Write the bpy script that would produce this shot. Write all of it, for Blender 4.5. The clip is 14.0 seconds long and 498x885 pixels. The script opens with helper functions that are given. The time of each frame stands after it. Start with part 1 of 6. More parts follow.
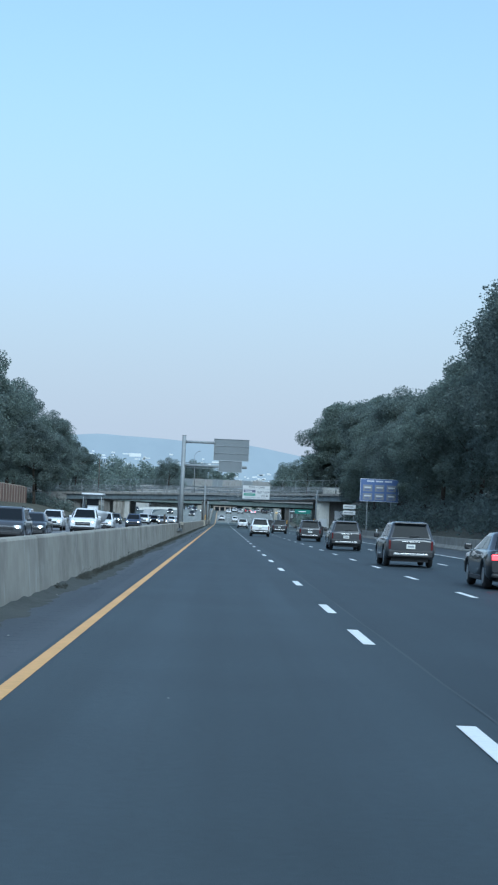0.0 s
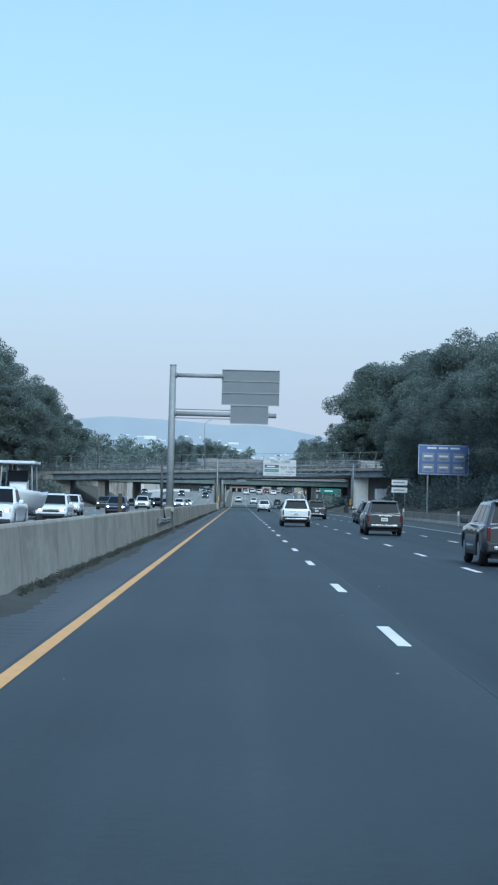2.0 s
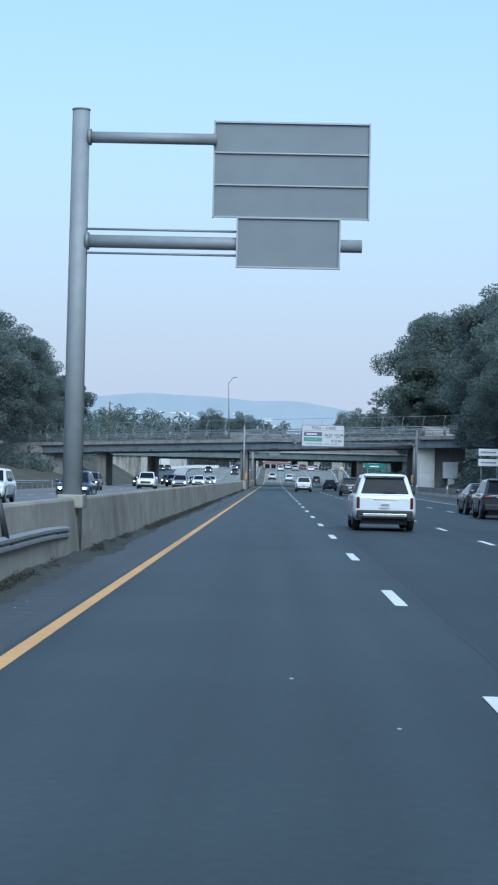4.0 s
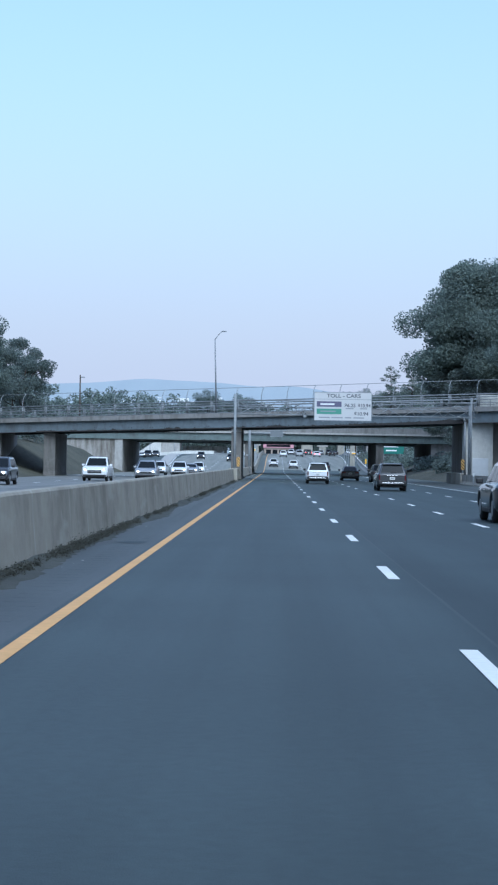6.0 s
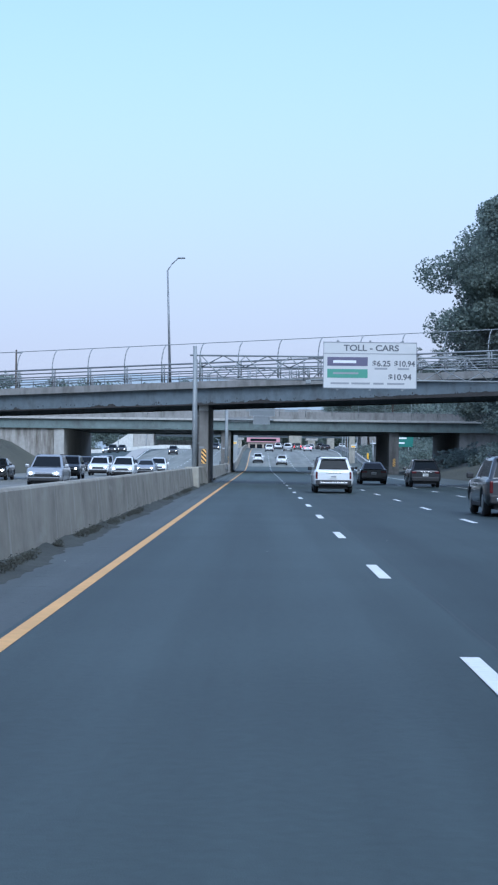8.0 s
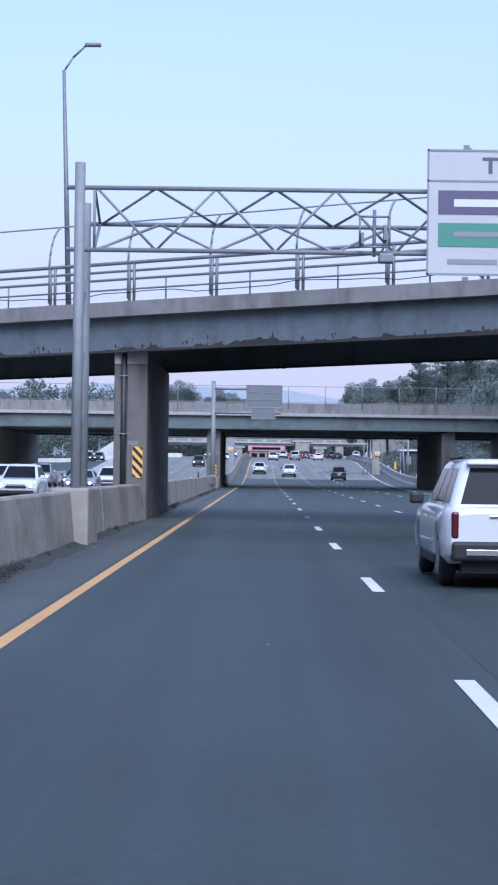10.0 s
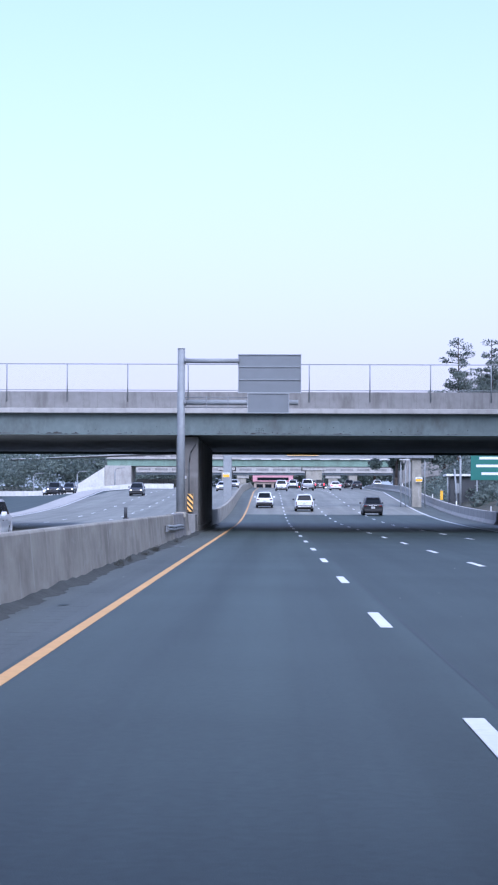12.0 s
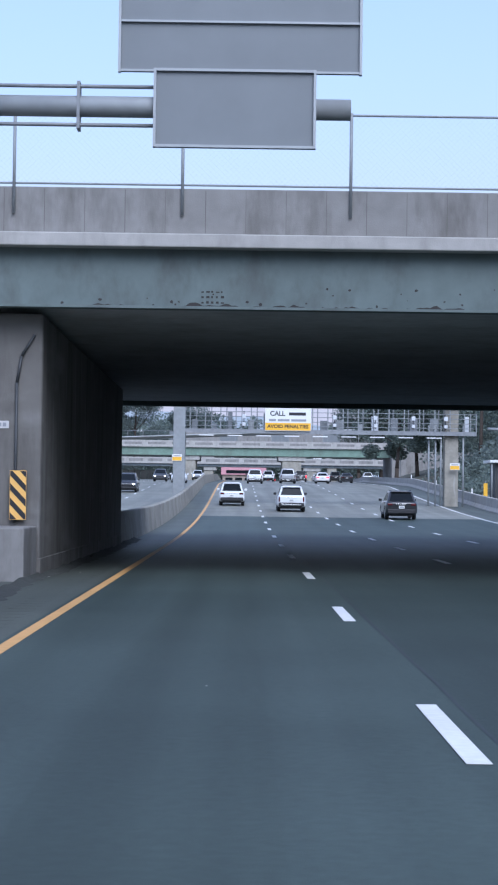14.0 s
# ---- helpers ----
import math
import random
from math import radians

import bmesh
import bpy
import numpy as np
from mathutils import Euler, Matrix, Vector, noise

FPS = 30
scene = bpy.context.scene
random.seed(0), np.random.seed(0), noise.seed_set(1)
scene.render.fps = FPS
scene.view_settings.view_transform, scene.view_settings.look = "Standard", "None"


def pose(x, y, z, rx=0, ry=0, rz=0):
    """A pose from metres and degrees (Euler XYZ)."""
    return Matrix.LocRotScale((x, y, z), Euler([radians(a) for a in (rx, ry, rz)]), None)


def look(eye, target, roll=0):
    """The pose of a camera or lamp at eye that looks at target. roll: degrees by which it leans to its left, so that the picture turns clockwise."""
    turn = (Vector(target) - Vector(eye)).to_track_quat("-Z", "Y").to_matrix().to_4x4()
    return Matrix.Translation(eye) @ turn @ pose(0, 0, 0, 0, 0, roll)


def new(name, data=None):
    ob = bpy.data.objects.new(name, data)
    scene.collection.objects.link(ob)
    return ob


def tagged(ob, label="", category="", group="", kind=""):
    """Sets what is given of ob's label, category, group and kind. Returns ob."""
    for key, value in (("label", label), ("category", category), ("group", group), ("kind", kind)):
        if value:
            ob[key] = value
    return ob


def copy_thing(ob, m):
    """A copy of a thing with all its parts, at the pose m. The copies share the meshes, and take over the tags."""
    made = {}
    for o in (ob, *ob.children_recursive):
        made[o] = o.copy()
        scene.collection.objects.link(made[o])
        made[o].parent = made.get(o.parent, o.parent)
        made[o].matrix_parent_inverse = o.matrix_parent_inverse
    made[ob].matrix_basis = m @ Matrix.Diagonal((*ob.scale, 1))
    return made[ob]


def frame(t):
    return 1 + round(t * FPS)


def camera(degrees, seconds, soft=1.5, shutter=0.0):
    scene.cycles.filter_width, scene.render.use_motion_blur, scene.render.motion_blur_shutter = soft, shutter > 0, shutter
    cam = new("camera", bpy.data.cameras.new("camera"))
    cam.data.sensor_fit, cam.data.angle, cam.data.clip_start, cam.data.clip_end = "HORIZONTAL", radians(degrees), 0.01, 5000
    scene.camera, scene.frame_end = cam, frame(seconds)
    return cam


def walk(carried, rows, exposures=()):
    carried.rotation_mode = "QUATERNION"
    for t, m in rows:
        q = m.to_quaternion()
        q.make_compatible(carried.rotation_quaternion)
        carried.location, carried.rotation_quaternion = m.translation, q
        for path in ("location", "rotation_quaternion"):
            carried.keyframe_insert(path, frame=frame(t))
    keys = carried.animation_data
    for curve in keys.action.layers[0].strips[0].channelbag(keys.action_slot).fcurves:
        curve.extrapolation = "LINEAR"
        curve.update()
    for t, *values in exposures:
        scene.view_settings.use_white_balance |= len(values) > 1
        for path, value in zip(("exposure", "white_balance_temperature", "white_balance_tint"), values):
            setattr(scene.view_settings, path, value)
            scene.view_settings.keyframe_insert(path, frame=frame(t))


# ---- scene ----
cam = camera(15.24, 14.0, soft=2.2)
PATH = [
    (0.00, look((-0.114, 0.00, 1.485), (1.182, 99.90, 5.649), 2.47)),
    (0.50, look((-0.079, 14.81, 1.485), (1.154, 114.73, 5.436), 2.23)),
    (1.00, look((-0.040, 29.62, 1.485), (0.983, 129.54, 5.197), 1.96)),
    (1.50, look((0.015, 44.42, 1.485), (0.806, 144.36, 4.954), 1.62)),
    (2.00, look((0.014, 59.48, 1.485), (0.470, 159.43, 4.629), 1.48)),
    (2.50, look((0.039, 74.77, 1.485), (0.045, 174.73, 4.357), 1.46)),
    (3.00, look((0.095, 89.06, 1.485), (-0.415, 189.02, 4.171), 1.14)),
    (3.20, look((0.132, 94.87, 1.485), (-0.665, 194.83, 3.986), 1.24)),
    (5.30, look((0.294, 156.49, 1.485), (-1.574, 256.46, 2.812), 1.11)),
    (5.50, look((0.271, 162.33, 1.485), (-1.479, 262.31, 2.759), 1.03)),
    (6.00, look((0.198, 177.06, 1.485), (-1.221, 277.04, 2.641), 0.98)),
    (6.50, look((0.177, 191.95, 1.485), (-0.884, 291.94, 2.564), 0.72)),
    (7.00, look((0.156, 208.12, 1.485), (-0.676, 308.11, 2.446), 0.88)),
    (7.50, look((0.169, 223.55, 1.485), (-0.517, 323.54, 2.405), 0.85)),
    (8.00, look((0.181, 238.70, 1.485), (-0.404, 338.70, 2.431), 0.68)),
    (8.20, look((0.186, 244.78, 1.485), (-0.367, 344.77, 2.444), 0.75)),
    (10.30, look((0.358, 309.99, 1.485), (-0.443, 409.98, 3.190), 0.76)),
    (10.50, look((0.350, 316.09, 1.485), (-0.458, 416.07, 3.349), 0.71)),
    (11.00, look((0.347, 331.33, 1.485), (-0.681, 431.30, 3.949), 0.60)),
    (11.50, look((0.362, 346.64, 1.485), (-0.841, 446.59, 4.469), 0.32)),
    (12.00, look((0.397, 361.82, 1.485), (-0.702, 461.76, 4.760), 0.21)),
    (12.50, look((0.431, 376.89, 1.485), (-0.365, 476.82, 5.147), 0.53)),
    (13.00, look((0.436, 392.05, 1.485), (0.114, 491.98, 5.060), 0.52)),
    (13.50, look((0.447, 407.22, 1.485), (0.501, 507.16, 4.881), 0.46)),
    (14.00, look((0.454, 422.63, 1.485), (0.921, 522.59, 4.543), 0.76)),
]
EXPOSURES = [(0.0, 0.76, 5080, -7), (3.0, 0.81, 5080, -5), (5.5, 0.85, 5040, 1), (7.5, 0.89, 4990, 3), (8.2, 0.9, 5000, 5), (10.3, 0.98, 5270, 21), (10.7, 1.08, 5620, 26), (11.0, 1.13, 5800, 30), (11.5, 1.2, 6550, 21), (12.0, 1.18, 5120, 20), (12.5, 1.02, 4650, 14), (13.0, 0.94, 4760, 7), (13.5, 0.89, 4940, 5), (14.0, 0.9, 5300, 13)]
walk(cam, PATH, EXPOSURES)

# ---- world and light ----
world = bpy.data.worlds.new("sky")
scene.world = world
world.use_nodes = True
wn, wl = world.node_tree.nodes, world.node_tree.links
wn.clear()
sky = wn.new("ShaderNodeTexSky")
sky.sky_type = "NISHITA"
sky.sun_disc = False
sky.sun_elevation = radians(44)
sky.sun_rotation = radians(164)
sky.air_density, sky.dust_density, sky.ozone_density = 1.3, 1.7, 2.5
w_bg = wn.new("ShaderNodeBackground")
w_bg.inputs["Strength"].default_value = 0.12
w_out = wn.new("ShaderNodeOutputWorld")
w_haze = wn.new("ShaderNodeMix")
w_haze.data_type = "RGBA"
# thicker haze towards the horizon
w_tc = wn.new("ShaderNodeTexCoord")
w_sep = wn.new("ShaderNodeSeparateXYZ")
w_rng = wn.new("ShaderNodeMapRange")
w_rng.interpolation_type = "SMOOTHSTEP"
w_rng.inputs["From Min"].default_value, w_rng.inputs["From Max"].default_value = 0.0, 0.28
w_rng.inputs["To Min"].default_value, w_rng.inputs["To Max"].default_value = 0.96, 0.38
wl.new(w_tc.outputs["Generated"], w_sep.inputs[0])
wl.new(w_sep.outputs[2], w_rng.inputs["Value"])
wl.new(w_rng.outputs[0], w_haze.inputs[0])
w_haze.inputs[7].default_value = (3.02, 2.8, 3.12, 1.0)
wl.new(sky.outputs[0], w_haze.inputs[6])
wl.new(w_haze.outputs[2], w_bg.inputs["Color"])
wl.new(w_bg.outputs[0], w_out.inputs["Surface"])
sun = new("sun", bpy.data.lights.new("sun", "SUN"))
sun.data.energy, sun.data.angle, sun.data.color = 1.35, radians(45), (1.0, 0.97, 0.93)
sun.matrix_world = look((0, 0, 50), (-19.8, 69.1, -19.5))


# ---- materials ----
def mat(name, base, rough=0.7, metal=0.0, var=0.18, scale=6.0, big=0.5, bump=0.15, fine=60.0, spec=0.5, tint=None, stretch=(1, 1, 1), island=0.0, bumpdist=0.01):
    """Base colour varied at two scales, with a fine bump."""
    m = bpy.data.materials.new(name)
    m.use_nodes = True
    n, l = m.node_tree.nodes, m.node_tree.links
    b = n["Principled BSDF"]
    b.inputs["Roughness"].default_value, b.inputs["Metallic"].default_value = rough, metal
    b.inputs["Specular IOR Level"].default_value = spec
    tc = n.new("ShaderNodeTexCoord")
    mp = n.new("ShaderNodeMapping")
    mp.inputs["Scale"].default_value = stretch
    l.new(tc.outputs["Object"], mp.inputs[0])
    n1, n2, n3 = (n.new("ShaderNodeTexNoise") for _ in range(3))
    for q, s, d in ((n1, scale, 6), (n2, big, 4), (n3, fine, 3)):
        q.inputs["Scale"].default_value, q.inputs["Detail"].default_value = s, d
        l.new(mp.outputs[0], q.inputs["Vector"])
    add = n.new("ShaderNodeMath"); add.operation = "ADD"
    l.new(n1.outputs[0], add.inputs[0]); l.new(n2.outputs[0], add.inputs[1])
    rng = n.new("ShaderNodeMapRange")
    rng.inputs["From Min"].default_value, rng.inputs["From Max"].default_value = 0.6, 1.4
    rng.inputs["To Min"].default_value, rng.inputs["To Max"].default_value = 0.0, 1.0
    l.new(add.outputs[0], rng.inputs["Value"])
    mix = n.new("ShaderNodeMix"); mix.data_type = "RGBA"
    lo = [c * (1 - var) for c in base]
    hi = [min(1, c * (1 + var)) for c in (tint or base)]
    mix.inputs[6].default_value, mix.inputs[7].default_value = (*lo, 1), (*hi, 1)
    l.new(rng.outputs[0], mix.inputs[0])
    col = mix.outputs[2]
    if island:
        g = n.new("ShaderNodeNewGeometry")
        mr = n.new("ShaderNodeMapRange")
        mr.inputs["To Min"].default_value, mr.inputs["To Max"].default_value = 1 - island, 1 + island
        l.new(g.outputs["Random Per Island"], mr.inputs["Value"])
        hv = n.new("ShaderNodeHueSaturation")
        l.new(mr.outputs[0], hv.inputs["Value"]); l.new(col, hv.inputs["Color"])
        col = hv.outputs[0]
    l.new(col, b.inputs["Base Color"])
    if bump:
        bp = n.new("ShaderNodeBump")
        bp.inputs["Strength"].default_value, bp.inputs["Distance"].default_value = bump, bumpdist
        l.new(n3.outputs[0], bp.inputs["Height"]); l.new(bp.outputs[0], b.inputs["Normal"])
    return m


def streaked(name, base, dark, rough=0.85, amount=0.6, vertical=0.25, scale=1.6, bump=0.3, along=1.0, cut=0.48):
    """A weathered surface with runs of dirt down it and blotches."""
    m = mat(name, base, rough, var=0.16, scale=3.0, big=0.4, bump=bump, fine=45, spec=0.25)
    n, l = m.node_tree.nodes, m.node_tree.links
    b = n["Principled BSDF"]
    tc = n.new("ShaderNodeTexCoord")
    oi = n.new("ShaderNodeObjectInfo")
    far_ = n.new("ShaderNodeMath"); far_.operation = "MULTIPLY"; far_.inputs[1].default_value = 60.0
    l.new(oi.outputs["Random"], far_.inputs[0])
    mp = n.new("ShaderNodeMapping"); mp.inputs["Scale"].default_value = (1, along, vertical)
    l.new(tc.outputs["Object"], mp.inputs[0])
    l.new(far_.outputs[0], mp.inputs["Location"])
    q = n.new("ShaderNodeTexNoise"); q.inputs["Scale"].default_value, q.inputs["Detail"].default_value = scale, 8
    q.inputs["Roughness"].default_value = 0.65
    l.new(mp.outputs[0], q.inputs["Vector"])
    r = n.new("ShaderNodeMapRange")
    r.inputs["From Min"].default_value, r.inputs["From Max"].default_value = cut, cut + 0.24
    r.inputs["To Max"].default_value = amount
    l.new(q.outputs[0], r.inputs["Value"])
    mix = n.new("ShaderNodeMix"); mix.data_type = "RGBA"
    mix.inputs[7].default_value = (*dark, 1)
    l.new(r.outputs[0], mix.inputs[0])
    l.new(b.inputs["Base Color"].links[0].from_socket, mix.inputs[6])
    l.new(mix.outputs[2], b.inputs["Base Color"])
    return m


def limed(m, pale=(0.46, 0.45, 0.41), scale=2.6, amount=0.42):
    """Adds pale lime runs and scuffs over a weathered concrete."""
    n, l = m.node_tree.nodes, m.node_tree.links
    b = n["Principled BSDF"]
    tc = n.new("ShaderNodeTexCoord")
    oi = n.new("ShaderNodeObjectInfo")
    far_ = n.new("ShaderNodeMath"); far_.operation = "MULTIPLY"; far_.inputs[1].default_value = 37.0
    l.new(oi.outputs["Random"], far_.inputs[0])
    facs = []
    for stretch, sc, lo, hi in (((1, 1, 0.22), scale, 0.6, 0.68), ((1, 0.35, 1.6), scale * 0.55, 0.58, 0.74)):
        mp = n.new("ShaderNodeMapping"); mp.inputs["Scale"].default_value = stretch
        l.new(tc.outputs["Object"], mp.inputs[0]); l.new(far_.outputs[0], mp.inputs["Location"])
        q = n.new("ShaderNodeTexNoise"); q.inputs["Scale"].default_value, q.inputs["Detail"].default_value = sc, 7
        l.new(mp.outputs[0], q.inputs["Vector"])
        r = n.new("ShaderNodeMapRange")
        r.inputs["From Min"].default_value, r.inputs["From Max"].default_value, r.inputs["To Max"].default_value = lo, hi, amount
        l.new(q.outputs[0], r.inputs["Value"])
        facs.append(r)
    mx = n.new("ShaderNodeMath"); mx.operation = "MAXIMUM"
    l.new(facs[0].outputs[0], mx.inputs[0]); l.new(facs[1].outputs[0], mx.inputs[1])
    mix = n.new("ShaderNodeMix"); mix.data_type = "RGBA"
    mix.inputs[7].default_value = (*pale, 1)
    l.new(mx.outputs[0], mix.inputs[0])
    l.new(b.inputs["Base Color"].links[0].from_socket, mix.inputs[6])
    l.new(mix.outputs[2], b.inputs["Base Color"])
    return m


def glow(name, colour, strength):
    m = bpy.data.materials.new(name)
    m.use_nodes = True
    b = m.node_tree.nodes["Principled BSDF"]
    b.inputs["Base Color"].default_value = (*colour, 1)
    b.inputs["Emission Color"].default_value = (*colour, 1)
    b.inputs["Emission Strength"].default_value = strength
    b.inputs["Roughness"].default_value = 0.25
    return m


def paint_car(name, base, metal=0.0):
    m = mat(name, base, 0.3, metal, var=0.05, scale=4, big=0.8, bump=0.0)
    b = m.node_tree.nodes["Principled BSDF"]
    b.inputs["Coat Weight"].default_value, b.inputs["Coat Roughness"].default_value = 0.8, 0.06
    return m


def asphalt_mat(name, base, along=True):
    """Asphalt: aggregate grain, wheel-path wear along the lanes, patches."""
    m = mat(name, base, 0.55, var=0.24, scale=11.0, big=0.25, bump=0.35, fine=120, bumpdist=0.006, spec=0.15)
    n, l = m.node_tree.nodes, m.node_tree.links
    b = n["Principled BSDF"]
    tc = n.new("ShaderNodeTexCoord")
    mp = n.new("ShaderNodeMapping"); mp.inputs["Scale"].default_value = (1.1, 0.02, 1)
    l.new(tc.outputs["Object"], mp.inputs[0])
    q = n.new("ShaderNodeTexNoise"); q.inputs["Scale"].default_value, q.inputs["Detail"].default_value = 1.0, 5
    l.new(mp.outputs[0], q.inputs["Vector"])
    r = n.new("ShaderNodeMapRange")
    r.inputs["From Min"].default_value, r.inputs["From Max"].default_value = 0.35, 0.65
    r.inputs["To Min"].default_value, r.inputs["To Max"].default_value = 0.82, 1.16
    l.new(q.outputs[0], r.inputs["Value"])
    # base colour brightens and warms along y, standing in for exposure and white-balance drift
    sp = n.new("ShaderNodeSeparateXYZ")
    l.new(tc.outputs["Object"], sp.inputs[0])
    drift_gain = n.new("ShaderNodeMapRange")
    drift_gain.inputs["From Min"].default_value, drift_gain.inputs["From Max"].default_value = 60.0, 430.0
    drift_gain.inputs["To Min"].default_value, drift_gain.inputs["To Max"].default_value = 0.88, 1.36
    l.new(sp.outputs[1], drift_gain.inputs["Value"])
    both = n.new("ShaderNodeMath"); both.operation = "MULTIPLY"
    l.new(r.outputs[0], both.inputs[0]); l.new(drift_gain.outputs[0], both.inputs[1])
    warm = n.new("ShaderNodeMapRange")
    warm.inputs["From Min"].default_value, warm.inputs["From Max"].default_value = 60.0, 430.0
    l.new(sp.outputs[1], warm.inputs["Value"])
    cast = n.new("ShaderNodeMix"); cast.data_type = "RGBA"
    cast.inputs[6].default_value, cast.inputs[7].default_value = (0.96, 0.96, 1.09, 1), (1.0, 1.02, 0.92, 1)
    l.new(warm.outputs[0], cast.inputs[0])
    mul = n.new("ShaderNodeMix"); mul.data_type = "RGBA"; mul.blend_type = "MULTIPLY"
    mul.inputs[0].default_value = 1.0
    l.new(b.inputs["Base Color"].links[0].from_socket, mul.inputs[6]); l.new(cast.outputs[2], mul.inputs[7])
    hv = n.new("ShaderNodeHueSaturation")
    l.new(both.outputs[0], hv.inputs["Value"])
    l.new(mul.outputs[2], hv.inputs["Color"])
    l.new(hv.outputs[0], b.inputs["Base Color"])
    return m


def link_mat(name):
    """Woven wire: thin diagonal wires with open air between."""
    m = bpy.data.materials.new(name)
    m.use_nodes = True
    n, l = m.node_tree.nodes, m.node_tree.links
    b = n["Principled BSDF"]
    b.inputs["Base Color"].default_value, b.inputs["Metallic"].default_value, b.inputs["Roughness"].default_value = (0.42, 0.44, 0.46, 1), 0.6, 0.5
    tc = n.new("ShaderNodeTexCoord")
    waves = []
    for a in (45, -45):
        mp = n.new("ShaderNodeMapping"); mp.inputs["Rotation"].default_value = (0, radians(a), 0)
        l.new(tc.outputs["Object"], mp.inputs[0])
        w = n.new("ShaderNodeTexWave"); w.bands_direction = "X"; w.inputs["Scale"].default_value = 4.2
        l.new(mp.outputs[0], w.inputs["Vector"])
        g = n.new("ShaderNodeMath"); g.operation = "GREATER_THAN"; g.inputs[1].default_value = 0.995
        l.new(w.outputs["Fac"], g.inputs[0])
        waves.append(g)
    mx = n.new("ShaderNodeMath"); mx.operation = "MAXIMUM"
    l.new(waves[0].outputs[0], mx.inputs[0]); l.new(waves[1].outputs[0], mx.inputs[1])
    thin = n.new("ShaderNodeMath"); thin.operation = "MULTIPLY"; thin.inputs[1].default_value = 0.2
    l.new(mx.outputs[0], thin.inputs[0])
    l.new(thin.outputs[0], b.inputs["Alpha"])
    return m


def leaf_mat(name, base):
    """Leaves: of the light that is not absorbed, half is reflected and half let through."""
    m = mat(name, base, 0.85, var=0.28, scale=0.6, big=0.12, bump=0.0, island=0.28, spec=0.08)
    n, l = m.node_tree.nodes, m.node_tree.links
    b = n["Principled BSDF"]
    t = n.new("ShaderNodeBsdfTranslucent")
    l.new(b.inputs["Base Color"].links[0].from_socket, t.inputs["Color"])
    mx = n.new("ShaderNodeMixShader")
    mx.inputs[0].default_value = 0.5
    l.new(b.outputs[0], mx.inputs[1])
    l.new(t.outputs[0], mx.inputs[2])
    l.new(mx.outputs[0], n["Material Output"].inputs["Surface"])
    return m


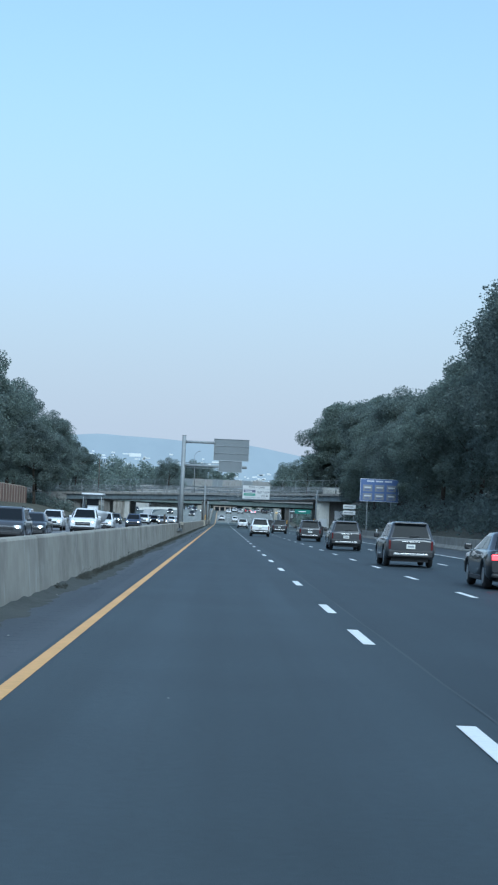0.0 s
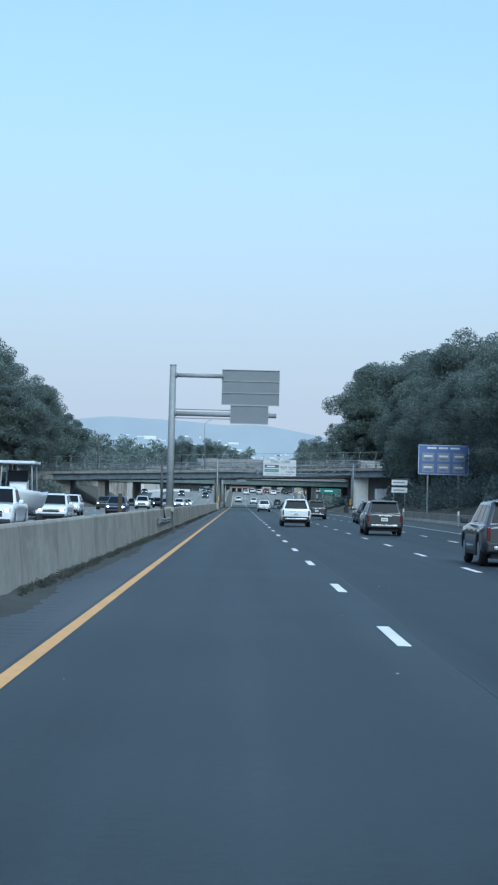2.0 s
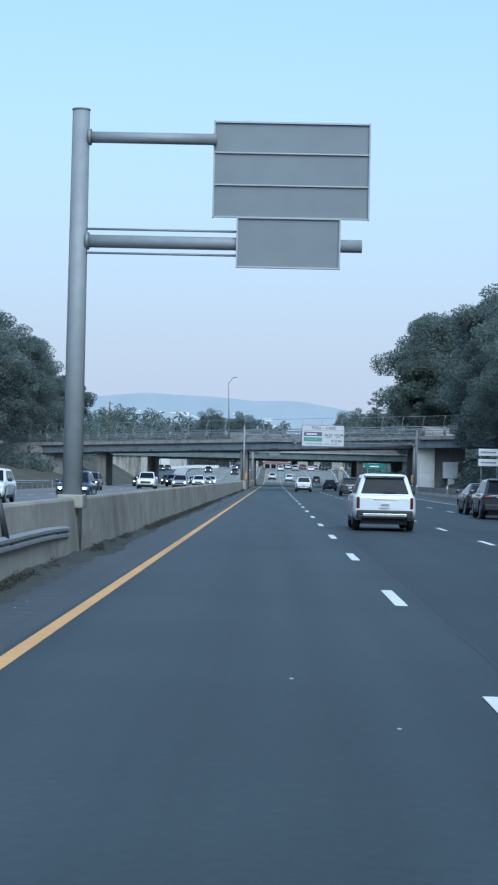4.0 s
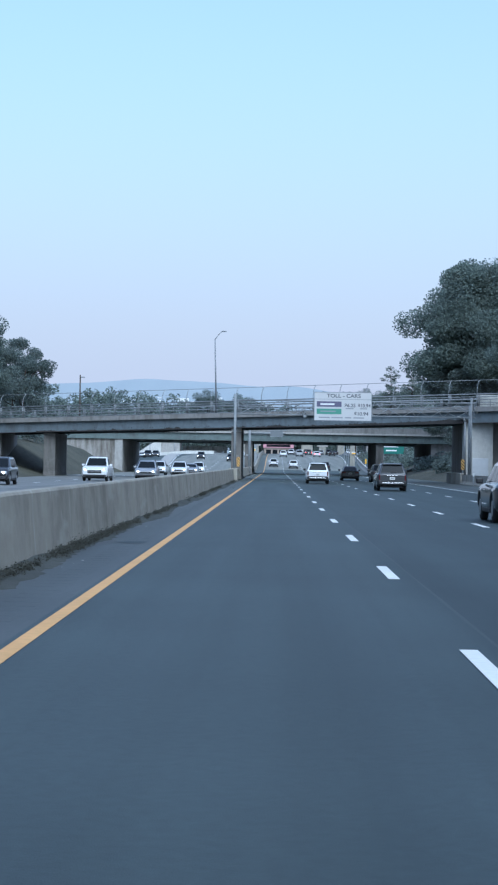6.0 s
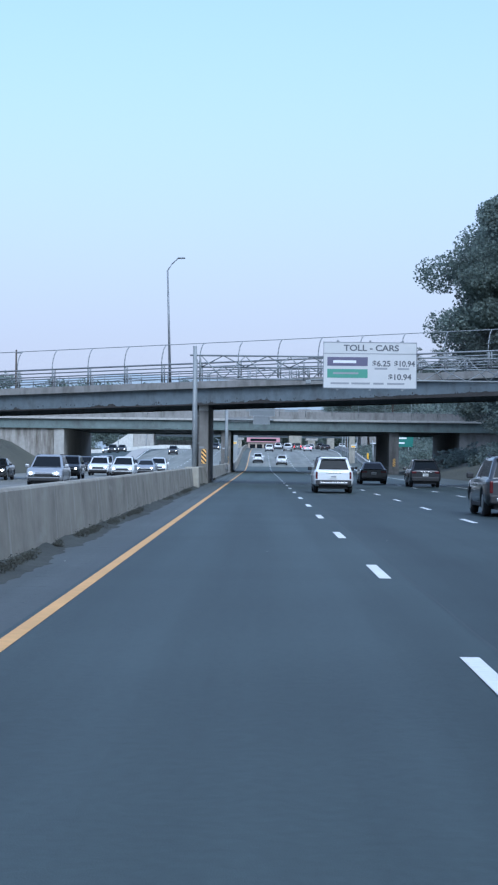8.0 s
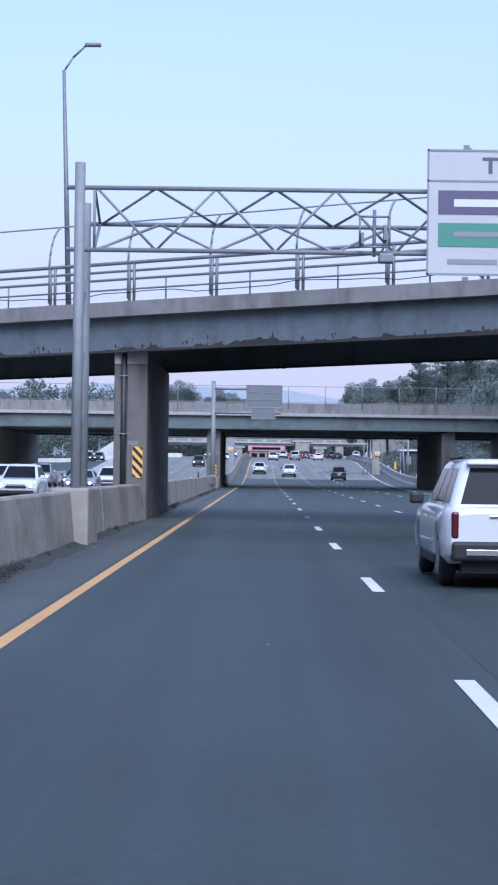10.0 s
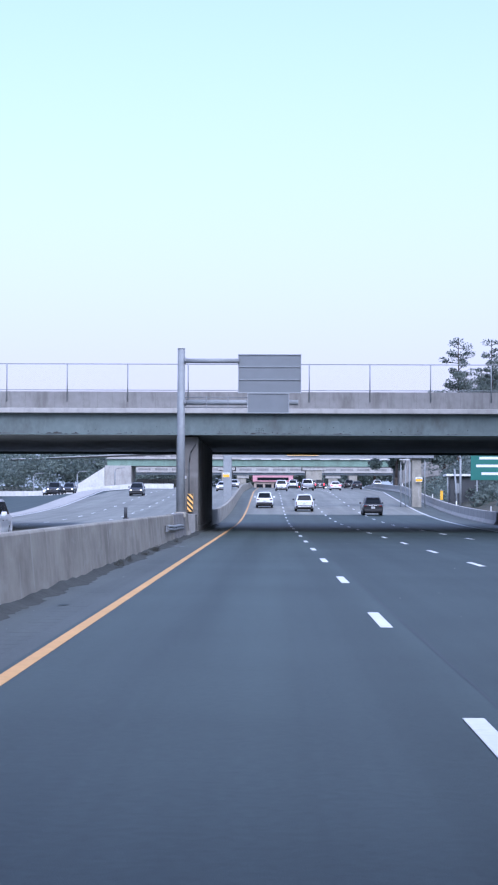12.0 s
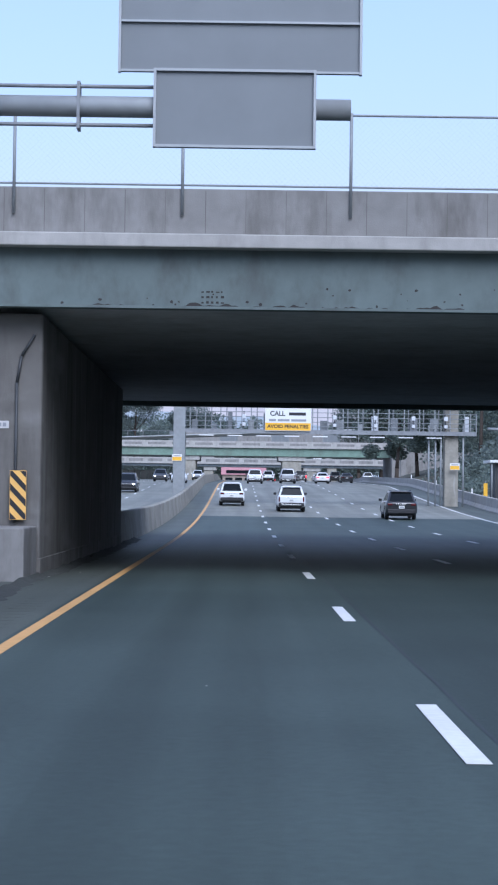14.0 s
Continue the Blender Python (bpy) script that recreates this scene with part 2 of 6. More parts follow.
M = dict(
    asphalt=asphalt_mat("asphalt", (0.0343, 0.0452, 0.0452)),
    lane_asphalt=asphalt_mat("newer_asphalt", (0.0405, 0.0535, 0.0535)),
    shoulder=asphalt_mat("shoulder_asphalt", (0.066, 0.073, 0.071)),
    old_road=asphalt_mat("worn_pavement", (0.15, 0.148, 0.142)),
    tar=mat("joint_tar", (0.029, 0.037, 0.038), 0.6, var=0.2, scale=6, bump=0.2),
    white_paint=mat("white_road_paint", (0.72, 0.72, 0.70), 0.7, var=0.12, scale=10, bump=0.2),
    yellow_paint=mat("yellow_road_paint", (0.62, 0.355, 0.13), 0.7, var=0.16, scale=8, bump=0.2),
    barrier=limed(streaked("barrier_concrete", (0.335, 0.315, 0.268), (0.15, 0.14, 0.118), amount=0.65, vertical=0.8, scale=0.8, along=0.6, cut=0.46)),
    concrete=streaked("bridge_concrete", (0.265, 0.257, 0.245), (0.12, 0.11, 0.10), amount=0.7),
    pale_concrete=streaked("pale_concrete", (0.42, 0.405, 0.38), (0.2, 0.19, 0.17), amount=0.5),
    stained_wall=streaked("water_stained_concrete", (0.38, 0.36, 0.33), (0.1, 0.086, 0.07), amount=1.0, vertical=0.16, scale=0.9, cut=0.41),
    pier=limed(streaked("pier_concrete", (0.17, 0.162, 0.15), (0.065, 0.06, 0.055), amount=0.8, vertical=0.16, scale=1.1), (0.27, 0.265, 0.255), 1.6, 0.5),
    girder=streaked("blue_grey_girder_paint", (0.16, 0.19, 0.21), (0.06, 0.05, 0.045), 0.6, amount=0.5, vertical=0.5, scale=1.2, bump=0.1),
    green_girder=streaked("faded_green_girder_paint", (0.15, 0.185, 0.18), (0.07, 0.068, 0.064), 0.6, amount=0.6, vertical=0.5, scale=1.2, bump=0.1),
    far_green=streaked("pale_green_girder_paint", (0.2, 0.29, 0.235), (0.12, 0.13, 0.11), 0.6, amount=0.5, vertical=0.5, scale=0.8, bump=0.1),
    rust=mat("rusted_steel", (0.05, 0.046, 0.044), 0.9, var=0.4, scale=9, bump=0.5),
    soffit=streaked("soffit_steel", (0.5, 0.51, 0.51), (0.28, 0.27, 0.26), 0.85, amount=0.5, vertical=1.0, scale=0.8),
    steel=mat("galvanised_steel", (0.28, 0.295, 0.3), 0.65, 0.2, var=0.14, scale=5, big=1.0, bump=0.05),
    dull_steel=mat("weathered_rail_steel", (0.25, 0.26, 0.27), 0.6, 0.4, var=0.2, scale=5, bump=0.1),
    dark_steel=mat("dark_steel", (0.07, 0.075, 0.08), 0.6, 0.3, var=0.2, scale=6, bump=0.1),
    alu=mat("grey_sign_back", (0.20, 0.215, 0.225), 0.55, 0.35, var=0.08, scale=2, big=0.7, bump=0.03),
    alu_edge=mat("aluminium_edge", (0.36, 0.375, 0.385), 0.5, 0.5, var=0.06, bump=0.0),
    sign_white=mat("white_sign_sheeting", (0.78, 0.78, 0.77), 0.5, var=0.03, bump=0.0),
    sign_blue=mat("blue_sign_sheeting", (0.13, 0.19, 0.40), 0.5, var=0.05, bump=0.0),
    sign_green=mat("green_sign_sheeting", (0.022, 0.15, 0.118), 0.5, var=0.05, bump=0.0),
    sign_yellow=mat("yellow_sign_sheeting", (0.85, 0.47, 0.03), 0.5, var=0.05, bump=0.0),
    sign_orange=mat("orange_sign_sheeting", (0.8, 0.22, 0.03), 0.5, var=0.05, bump=0.0),
    sign_purple=mat("purple_sign_panel", (0.125, 0.115, 0.185), 0.5, var=0.05, bump=0.0),
    sign_teal=mat("teal_sign_panel", (0.1, 0.3, 0.22), 0.5, var=0.05, bump=0.0),
    black=mat("black_lettering", (0.02, 0.02, 0.025), 0.6, var=0.05, bump=0.0),
    dark_print=mat("dark_grey_lettering", (0.13, 0.135, 0.15), 0.6, var=0.05, bump=0.0),
    grey_print=mat("grey_lettering", (0.3, 0.31, 0.33), 0.6, var=0.05, bump=0.0),
    chev_yellow=mat("yellow_marker_sheeting", (0.86, 0.5, 0.13), 0.5, var=0.06, bump=0.0),
    tyre=mat("tyre_rubber", (0.02, 0.02, 0.021), 0.85, var=0.2, scale=20, bump=0.2),
    rim=mat("alloy_rim", (0.4, 0.41, 0.42), 0.35, 0.8, var=0.08, bump=0.0),
    trim=mat("black_plastic_trim", (0.025, 0.025, 0.027), 0.6, var=0.15, scale=12, bump=0.1),
    chrome=mat("chrome_trim", (0.7, 0.71, 0.72), 0.18, 1.0, var=0.04, bump=0.0),
    glass=mat("dark_car_glass", (0.012, 0.015, 0.018), 0.12, var=0.1, bump=0.0, spec=0.1),
    plate=mat("plate_face", (0.72, 0.72, 0.68), 0.5, var=0.05, bump=0.0),
    tail=mat("red_tail_lens", (0.085, 0.01, 0.012), 0.2, var=0.1, bump=0.0),
    brake=glow("lit_brake_lens", (1.0, 0.04, 0.05), 2.6),
    head=glow("lit_headlight", (1.0, 0.96, 0.88), 6.0),
    lens=mat("clear_lens", (0.6, 0.62, 0.64), 0.2, var=0.05, bump=0.0),
    car_white=paint_car("white_car_paint", (0.74, 0.75, 0.76)),
    car_black=paint_car("black_car_paint", (0.018, 0.019, 0.022)),
    car_grey=paint_car("grey_car_paint", (0.05, 0.053, 0.058), 0.2),
    car_silver=paint_car("silver_car_paint", (0.42, 0.43, 0.45), 0.5),
    car_blue=paint_car("dark_blue_car_paint", (0.02, 0.035, 0.08), 0.2),
    bark=mat("bark", (0.075, 0.06, 0.048), 0.95, var=0.35, scale=8, bump=0.7, stretch=(1, 1, 0.25), fine=20),
    leaf=leaf_mat("leaves", (0.205, 0.245, 0.215)),
    leaf_dark=leaf_mat("dark_leaves", (0.19, 0.225, 0.205)),
    needle=leaf_mat("pine_needles", (0.18, 0.21, 0.18)),
    weed=mat("dry_weeds", (0.05, 0.052, 0.042), 0.8, var=0.3, scale=4, bump=0.0, island=0.4),
    grass=mat("verge_grass", (0.058, 0.062, 0.045), 0.95, var=0.4, scale=2.5, big=0.15, bump=0.8, fine=14, bumpdist=0.05, tint=(0.088, 0.084, 0.06)),
    timber=mat("brown_timber_wall", (0.2, 0.12, 0.085), 0.9, var=0.25, scale=3, bump=0.4, stretch=(1, 1, 0.2)),
    link=link_mat("chain_link"),
    pink=mat("pink_fascia", (0.6, 0.3, 0.34), 0.6, var=0.08, bump=0.05),
    tan=mat("tan_wall", (0.36, 0.3, 0.25), 0.9, var=0.15, scale=2, bump=0.2),
    dirt=mat("shoulder_dirt", (0.047, 0.051, 0.046), 0.95, var=0.45, scale=9, bump=0.6, fine=25),
    light_concrete=streaked("light_concrete", (0.62, 0.61, 0.57), (0.4, 0.38, 0.34), amount=0.4),
    toll_white=mat("weathered_white_sheeting", (0.58, 0.575, 0.57), 0.6, var=0.05, scale=1.5, bump=0.0),
    canvas=mat("white_canvas", (0.66, 0.67, 0.68), 0.8, var=0.08, scale=3, bump=0.1),
    gelcoat=mat("white_gelcoat", (0.75, 0.76, 0.77), 0.25, var=0.04, bump=0.0),
)


# ---- building helpers ----
def thing(name, label, category, group="", kind="", at=(0, 0, 0)):
    e = new(name)
    e.location = at
    e.empty_display_size = 0.2
    return tagged(e, label, category, group, kind)


def part(name, bm, material, parent=None, label="", smooth=False):
    me = bpy.data.meshes.new(name)
    bm.normal_update()
    bm.to_mesh(me)
    bm.free()
    mats = material if isinstance(material, (list, tuple)) else [material]
    for q in mats:
        me.materials.append(q)
    if smooth:
        for p in me.polygons:
            p.use_smooth = True
    ob = new(name, me)
    if parent is not None:
        ob.parent = parent
        if parent.type == "EMPTY":
            ob.location = (0, 0, 0)
    if label:
        ob["label"] = label
    return ob


def shared(name, me, parent, m):
    """Another object on a mesh that exists."""
    ob = new(name, me)
    ob.parent = parent
    ob.matrix_local = m
    return ob


def structure(ob, label, category):
    return tagged(ob, label, category, kind="structure")


def box(bm, x0, x1, y0, y1, z0, z1, bevel=0.0, mi=0):
    vs = [bm.verts.new((x, y, z)) for z in (z0, z1) for x, y in ((x0, y0), (x1, y0), (x1, y1), (x0, y1))]
    fs = [bm.faces.new([vs[i] for i in q]) for q in ((3, 2, 1, 0), (4, 5, 6, 7), (0, 1, 5, 4), (1, 2, 6, 5), (2, 3, 7, 6), (3, 0, 4, 7))]
    for f in fs:
        f.material_index = mi
    if bevel:
        es = list({e for f in fs for e in f.edges})
        bmesh.ops.bevel(bm, geom=es, offset=bevel, segments=2, affect="EDGES", profile=0.5)
    return fs


def bx(x0, x1, y0, y1, z0, z1, bevel=0.0):
    bm = bmesh.new()
    box(bm, x0, x1, y0, y1, z0, z1, bevel)
    return bm


def rod(bm, a, b, r, seg=8, r2=None):
    """A round bar from a to b."""
    a, b = Vector(a), Vector(b)
    d = (b - a).normalized()
    s = d.orthogonal().normalized()
    t = d.cross(s)
    r2 = r if r2 is None else r2
    ra, rb = [], []
    for i in range(seg):
        an = 2 * math.pi * i / seg
        o = s * math.cos(an) + t * math.sin(an)
        ra.append(bm.verts.new(a + o * r))
        rb.append(bm.verts.new(b + o * r2))
    for i in range(seg):
        j = (i + 1) % seg
        bm.faces.new((ra[i], ra[j], rb[j], rb[i])).smooth = True
    bm.faces.new(ra[::-1])
    bm.faces.new(rb)


def rods(pairs, r, seg=8):
    bm = bmesh.new()
    for a, b in pairs:
        rod(bm, a, b, r, seg)
    return bm


def sweep(bm, profile, rows, closed=True):
    """Lofts a list of (u, z) round the rows: each row gives a function from (u, z) to a point."""
    rings = [[bm.verts.new(fn(u, z)) for u, z in profile] for fn in rows]
    n = len(profile)
    for a, b in zip(rings, rings[1:]):
        for i in range(n if closed else n - 1):
            j = (i + 1) % n
            bm.faces.new((a[i], a[j], b[j], b[i]))
    if closed:
        bm.faces.new(rings[0][::-1])
        bm.faces.new(rings[-1])
    return rings


def prism(bm, outline, axis, a, b, bevel=0.0):
    """A flat outline pushed along an axis from a to b. Outline in the other two axes, in xyz order."""
    def put(p, v):
        q = list(p)
        q.insert("xyz".index(axis), v)
        return q
    v0 = [bm.verts.new(put(p, a)) for p in outline]
    v1 = [bm.verts.new(put(p, b)) for p in outline]
    fs = [bm.faces.new(v0), bm.faces.new(v1[::-1])]
    for i in range(len(outline)):
        j = (i + 1) % len(outline)
        fs.append(bm.faces.new((v0[j], v0[i], v1[i], v1[j])))
    bmesh.ops.recalc_face_normals(bm, faces=fs)
    if bevel:
        bmesh.ops.bevel(bm, geom=list({e for f in fs[:2] for e in f.edges}), offset=bevel, segments=2, affect="EDGES", profile=0.5)
    return fs


def text_part(words, size, material, parent, at, turn=(90, 0, 0), width=0.0, name="lettering"):
    """Raised lettering from the built-in font, as a mesh."""
    cu = bpy.data.curves.new(name, "FONT")
    cu.body, cu.size, cu.extrude, cu.align_x, cu.align_y = words, size, 0.004, "CENTER", "CENTER"
    cu.offset = size * 0.025
    tmp = new(name, cu)
    bpy.context.view_layer.update()
    me = bpy.data.meshes.new_from_object(tmp.evaluated_get(bpy.context.evaluated_depsgraph_get()))
    bpy.data.objects.remove(tmp)
    me.materials.clear()
    me.materials.append(material)
    ob = new(name, me)
    ob.parent = parent
    ob.matrix_local = pose(*at, *turn)
    if width:
        xs = [v.co.x for v in me.vertices]
        ob.scale = (width / max(0.01, max(xs) - min(xs)), 1, 1)
    return ob


# ---- the lie of the land ----
def road_z(y):
    """Level as far as the second bridge, then a sag and a climb."""
    if y < 480:
        return 0.0
    if y < 563:
        return 0.00018 * (y - 480) ** 2
    if y < 626:
        return 1.24 + 0.03 * (y - 563)
    return 3.13 + 0.014 * (y - 626) if y < 740 else 4.726 - 0.004 * (y - 740)


def right_edge(y):
    """Where our carriageway's right edge runs."""
    if y < 440:
        return 12.6
    return 12.6 + 0.0338 * (y - 440) if y < 500 else 14.63 + 0.02 * (y - 500)


def ramp_fall(x, y):
    """How far the ramp past the second bridge dips away from the opposite lanes."""
    return min(1.35, 0.085 * max(0.0, -x - 24.0)) * max(0.0, min(1.0, (y - 520) / 60)) * max(0.0, min(1.0, (800 - y) / 60))


def land_z(x, y):
    """The open ground: verges, banks and the rise behind the trees."""
    z = road_z(y) - 0.12
    r = max(0.0, x - right_edge(y) - 4.5)
    l = max(0.0, -x - (22.5 if y < 492 else 64.0))
    bank = min(3.2, r * 0.28) + min(3.0, l * 0.25)
    if 370 < y < 456 and l > 0:
        bank = min(5.0, l * 0.62)
    return z + bank - (1.2 * ramp_fall(x, y) if y > 500 else 0.0)


# ---- ground and carriageways ----
def strip(x0, x1, y0, y1, lift, step=6.0):
    """A level strip along the road; x0 and x1 are numbers or functions of y."""
    f0 = x0 if callable(x0) else (lambda y: x0)
    f1 = x1 if callable(x1) else (lambda y: x1)
    bm = bmesh.new()
    n = max(1, int((y1 - y0) / step))
    row = None
    for i in range(n + 1):
        y = y0 + (y1 - y0) * i / n
        z = road_z(y) + lift
        cur = [bm.verts.new((f0(y), y, z)), bm.verts.new((f1(y), y, z))]
        if row:
            bm.faces.new((row[0], row[1], cur[1], cur[0]))
        row = cur
    return bm


bm = bmesh.new()
gx = [-4000, -1500, -600, -250, -120, -70, -45, -34, -28, -26, -24, -22.5, -12, -4, 0, 6, 12, 15, 17.2, 19, 21, 24, 27, 33, 45, 70, 120, 250, 600, 1500, 4000]
gy = [-1500, -400, -100] + [-60 + 10 * i for i in range(118)] + [1130, 1250, 1450, 1900, 2600, 3600, 4900]
grid = [[bm.verts.new((x, y, land_z(x, y) + (0 if -22.6 < x < 19 else 0.12 * noise.noise((x * 0.2, y * 0.2, 0))))) for x in gx] for y in gy]
for a, b in zip(grid, grid[1:]):
    for i in range(len(gx) - 1):
        bm.faces.new((a[i], a[i + 1], b[i + 1], b[i]))
structure(part("ground", bm, M["grass"], smooth=True), "rough grass verges and banks beside a highway", "ground")

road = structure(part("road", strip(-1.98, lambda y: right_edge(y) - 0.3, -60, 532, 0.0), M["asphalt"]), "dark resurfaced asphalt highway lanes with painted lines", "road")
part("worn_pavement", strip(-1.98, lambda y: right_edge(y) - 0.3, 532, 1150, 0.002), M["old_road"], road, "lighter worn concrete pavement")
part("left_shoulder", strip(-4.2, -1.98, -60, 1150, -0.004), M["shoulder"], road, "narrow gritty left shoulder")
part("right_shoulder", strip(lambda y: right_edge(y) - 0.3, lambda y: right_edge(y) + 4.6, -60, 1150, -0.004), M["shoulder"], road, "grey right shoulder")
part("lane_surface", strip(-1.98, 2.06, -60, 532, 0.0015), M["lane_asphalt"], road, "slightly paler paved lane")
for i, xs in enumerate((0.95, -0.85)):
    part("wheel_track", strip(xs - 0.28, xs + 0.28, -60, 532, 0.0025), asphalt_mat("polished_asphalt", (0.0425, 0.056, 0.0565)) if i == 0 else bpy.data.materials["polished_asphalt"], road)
bm = bmesh.new()
for k in range(590):
    y = -55 + k
    w = 0.008 + 0.016 * max(0.0, 0.4 + noise.noise((y * 0.12, 6.1, 0)))
    c0, c1 = 2.075 + 0.02 * noise.noise((y * 0.3, 2.0, 0)), 2.075 + 0.02 * noise.noise(((y + 1) * 0.3, 2.0, 0))
    bm.faces.new([bm.verts.new(p) for p in ((c0 - w, y, 0.0035 + road_z(y)), (c0 + w, y, 0.0035 + road_z(y)), (c1 + w, y + 1, 0.0035 + road_z(y + 1)), (c1 - w, y + 1, 0.0035 + road_z(y + 1)))])
part("tar_seam", bm, M["tar"], road, "thin dark sealed joint between lanes")
opposite = structure(part("opposite_road", strip(-22.4, -4.0, -60, 1150, -0.02), M["old_road"]), "grey concrete opposite carriageway with traffic lanes", "road")

# painted lines
part("edge_line", strip(-1.915, -1.768, -60, 532, 0.006, 3.0), M["yellow_paint"], road, "solid yellow left edge line")
part("edge_line", strip(-1.915, -1.768, 532, 1150, 0.008, 3.0), M["yellow_paint"], road, "solid yellow left edge line")
part("edge_line", strip(lambda y: right_edge(y) - 0.6, lambda y: right_edge(y) - 0.45, -60, 532, 0.006, 3.0), M["white_paint"], road, "solid white right edge line")
part("edge_line", strip(lambda y: right_edge(y) - 0.6, lambda y: right_edge(y) - 0.45, 532, 1150, 0.008, 3.0), M["white_paint"], road, "solid white right edge line")
dash_mesh = None
# repainted dashes that stand off the regular spacing
SHIFT = {2: -0.15, 3: 0.48, 4: 0.73, 5: 0.1, 6: -0.8, 7: -1.4, 8: -0.56, 16: -0.2, 17: -0.25, 18: -0.85, 20: -0.7, 26: 0.2, 27: 0.49, 29: -1.0, 30: -0.7, 32: -0.1, 33: 0.12, 34: -0.26, 35: -0.16, 36: 0, 37: 0, 38: 0}
for xd, y_first in ((1.79, 8.22), (5.49, 5.6), (9.0, 3.2)):
    for k in range(-1, 76):
        y = y_first + 12.19 * k
        xk = xd
        if xd == 1.79:
            y += SHIFT.get(k, 4.3 if k <= 1 else -0.4)
            xk += 0.0 if y < 300 else 0.02 if y < 392 else 0.04
        z = road_z(y) + 0.0065
        if dash_mesh is None:
            ob = part("lane_dash", bx(-0.075, 0.075, -1.52, 1.52, 0, 0.004), M["white_paint"], road)
            dash_mesh = ob.data
            ob.location = (xk, y, z)
        else:
            slope = math.degrees(math.atan((road_z(y + 1) - road_z(y - 1)) / 2))
            shared("lane_dash", dash_mesh, road, pose(xk, y, z, slope, 0, 0))
for xo in (-8.6, -12.3, -16.0):
    for k in range(55):
        y = 60 + 12.19 * k
        shared("lane_dash", dash_mesh, opposite, pose(xo, y, road_z(y) - 0.012, math.degrees(math.atan((road_z(y + 1) - road_z(y - 1)) / 2)), 0, 0))

# rumble grooves in the left shoulder
bm = bmesh.new()
for k in range(800):
    y = -5 + k * 0.6
    box(bm, -2.62, -2.22, y, y + 0.3, -0.004, -0.0028)
tagged(part("rumble_strip", bm, M["shoulder"], road, "ribbed rumble grooves"), kind="stuff")

# ---- median barrier ----
PROFILE = [(0.222, 0.0), (0.219, 0.08), (0.132, 1.03), (0.105, 1.07), (-0.105, 1.07), (-0.132, 1.03), (-0.219, 0.08), (-0.222, 0.0)]
barrier = structure(thing("median_barrier", "weathered precast concrete median barrier with dark stains", "barrier"), "weathered precast concrete median barrier with dark stains", "barrier")
SEG = 6.1
seg_mesh = None
for k in range(165):
    y = -40 + SEG * k
    if 447 < y < 478:
        continue    # the pier of the second bridge stands in the gap
    z0, z1 = road_z(y), road_z(y + SEG)
    if z1 == 0 and seg_mesh is not None:
        shared("barrier_segment", seg_mesh, barrier, pose(-3.5, y, 0))
        continue
    bm = bmesh.new()
    n = 6
    fns = []
    for i in range(n + 1):
        yy = 0.015 + (SEG - 0.03) * i / n
        zz = z0 + (z1 - z0) * yy / SEG
        fns.append(lambda u, w, yy=yy, zz=zz: (u + 0.006 * math.sin(yy * 2.1), yy, w + zz - 0.03))
    sweep(bm, PROFILE, fns)
    ob = part("barrier_segment", bm, M["barrier"], barrier)
    ob.location = (-3.5, y, 0)
    if seg_mesh is None:
        seg_mesh = ob.data


def low_wall(name, xf, y0, y1, h, w, m, label, category="barrier"):
    """A concrete wall along the road, following its rise."""
    bm = bmesh.new()
    n = int((y1 - y0) / 8) + 1
    fns = []
    for i in range(n + 1):
        y = y0 + (y1 - y0) * i / n
        fns.append(lambda u, v, y=y: (xf(y) + u, y, road_z(y) - 0.1 + v))
    sweep(bm, [(-w / 2 - 0.12, 0), (-w / 2 - 0.12, 0.15), (-w / 2 + 0.04, 0.4), (-w / 2 + 0.06, h), (w / 2, h), (w / 2, 0)], fns)
    return structure(part(name, bm, m), label, category)


low_wall("right_barrier", lambda y: right_edge(y) + 2.2, 494, 900, 1.0, 0.35, M["pale_concrete"], "pale concrete barrier along the right shoulder")
low_wall("right_wall", lambda y: 17.0, 60, 343, 0.95, 0.4, M["barrier"], "low grey concrete wall along the verge")
low_wall("left_barrier", lambda y: -23, 494, 520, 1.0, 0.4, M["pale_concrete"], "pale concrete barrier beyond the opposite lanes")

# dirt washed against the barrier foot
bm = bmesh.new()
prev = None
for k in range(1900):
    y = -5 + k * 0.26
    w = (0.3 if y < 335 else 0.17) + (0.22 if y < 335 else 0.1) * noise.noise((y * 0.13, 0.5, 0)) + 0.14 * noise.noise((y * 0.7, 4.5, 0)) + 0.1 * noise.noise((y * 2.9, 1.5, 0))
    up = 0.05 + 0.05 * noise.noise((y * 0.9, 8.5, 0))
    cur = [bm.verts.new((-3.27, y, up + 0.03)), bm.verts.new((-3.2 + 0.25 * max(0.02, w), y, max(0.012, up * 0.6))), bm.verts.new((-3.16 + max(0.05, w), y, -0.005))]
    if prev:
        for q in range(2):
            bm.faces.new((prev[q], prev[q + 1], cur[q + 1], cur[q]))
    prev = cur
tagged(part("dirt", bm, M["dirt"]), "dark grit and soil along the barrier foot", "dirt", kind="stuff")
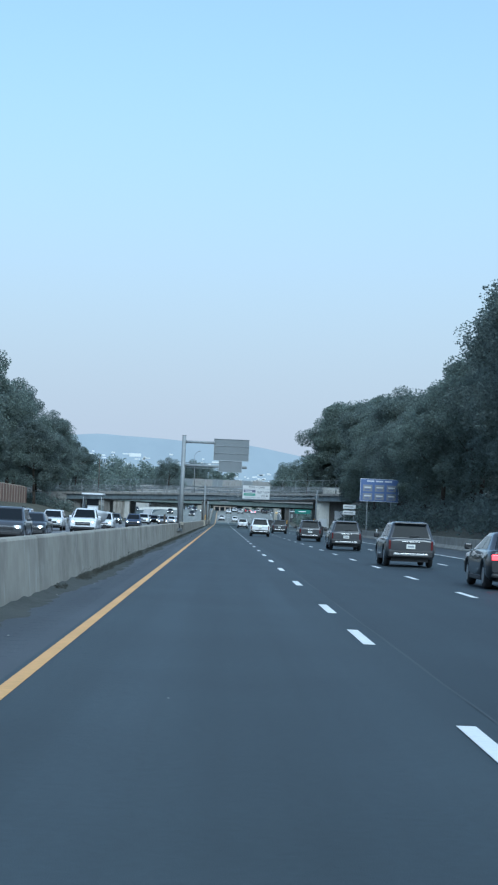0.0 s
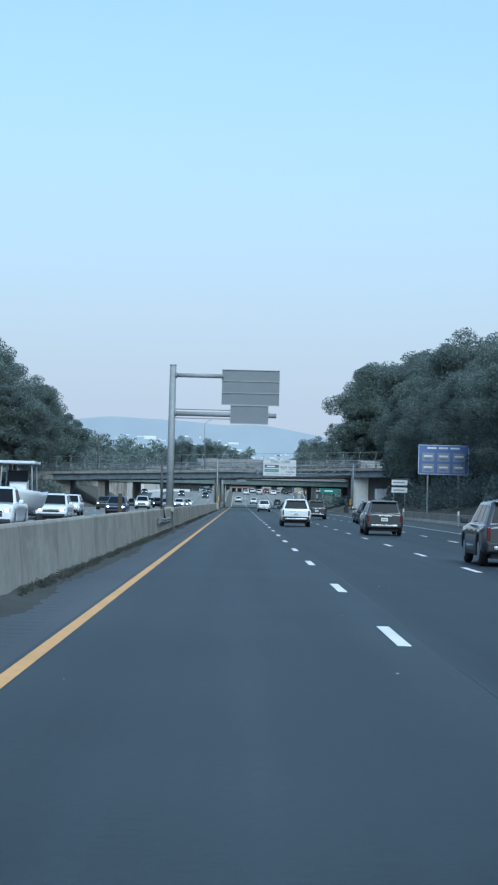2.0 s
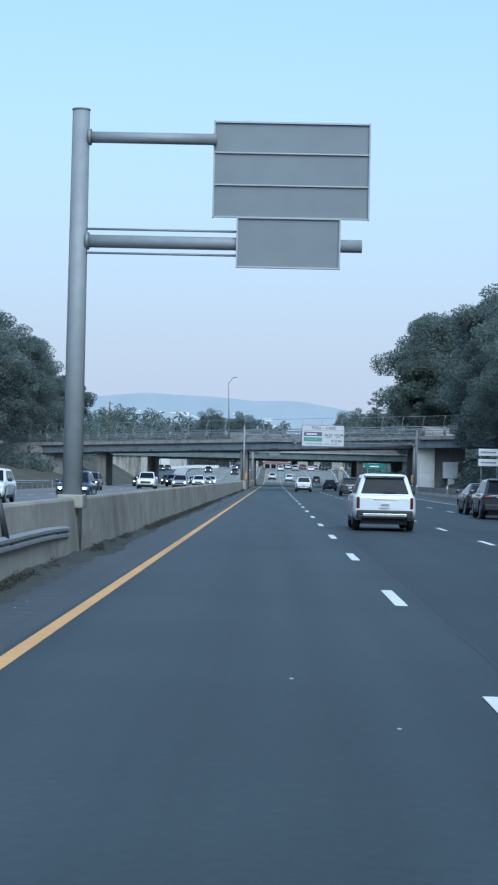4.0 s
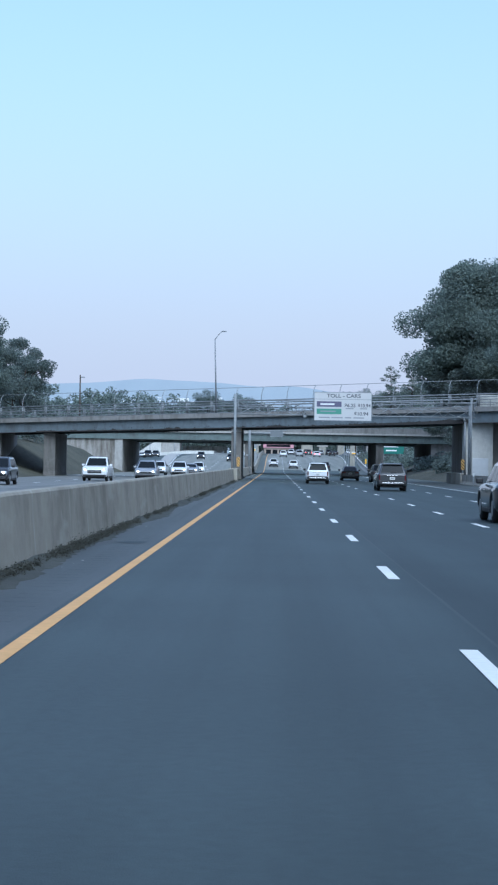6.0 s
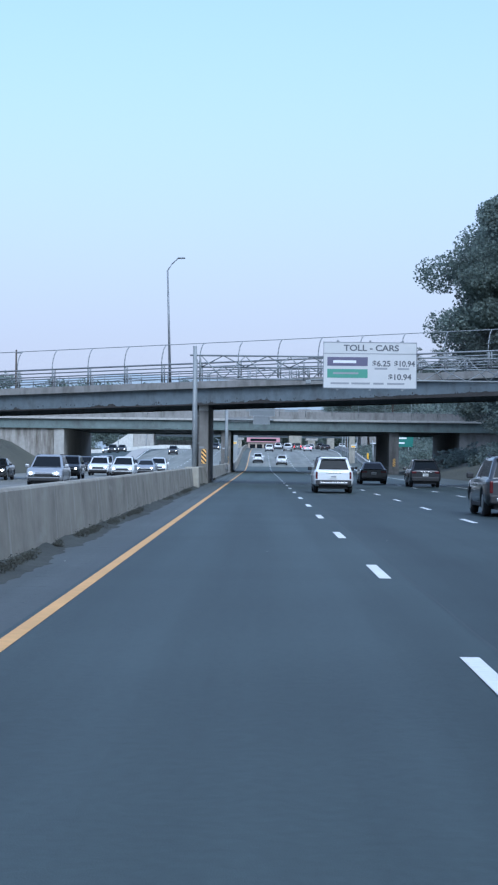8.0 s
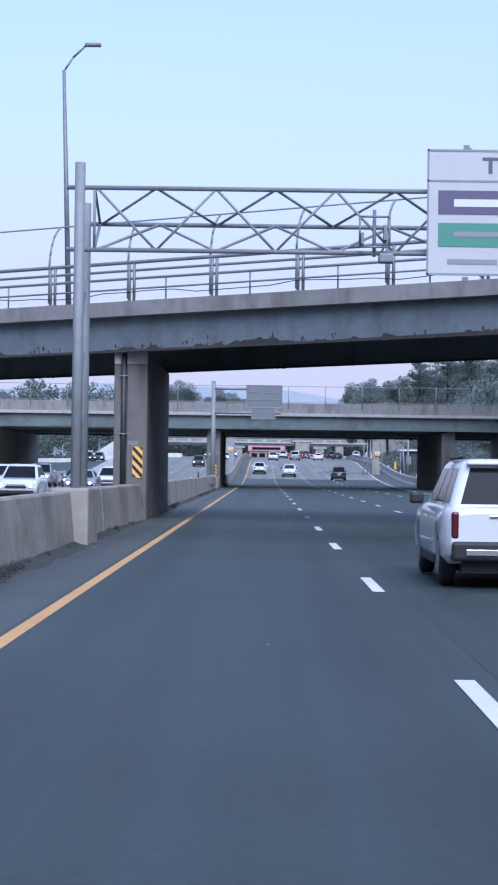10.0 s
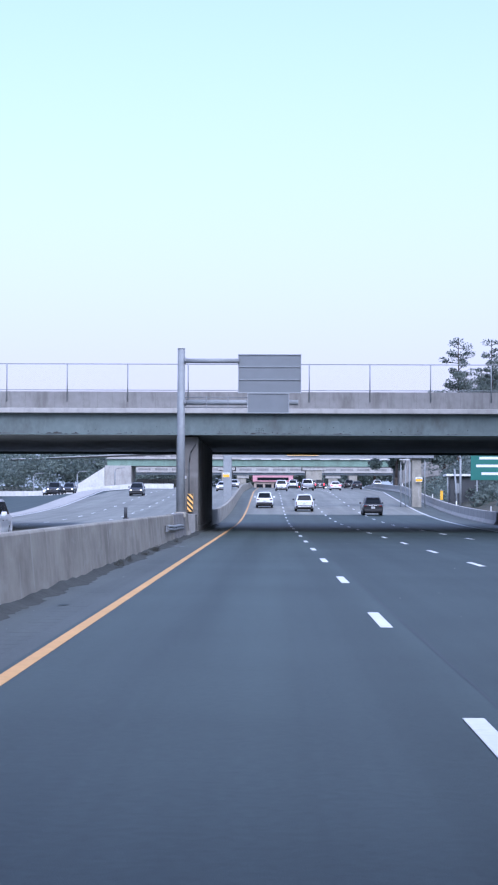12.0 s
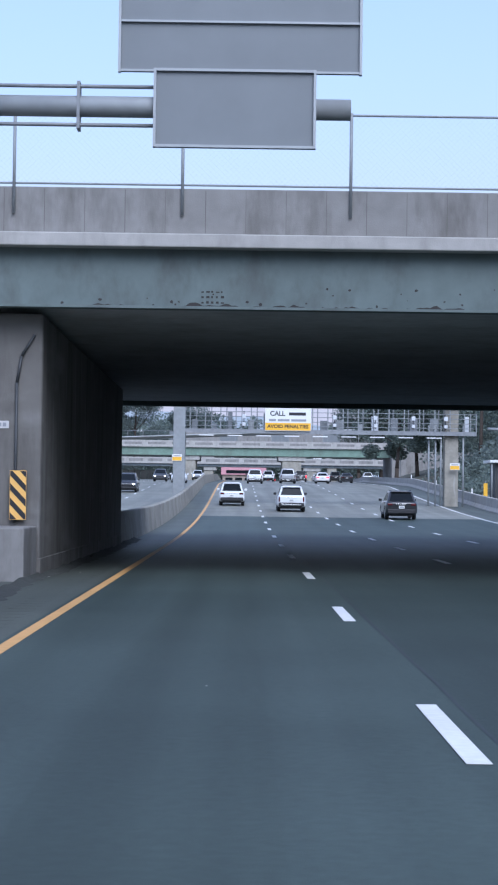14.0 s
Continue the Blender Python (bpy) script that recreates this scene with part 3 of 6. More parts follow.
# stones on the road
CHIPS = ((-0.76, 361.8), (-0.07, 360.0), (-0.59, 358.8), (0.61, 358.6), (1.05, 360.9), (1.07, 360.1), (1.40, 359.1), (1.36, 357.9), (1.20, 357.0), (0.91, 356.6))
rnd = random.Random(5)
bm = bmesh.new()
for k in range(150):
    y, x = rnd.uniform(5, 480), rnd.choice((rnd.uniform(-3.15, -2.6), rnd.uniform(-3.15, -2.4), rnd.uniform(-1.5, 5)))
    s = rnd.uniform(0.008, 0.02)
    bmesh.ops.create_icosphere(bm, subdivisions=1, radius=s, matrix=pose(x, y, s * 0.2) @ Matrix.Diagonal((1, rnd.uniform(0.8, 2.4), 0.35, 1)))
for k, (x, y) in enumerate(CHIPS):
    bmesh.ops.create_icosphere(bm, subdivisions=1, radius=0.018 + 0.004 * (k % 3), matrix=pose(x, y, 0.006) @ Matrix.Diagonal((1.1, 2.2, 0.4, 1)))
tagged(part("road_debris", bm, M["pale_concrete"]), "small pale stones and litter scattered on asphalt", "debris", kind="stuff")

bm = bmesh.new()
for x, y, rx, ry in ((-2.4, 211.5, 0.36, 0.5), (-2.62, 121.6, 0.3, 0.35), (-2.71, 71.7, 0.1, 0.25), (-2.8, 229.2, 0.1, 0.2), (-2.55, 37.0, 0.16, 0.5), (-2.8, 382.0, 0.12, 0.3), (-2.6, 389.0, 0.1, 0.3)):
    ring = [bm.verts.new((x + rx * (0.8 + 0.4 * noise.noise((q * 1.7, y, 0))) * math.cos(q * 0.4488), y + ry * (0.8 + 0.4 * noise.noise((q * 1.3, y, 5))) * math.sin(q * 0.4488), 0.004)) for q in range(14)]
    bm.faces.new(ring)
tagged(part("tar_patch", bm, M["asphalt"], road, "dark broken patches in the shoulder"), kind="stuff")


# ---- bridges ----
def chevron(parent_at):
    """Hazard marker with slanted black and yellow stripes."""
    ob = thing("object_marker", "black and yellow striped hazard marker fixed to a pier", "road sign", "hazard markers", at=parent_at)
    part("panel", bx(-0.153, 0.153, -0.004, 0.004, -0.457, 0.457), M["chev_yellow"], ob, "yellow reflective panel")
    for k in range(-2, 4):
        z = -0.407 + k * 0.27
        pts = [(-0.147, z + 0.23), (0.147, z - 0.08), (0.147, z + 0.05), (-0.147, z + 0.36)]
        for lim in (-0.447, 0.447):
            # cut the stripe off at the panel's border
            kept = []
            for (xa, za), (xb, zb) in zip(pts, pts[1:] + pts[:1]):
                ina, inb = (za - lim) * lim <= 0, (zb - lim) * lim <= 0
                if ina:
                    kept.append((xa, za))
                if ina != inb:
                    f = (lim - za) / (zb - za)
                    kept.append((xa + (xb - xa) * f, lim))
            pts = kept
        if len(pts) < 3:
            continue
        bm = bmesh.new()
        vs = [bm.verts.new((px, -0.0085, pz)) for px, pz in pts]
        us = [bm.verts.new((px, -0.0045, pz)) for px, pz in pts]
        bm.faces.new(vs); bm.faces.new(us[::-1])
        for i in range(len(pts)):
            j = (i + 1) % len(pts)
            bm.faces.new((vs[j], vs[i], us[i], us[j]))
        part("stripe", bm, M["black"], ob, "black stripe")
    return ob


def pier_wall(name, x0, x1, y0, y1, z1, label, z0=-0.3):
    ob = structure(thing(name, label, "bridge pier", at=(x0, y0, 0)), label, "bridge pier")
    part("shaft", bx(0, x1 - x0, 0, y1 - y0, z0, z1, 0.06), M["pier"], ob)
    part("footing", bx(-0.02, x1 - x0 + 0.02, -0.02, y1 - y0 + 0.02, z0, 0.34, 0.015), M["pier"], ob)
    return ob


# first bridge: skewed, climbing to the right, painted steel girders
SK, GR = -0.48, 0.028


def b1y(x):
    return 353.15 + SK * x


def b1pt(x, back, z):
    """A point of the first bridge: x across the road, metres behind its front face, height at x = 0."""
    return (x, b1y(x) + back, z + GR * x)


def b1bar(bm, x0, x1, back0, back1, z0, z1):
    vs = [bm.verts.new(b1pt(x, b, z)) for z in (z0, z1) for x, b in ((x0, back0), (x1, back0), (x1, back1), (x0, back1))]
    for q in ((3, 2, 1, 0), (4, 5, 6, 7), (0, 1, 5, 4), (1, 2, 6, 5), (2, 3, 7, 6), (3, 0, 4, 7)):
        bm.faces.new([vs[i] for i in q])


L1, R1 = -60.0, 60.0
bridge1 = structure(thing("bridge_1", "steel girder road bridge with concrete edge and pipe railing", "bridge"), "steel girder road bridge with concrete edge and pipe railing", "bridge")
bm = bmesh.new(); b1bar(bm, L1, R1, -0.25, 12.317, 6.096, 6.382); part("deck", bm, M["concrete"], bridge1, "stained concrete deck slab")
bm = bmesh.new(); b1bar(bm, L1, R1, -0.30, 0.15, 6.025, 6.453); part("curb", bm, M["concrete"], bridge1, "stained concrete edge beam")
bm = bmesh.new(); b1bar(bm, L1, R1, 11.865, 12.373, 6.025, 6.453); part("curb", bm, M["pale_concrete"], bridge1)
for gi in (0, 5):
    b = 0.05 + gi * 2.38
    mg = M["girder"]
    bm = bmesh.new(); b1bar(bm, L1, R1, b, b + 0.03, 5.037, 6.096); g = part("girder", bm, mg, bridge1, "painted steel plate girder")
    bm = bmesh.new(); b1bar(bm, L1, R1, b - 0.15, b + 0.18, 4.99, 5.037); part("flange", bm, M["rust"], g, "rusted lower flange")
    rj = random.Random(30 + gi)
    bm = bmesh.new()
    for k in range(150):
        x = rj.uniform(-20, 14)
        if noise.noise((x * 0.6, gi, 0)) > -0.05:
            w = rj.uniform(0.02, 0.09)
            b1bar(bm, x, x + w, b - 0.14, b - 0.11, 4.99 - rj.uniform(0.008, 0.03), 4.992)
    part("rust_flake", bm, M["rust"], g, "ragged rust scale under the flange")
    if gi == 0:
        bm = bmesh.new()
        prev = None
        for k in range(520):
            x = -24 + k * 0.08
            f = noise.noise((x * 0.5, 1.7, 0)) + 0.8 * noise.noise((x * 2.3, 7.1, 0)) + 0.5 * noise.noise((x * 7.0, 2.2, 0))
            hh = 0.03 + max(0.0, f + 0.1) * 0.19 + 0.004 * max(0.0, x - 1) ** 1.5
            cur = [bm.verts.new(b1pt(x, b - 0.004, 5.037)), bm.verts.new(b1pt(x, b - 0.004, 5.037 + hh))]
            if prev:
                bm.faces.new((prev[0], cur[0], cur[1], prev[1]))
            prev = cur
        r1 = random.Random(9)
        for k in range(150):
            x, z, w = r1.uniform(-18, 14), 5.1 + abs(r1.gauss(0, 0.12)), r1.uniform(0.01, 0.035)
            if noise.noise((x * 0.5, 3.3, 0)) < -0.1:
                continue
            ring = [bm.verts.new(b1pt(x + w * r1.uniform(0.6, 1.3) * math.cos(q * 0.7), b - 0.004, z + 2.1 * w * r1.uniform(0.6, 1.4) * math.sin(q * 0.7))) for q in range(9)]
            bm.faces.new(ring)
        part("rust_patch", bm, M["rust"], g, "flaking rust along the lower edge")
bm = bmesh.new(); b1bar(bm, L1, R1, 0.24, 11.76, 5.05, 5.2); part("soffit", bm, M["soffit"], bridge1, "smooth shaded underside")
# railing of four pipes with curved fence posts
for zr, rr in ((6.822, 0.028), (7.12, 0.04), (7.358, 0.04), (7.596, 0.055)):
    part("rail", rods([(b1pt(L1, -0.05, zr), b1pt(R1, -0.05, zr))], rr), M["dull_steel"], bridge1, "horizontal steel pipe rail")
BEND = [(0, 0.1), (0, 1.2), (0.04, 1.52), (0.12, 1.82), (0.25, 2.1), (0.42, 2.3), (0.62, 2.44)]
post = None
for k in range(-16, 13):
    x = -1.1 + 2.43 * k
    bm = bmesh.new()
    for dx in (-0.07, 0.07):
        rod(bm, (dx, -0.05 + SK * dx, 0), (dx, -0.05 + SK * dx, 1.18), 0.047, 6)
    box(bm, -0.16, 0.16, -0.16, 0.06, 0, 0.03)
    if post is None:
        post = part("rail_post", bm, M["dull_steel"], bridge1, "paired steel rail post").data
        bridge1.children[-1].location = b1pt(x, 0, 6.441)
        bm2 = bmesh.new()
        pts = [(0.43 * u, 0.9 * u, w) for u, w in BEND]
        for a, b in zip(pts, pts[1:]):
            rod(bm2, a, b, 0.034, 6)
        fp = part("fence_post", bm2, M["steel"], bridge1, "curved galvanised fence post")
        fp.location = b1pt(x - 0.12, -0.05, 6.441)
        fpost = fp.data
    else:
        shared("rail_post", post, bridge1, Matrix.Translation(b1pt(x, 0, 6.441)))
        shared("fence_post", fpost, bridge1, Matrix.Translation(b1pt(x - 0.12, -0.05, 6.441)))
        bm.free()
part("fence_top_rail", rods([(b1pt(L1, 0.635, 8.881), b1pt(R1, 0.635, 8.881))], 0.024), M["steel"], bridge1)
bm = bmesh.new()
for (u0, w0), (u1, w1) in zip(BEND, BEND[1:]):
    o0, o1, z0, z1 = -0.03 + 1.1 * u0, -0.03 + 1.1 * u1, 6.441 + w0, 6.441 + w1
    vs = [bm.verts.new(b1pt(x, o, z)) for x, o, z in ((L1, o0, z0), (R1, o0, z0), (R1, o1, z1), (L1, o1, z1))]
    bm.faces.new(vs)
part("chain_link", bm, M["link"], bridge1, "chain-link screen")
stub = None
for k in range(-16, 13):
    x = -1.1 + 2.43 * (k + 0.42)
    if stub is None:
        ob = part("rail_stub", rods([((0, -0.05, 0), (0, -0.05, 0.66))], 0.025, 6), M["dull_steel"], bridge1, "short intermediate rail post")
        stub = ob.data
        ob.location = b1pt(x, 0, 6.441)
    else:
        shared("rail_stub", stub, bridge1, Matrix.Translation(b1pt(x, 0, 6.441)))
# far railing
for zr in (6.858, 7.215, 7.572):
    part("rail", rods([(b1pt(L1, 12.147, zr), b1pt(R1, 12.147, zr))], 0.04), M["dull_steel"], bridge1)
for k in range(-16, 13):
    shared("rail_post", post, bridge1, Matrix.Translation(b1pt(-0.6 + 2.8 * k, 12.091, 6.441)))
# utility pipe slung along the railing
bm = bmesh.new()
pr = None
for i in range(70):
    x = -24 + i * 0.7
    p = b1pt(x, -0.12, 6.691 + 0.06 * math.sin(i * 0.9) + 0.03 * math.sin(i * 2.3))
    if pr:
        rod(bm, pr, p, 0.014, 5)
    pr = p
part("cable", bm, M["dark_steel"], bridge1, "slack cable along the rail")

p1 = pier_wall("bridge_pier_1", -4.03, -3.05, 355.3, 367.6, 4.95, "grey concrete wall pier with water stains")
part("drain_pipe", rods([((0.28, -0.07, 0.9), (0.28, -0.07, 5.0))], 0.07, 10), M["dark_steel"], p1, "dark vertical drain pipe")
for z in (2.5, 4.2):
    part("clamp", bx(0.17, 0.4, -0.16, -0.0, z, z + 0.03), M["steel"], p1)
part("pilaster", bx(0.0, 0.2, -0.09, -0.002, -0.2, 4.55, 0.03), M["pier"], p1)
part("pilaster", bx(0.38, 0.97, -0.09, -0.002, -0.2, 4.55, 0.03), M["pier"], p1)
part("cap_block", bx(-0.005, 0.205, -0.1, -0.002, 4.555, 4.94, 0.02), M["pale_concrete"], p1, "paler patched concrete top")
part("cap_block", bx(0.375, 0.975, -0.1, -0.002, 4.555, 4.94, 0.02), M["pale_concrete"], p1)
part("plate", bx(0.42, 0.72, -0.102, -0.092, 2.18, 2.31), M["dull_steel"], p1, "small blank metal plate")
flare = structure(thing("barrier_flare", "stained concrete barrier widened round a bridge pier", "barrier", at=(-3.5, 343.5, 0)), "stained concrete barrier widened round a bridge pier", "barrier")
bm = bmesh.new()
sweep(bm, [(u, w) for u, w in PROFILE], [lambda u, w, k=k: ((u * (1 + 0.9 * (k / 8) ** 1.5) + (0.02 if u > 0 else -0.02)) if u > 0 else u - 0.02, 11.6 * k / 8, w * 1.01 - 0.03) for k in range(9)])
part("block", bm, M["barrier"], flare, "flared barrier face")
chevron((-3.32, 355.19, 1.69))
pier_wall("bridge_pier_2", -23.2, -22.0, 364.6, 375.0, 4.3, "dark concrete pier beyond the opposite lanes")
abut1 = structure(thing("bridge_abutment_1", "pale concrete bridge abutment with pilaster", "bridge abutment", at=(17.2, 345.0, 0)), "pale concrete bridge abutment with pilaster", "bridge abutment")
part("pilaster", bx(0, 2.6, 0, 1.6, -0.3, 6.35, 0.05), M["light_concrete"], abut1)
# shade under the deck is put into the colour: darker pier concrete behind the pilaster
part("wall", bx(0.12, 2.6, 1.602, 13.0, -0.3, 5.5, 0.05), M["pier"], abut1, "abutment wall coloured dark to stand for shade")
part("patch_panel", bx(0.75, 2.2, -0.05, -0.002, 0.0, 2.35, 0.02), M["canvas"], abut1, "whitewashed patch")
part("wing_wall", bx(2.6, 6.4, 1.2, 1.8, -0.3, 6.2, 0.04), M["concrete"], abut1)
part("wing_wall", bx(6.4, 10.5, 1.3, 1.9, -0.3, 4.4, 0.04), M["concrete"], abut1)
part("wing_wall", bx(10.5, 17, 1.4, 2.0, -0.3, 3.2, 0.04), M["concrete"], abut1)
part("footing_block", bx(3.6, 5.4, -0.4, 1.2, 1.9, 3.9, 0.05), M["canvas"], abut1, "pale concrete footing block")
part("footing_block", bx(4.2, 5.0, -0.35, 1.2, -0.3, 1.9, 0.05), M["light_concrete"], abut1)
part("parapet_end", bx(1.0, 4.2, -0.6, 0.0, 6.36, 8.05, 0.05), M["light_concrete"], abut1)
part("parapet_end", bx(4.2, 5.4, -0.55, 0.0, 6.2, 7.3, 0.05), M["light_concrete"], abut1)
part("barrier_end", bx(-0.35, 0.0, -0.5, 13.0, -0.3, 1.0, 0.05), M["barrier"], abut1)
bm = bmesh.new()
for pa, pb in (((0.06, -0.14, 0.2), (0.06, -0.14, 5.6)), ((0.06, -0.14, 5.6), (-0.1, -0.14, 5.9)), ((-0.1, -0.14, 5.9), (-0.7, -0.1, 6.05))):
    rod(bm, pa, pb, 0.11, 10)
part("drain_pipe", bm, M["dull_steel"], abut1, "galvanised drain pipe with an elbow")
chevron((17.05, 344.45, 1.75))
abut1l = structure(thing("bridge_abutment_2", "stained concrete abutment beyond the opposite lanes", "bridge abutment", at=(-28, 368, 0)), "stained concrete abutment beyond the opposite lanes", "bridge abutment")
part("pilaster", bx(-8, 0, 0, 12, -0.3, 5.1, 0.05), M["concrete"], abut1l)

# street lamp on the first bridge
lamp = thing("street_lamp", "slim grey steel street lamp with a curved arm", "street lamp", at=b1pt(-5.55, 0.8, 6.35))
bm = bmesh.new(); rod(bm, (0, 0, 0), (-0.25, 0, 7.28), 0.09, 8, 0.05); part("pole", bm, M["dull_steel"], lamp)
bm = bmesh.new()
pts = [(-0.25, 0, 7.25), (0.02, 0, 7.66), (0.42, 0, 8.05)]
for a, b in zip(pts, pts[1:]):
    rod(bm, a, b, 0.035, 6)
part("arm", bm, M["dull_steel"], lamp)
part("lamp_head", bx(0.38, 0.86, -0.12, 0.12, 8.0, 8.1, 0.03), M["dull_steel"], lamp)
part("base_plate", bx(-0.2, 0.2, -0.2, 0.2, -0.02, 0.08, 0.01), M["concrete"], lamp)

# second bridge: square to the road, broad, green-grey girder and solid parapet
F2, W2 = 456.7, 35.3
bridge2 = structure(thing("bridge_2", "broad concrete deck bridge with faded green girders", "bridge"), "broad concrete deck bridge with faded green girders", "bridge")
part("deck", bx(-60, 60, F2 - 0.15, F2 + W2, 6.096, 6.31), M["concrete"], bridge2)
part("edge_beam", bx(-60, 60, F2 - 0.22, F2 + 0.2, 6.072, 6.322, 0.02), M["pale_concrete"], bridge2, "pale concrete edge beam")
part("parapet", bx(-60, 60, F2 - 0.02, F2 + 0.22, 6.322, 7.179, 0.015), M["concrete"], bridge2, "concrete parapet with panel joints")
part("parapet", bx(-60, 60, F2 + W2 - 0.25, F2 + W2, 6.31, 7.179, 0.015), M["concrete"], bridge2)
bm0 = None
for k in range(-30, 31):
    x = 0.5 + 0.74 * k
    if bm0 is None:
        ob = part("joint", bx(-0.005, 0.005, -0.003, 0.003, 0, 0.79), M["pier"], bridge2)
        bm0 = ob.data
        ob.location = (x, F2 - 0.022, 6.358)
    else:
        shared("joint", bm0, bridge2, pose(x, F2 - 0.022, 6.358))
for gi in (0, 10):
    b = F2 + 0.12 + gi * 3.4
    mg = M["green_girder"]
    g = part("girder", bx(-60, 60, b, b + 0.03, 5.013, 6.096), mg, bridge2, "steel plate girder")
    part("flange", bx(-60, 60, b - 0.16, b + 0.19, 4.966 if gi < 10 else 4.86, 5.013), mg, g)
    if gi == 0:
        r2 = random.Random(4)
        bm = bmesh.new()
        prev = None
        for k in range(620):
            x = -22 + k * 0.06
            f = noise.noise((x * 0.7, 5.7, 0)) + 0.8 * noise.noise((x * 3.1, 3.1, 0)) + 0.5 * noise.noise((x * 9.0, 2.2, 0)) - 0.15
            cur = [bm.verts.new((x, b - 0.004, 5.013)), bm.verts.new((x, b - 0.004, 5.02 + max(0.0, f) * 0.11))]
            if prev:
                bm.faces.new((prev[0], cur[0], cur[1], prev[1]))
            prev = cur
        for k in range(60):
            x, z, w = r2.gauss(-1, 7), 5.03 + abs(r2.gauss(0, 0.16)), r2.uniform(0.01, 0.035)
            bm.faces.new([bm.verts.new((x + w * r2.uniform(0.6, 1.3) * math.cos(q * 0.9), b - 0.004, z + 0.8 * w * r2.uniform(0.6, 1.4) * math.sin(q * 0.9))) for q in range(7)])
        for k in range(5):
            for q in range(3):
                ww = r2.uniform(0.03, 0.07)
                box(bm, -0.3 + k * 0.09, -0.3 + k * 0.09 + ww, b - 0.007, b - 0.002, 5.08 + q * 0.1, 5.08 + q * 0.1 + r2.uniform(0.02, 0.045))
        part("rust_patch", bm, M["rust"], g, "rust spots along the lower edge")
part("soffit", bx(-60, 60, F2 + 0.34, F2 + W2 - 1.5, 5.03, 5.2), M["soffit"], bridge2, "smooth shaded underside")
part("fence_rail", rods([((-60, F2 + 0.1, 8.595), (60, F2 + 0.1, 8.595))], 0.022), M["steel"], bridge2)
part("fence_rail", rods([((-60, F2 + 0.1, 7.262), (60, F2 + 0.1, 7.262))], 0.02), M["steel"], bridge2)
for k in range(-11, 11):
    part("fence_post", rods([((-0.67 + 3.09 * k, F2 - 0.06, 6.679), (-0.67 + 3.09 * k, F2 - 0.06, 8.607))], 0.03), M["steel"], bridge2)
bm = bmesh.new()
bm.faces.new([bm.verts.new(p) for p in ((-60, F2 + 0.1, 7.262), (60, F2 + 0.1, 7.262), (60, F2 + 0.1, 8.595), (-60, F2 + 0.1, 8.595))])
part("chain_link", bm, M["link"], bridge2, "chain-link screen")

p2 = pier_wall("bridge_pier_3", -4.38, -3.25, 457.3, 481.0, 4.9, "brown-stained concrete wall pier with a drain pipe")
part("drain_pipe", rods([((0.66, -0.04, 1.0), (0.66, -0.04, 3.6)), ((0.66, -0.04, 3.6), (0.74, -0.04, 4.1)), ((0.74, -0.04, 4.1), (0.98, -0.04, 4.5))], 0.03), M["dark_steel"], p2)
part("plate", bx(0.18, 0.52, -0.012, -0.002, 2.75, 2.89), M["toll_white"], p2, "small pale sign plate")
for k in range(3):
    part("lettering", bx(0.225 + 0.09 * k, 0.29 + 0.09 * k, -0.0165, -0.0125, 2.785, 2.855), M["grey_print"], p2, "plain grey bar")
chevron((-3.66, 457.2, 1.51))
pier_wall("bridge_pier_4", 15.35, 16.5, 457.3, 482.0, 4.9, "dark concrete wall pier beside the road shoulder", -0.9)
chevron((15.95, 457.25, 1.38))
abut2 = structure(thing("bridge_abutment_3", "stained pale concrete abutment wall with grass bank", "bridge abutment", at=(-23.6, 456.4, 0)), "stained pale concrete abutment wall with grass bank", "bridge abutment")
part("wall", bx(-26, -0.42, 0.6, 36, -0.3, 5.95, 0.05), M["stained_wall"], abut2, "pale wall with brown water stains")
part("pilaster", bx(-0.4, 0.8, 0.5, 36, -0.3, 4.95, 0.05), M["pale_concrete"], abut2)
abut2r = structure(thing("bridge_abutment_4", "shaded concrete abutment wall behind the verge", "bridge abutment", at=(23.6, 457.3, 0)), "shaded concrete abutment wall behind the verge", "bridge abutment")
part("wall", bx(0, 20, 0, 34, -0.3, 6.0, 0.05), M["concrete"], abut2r)


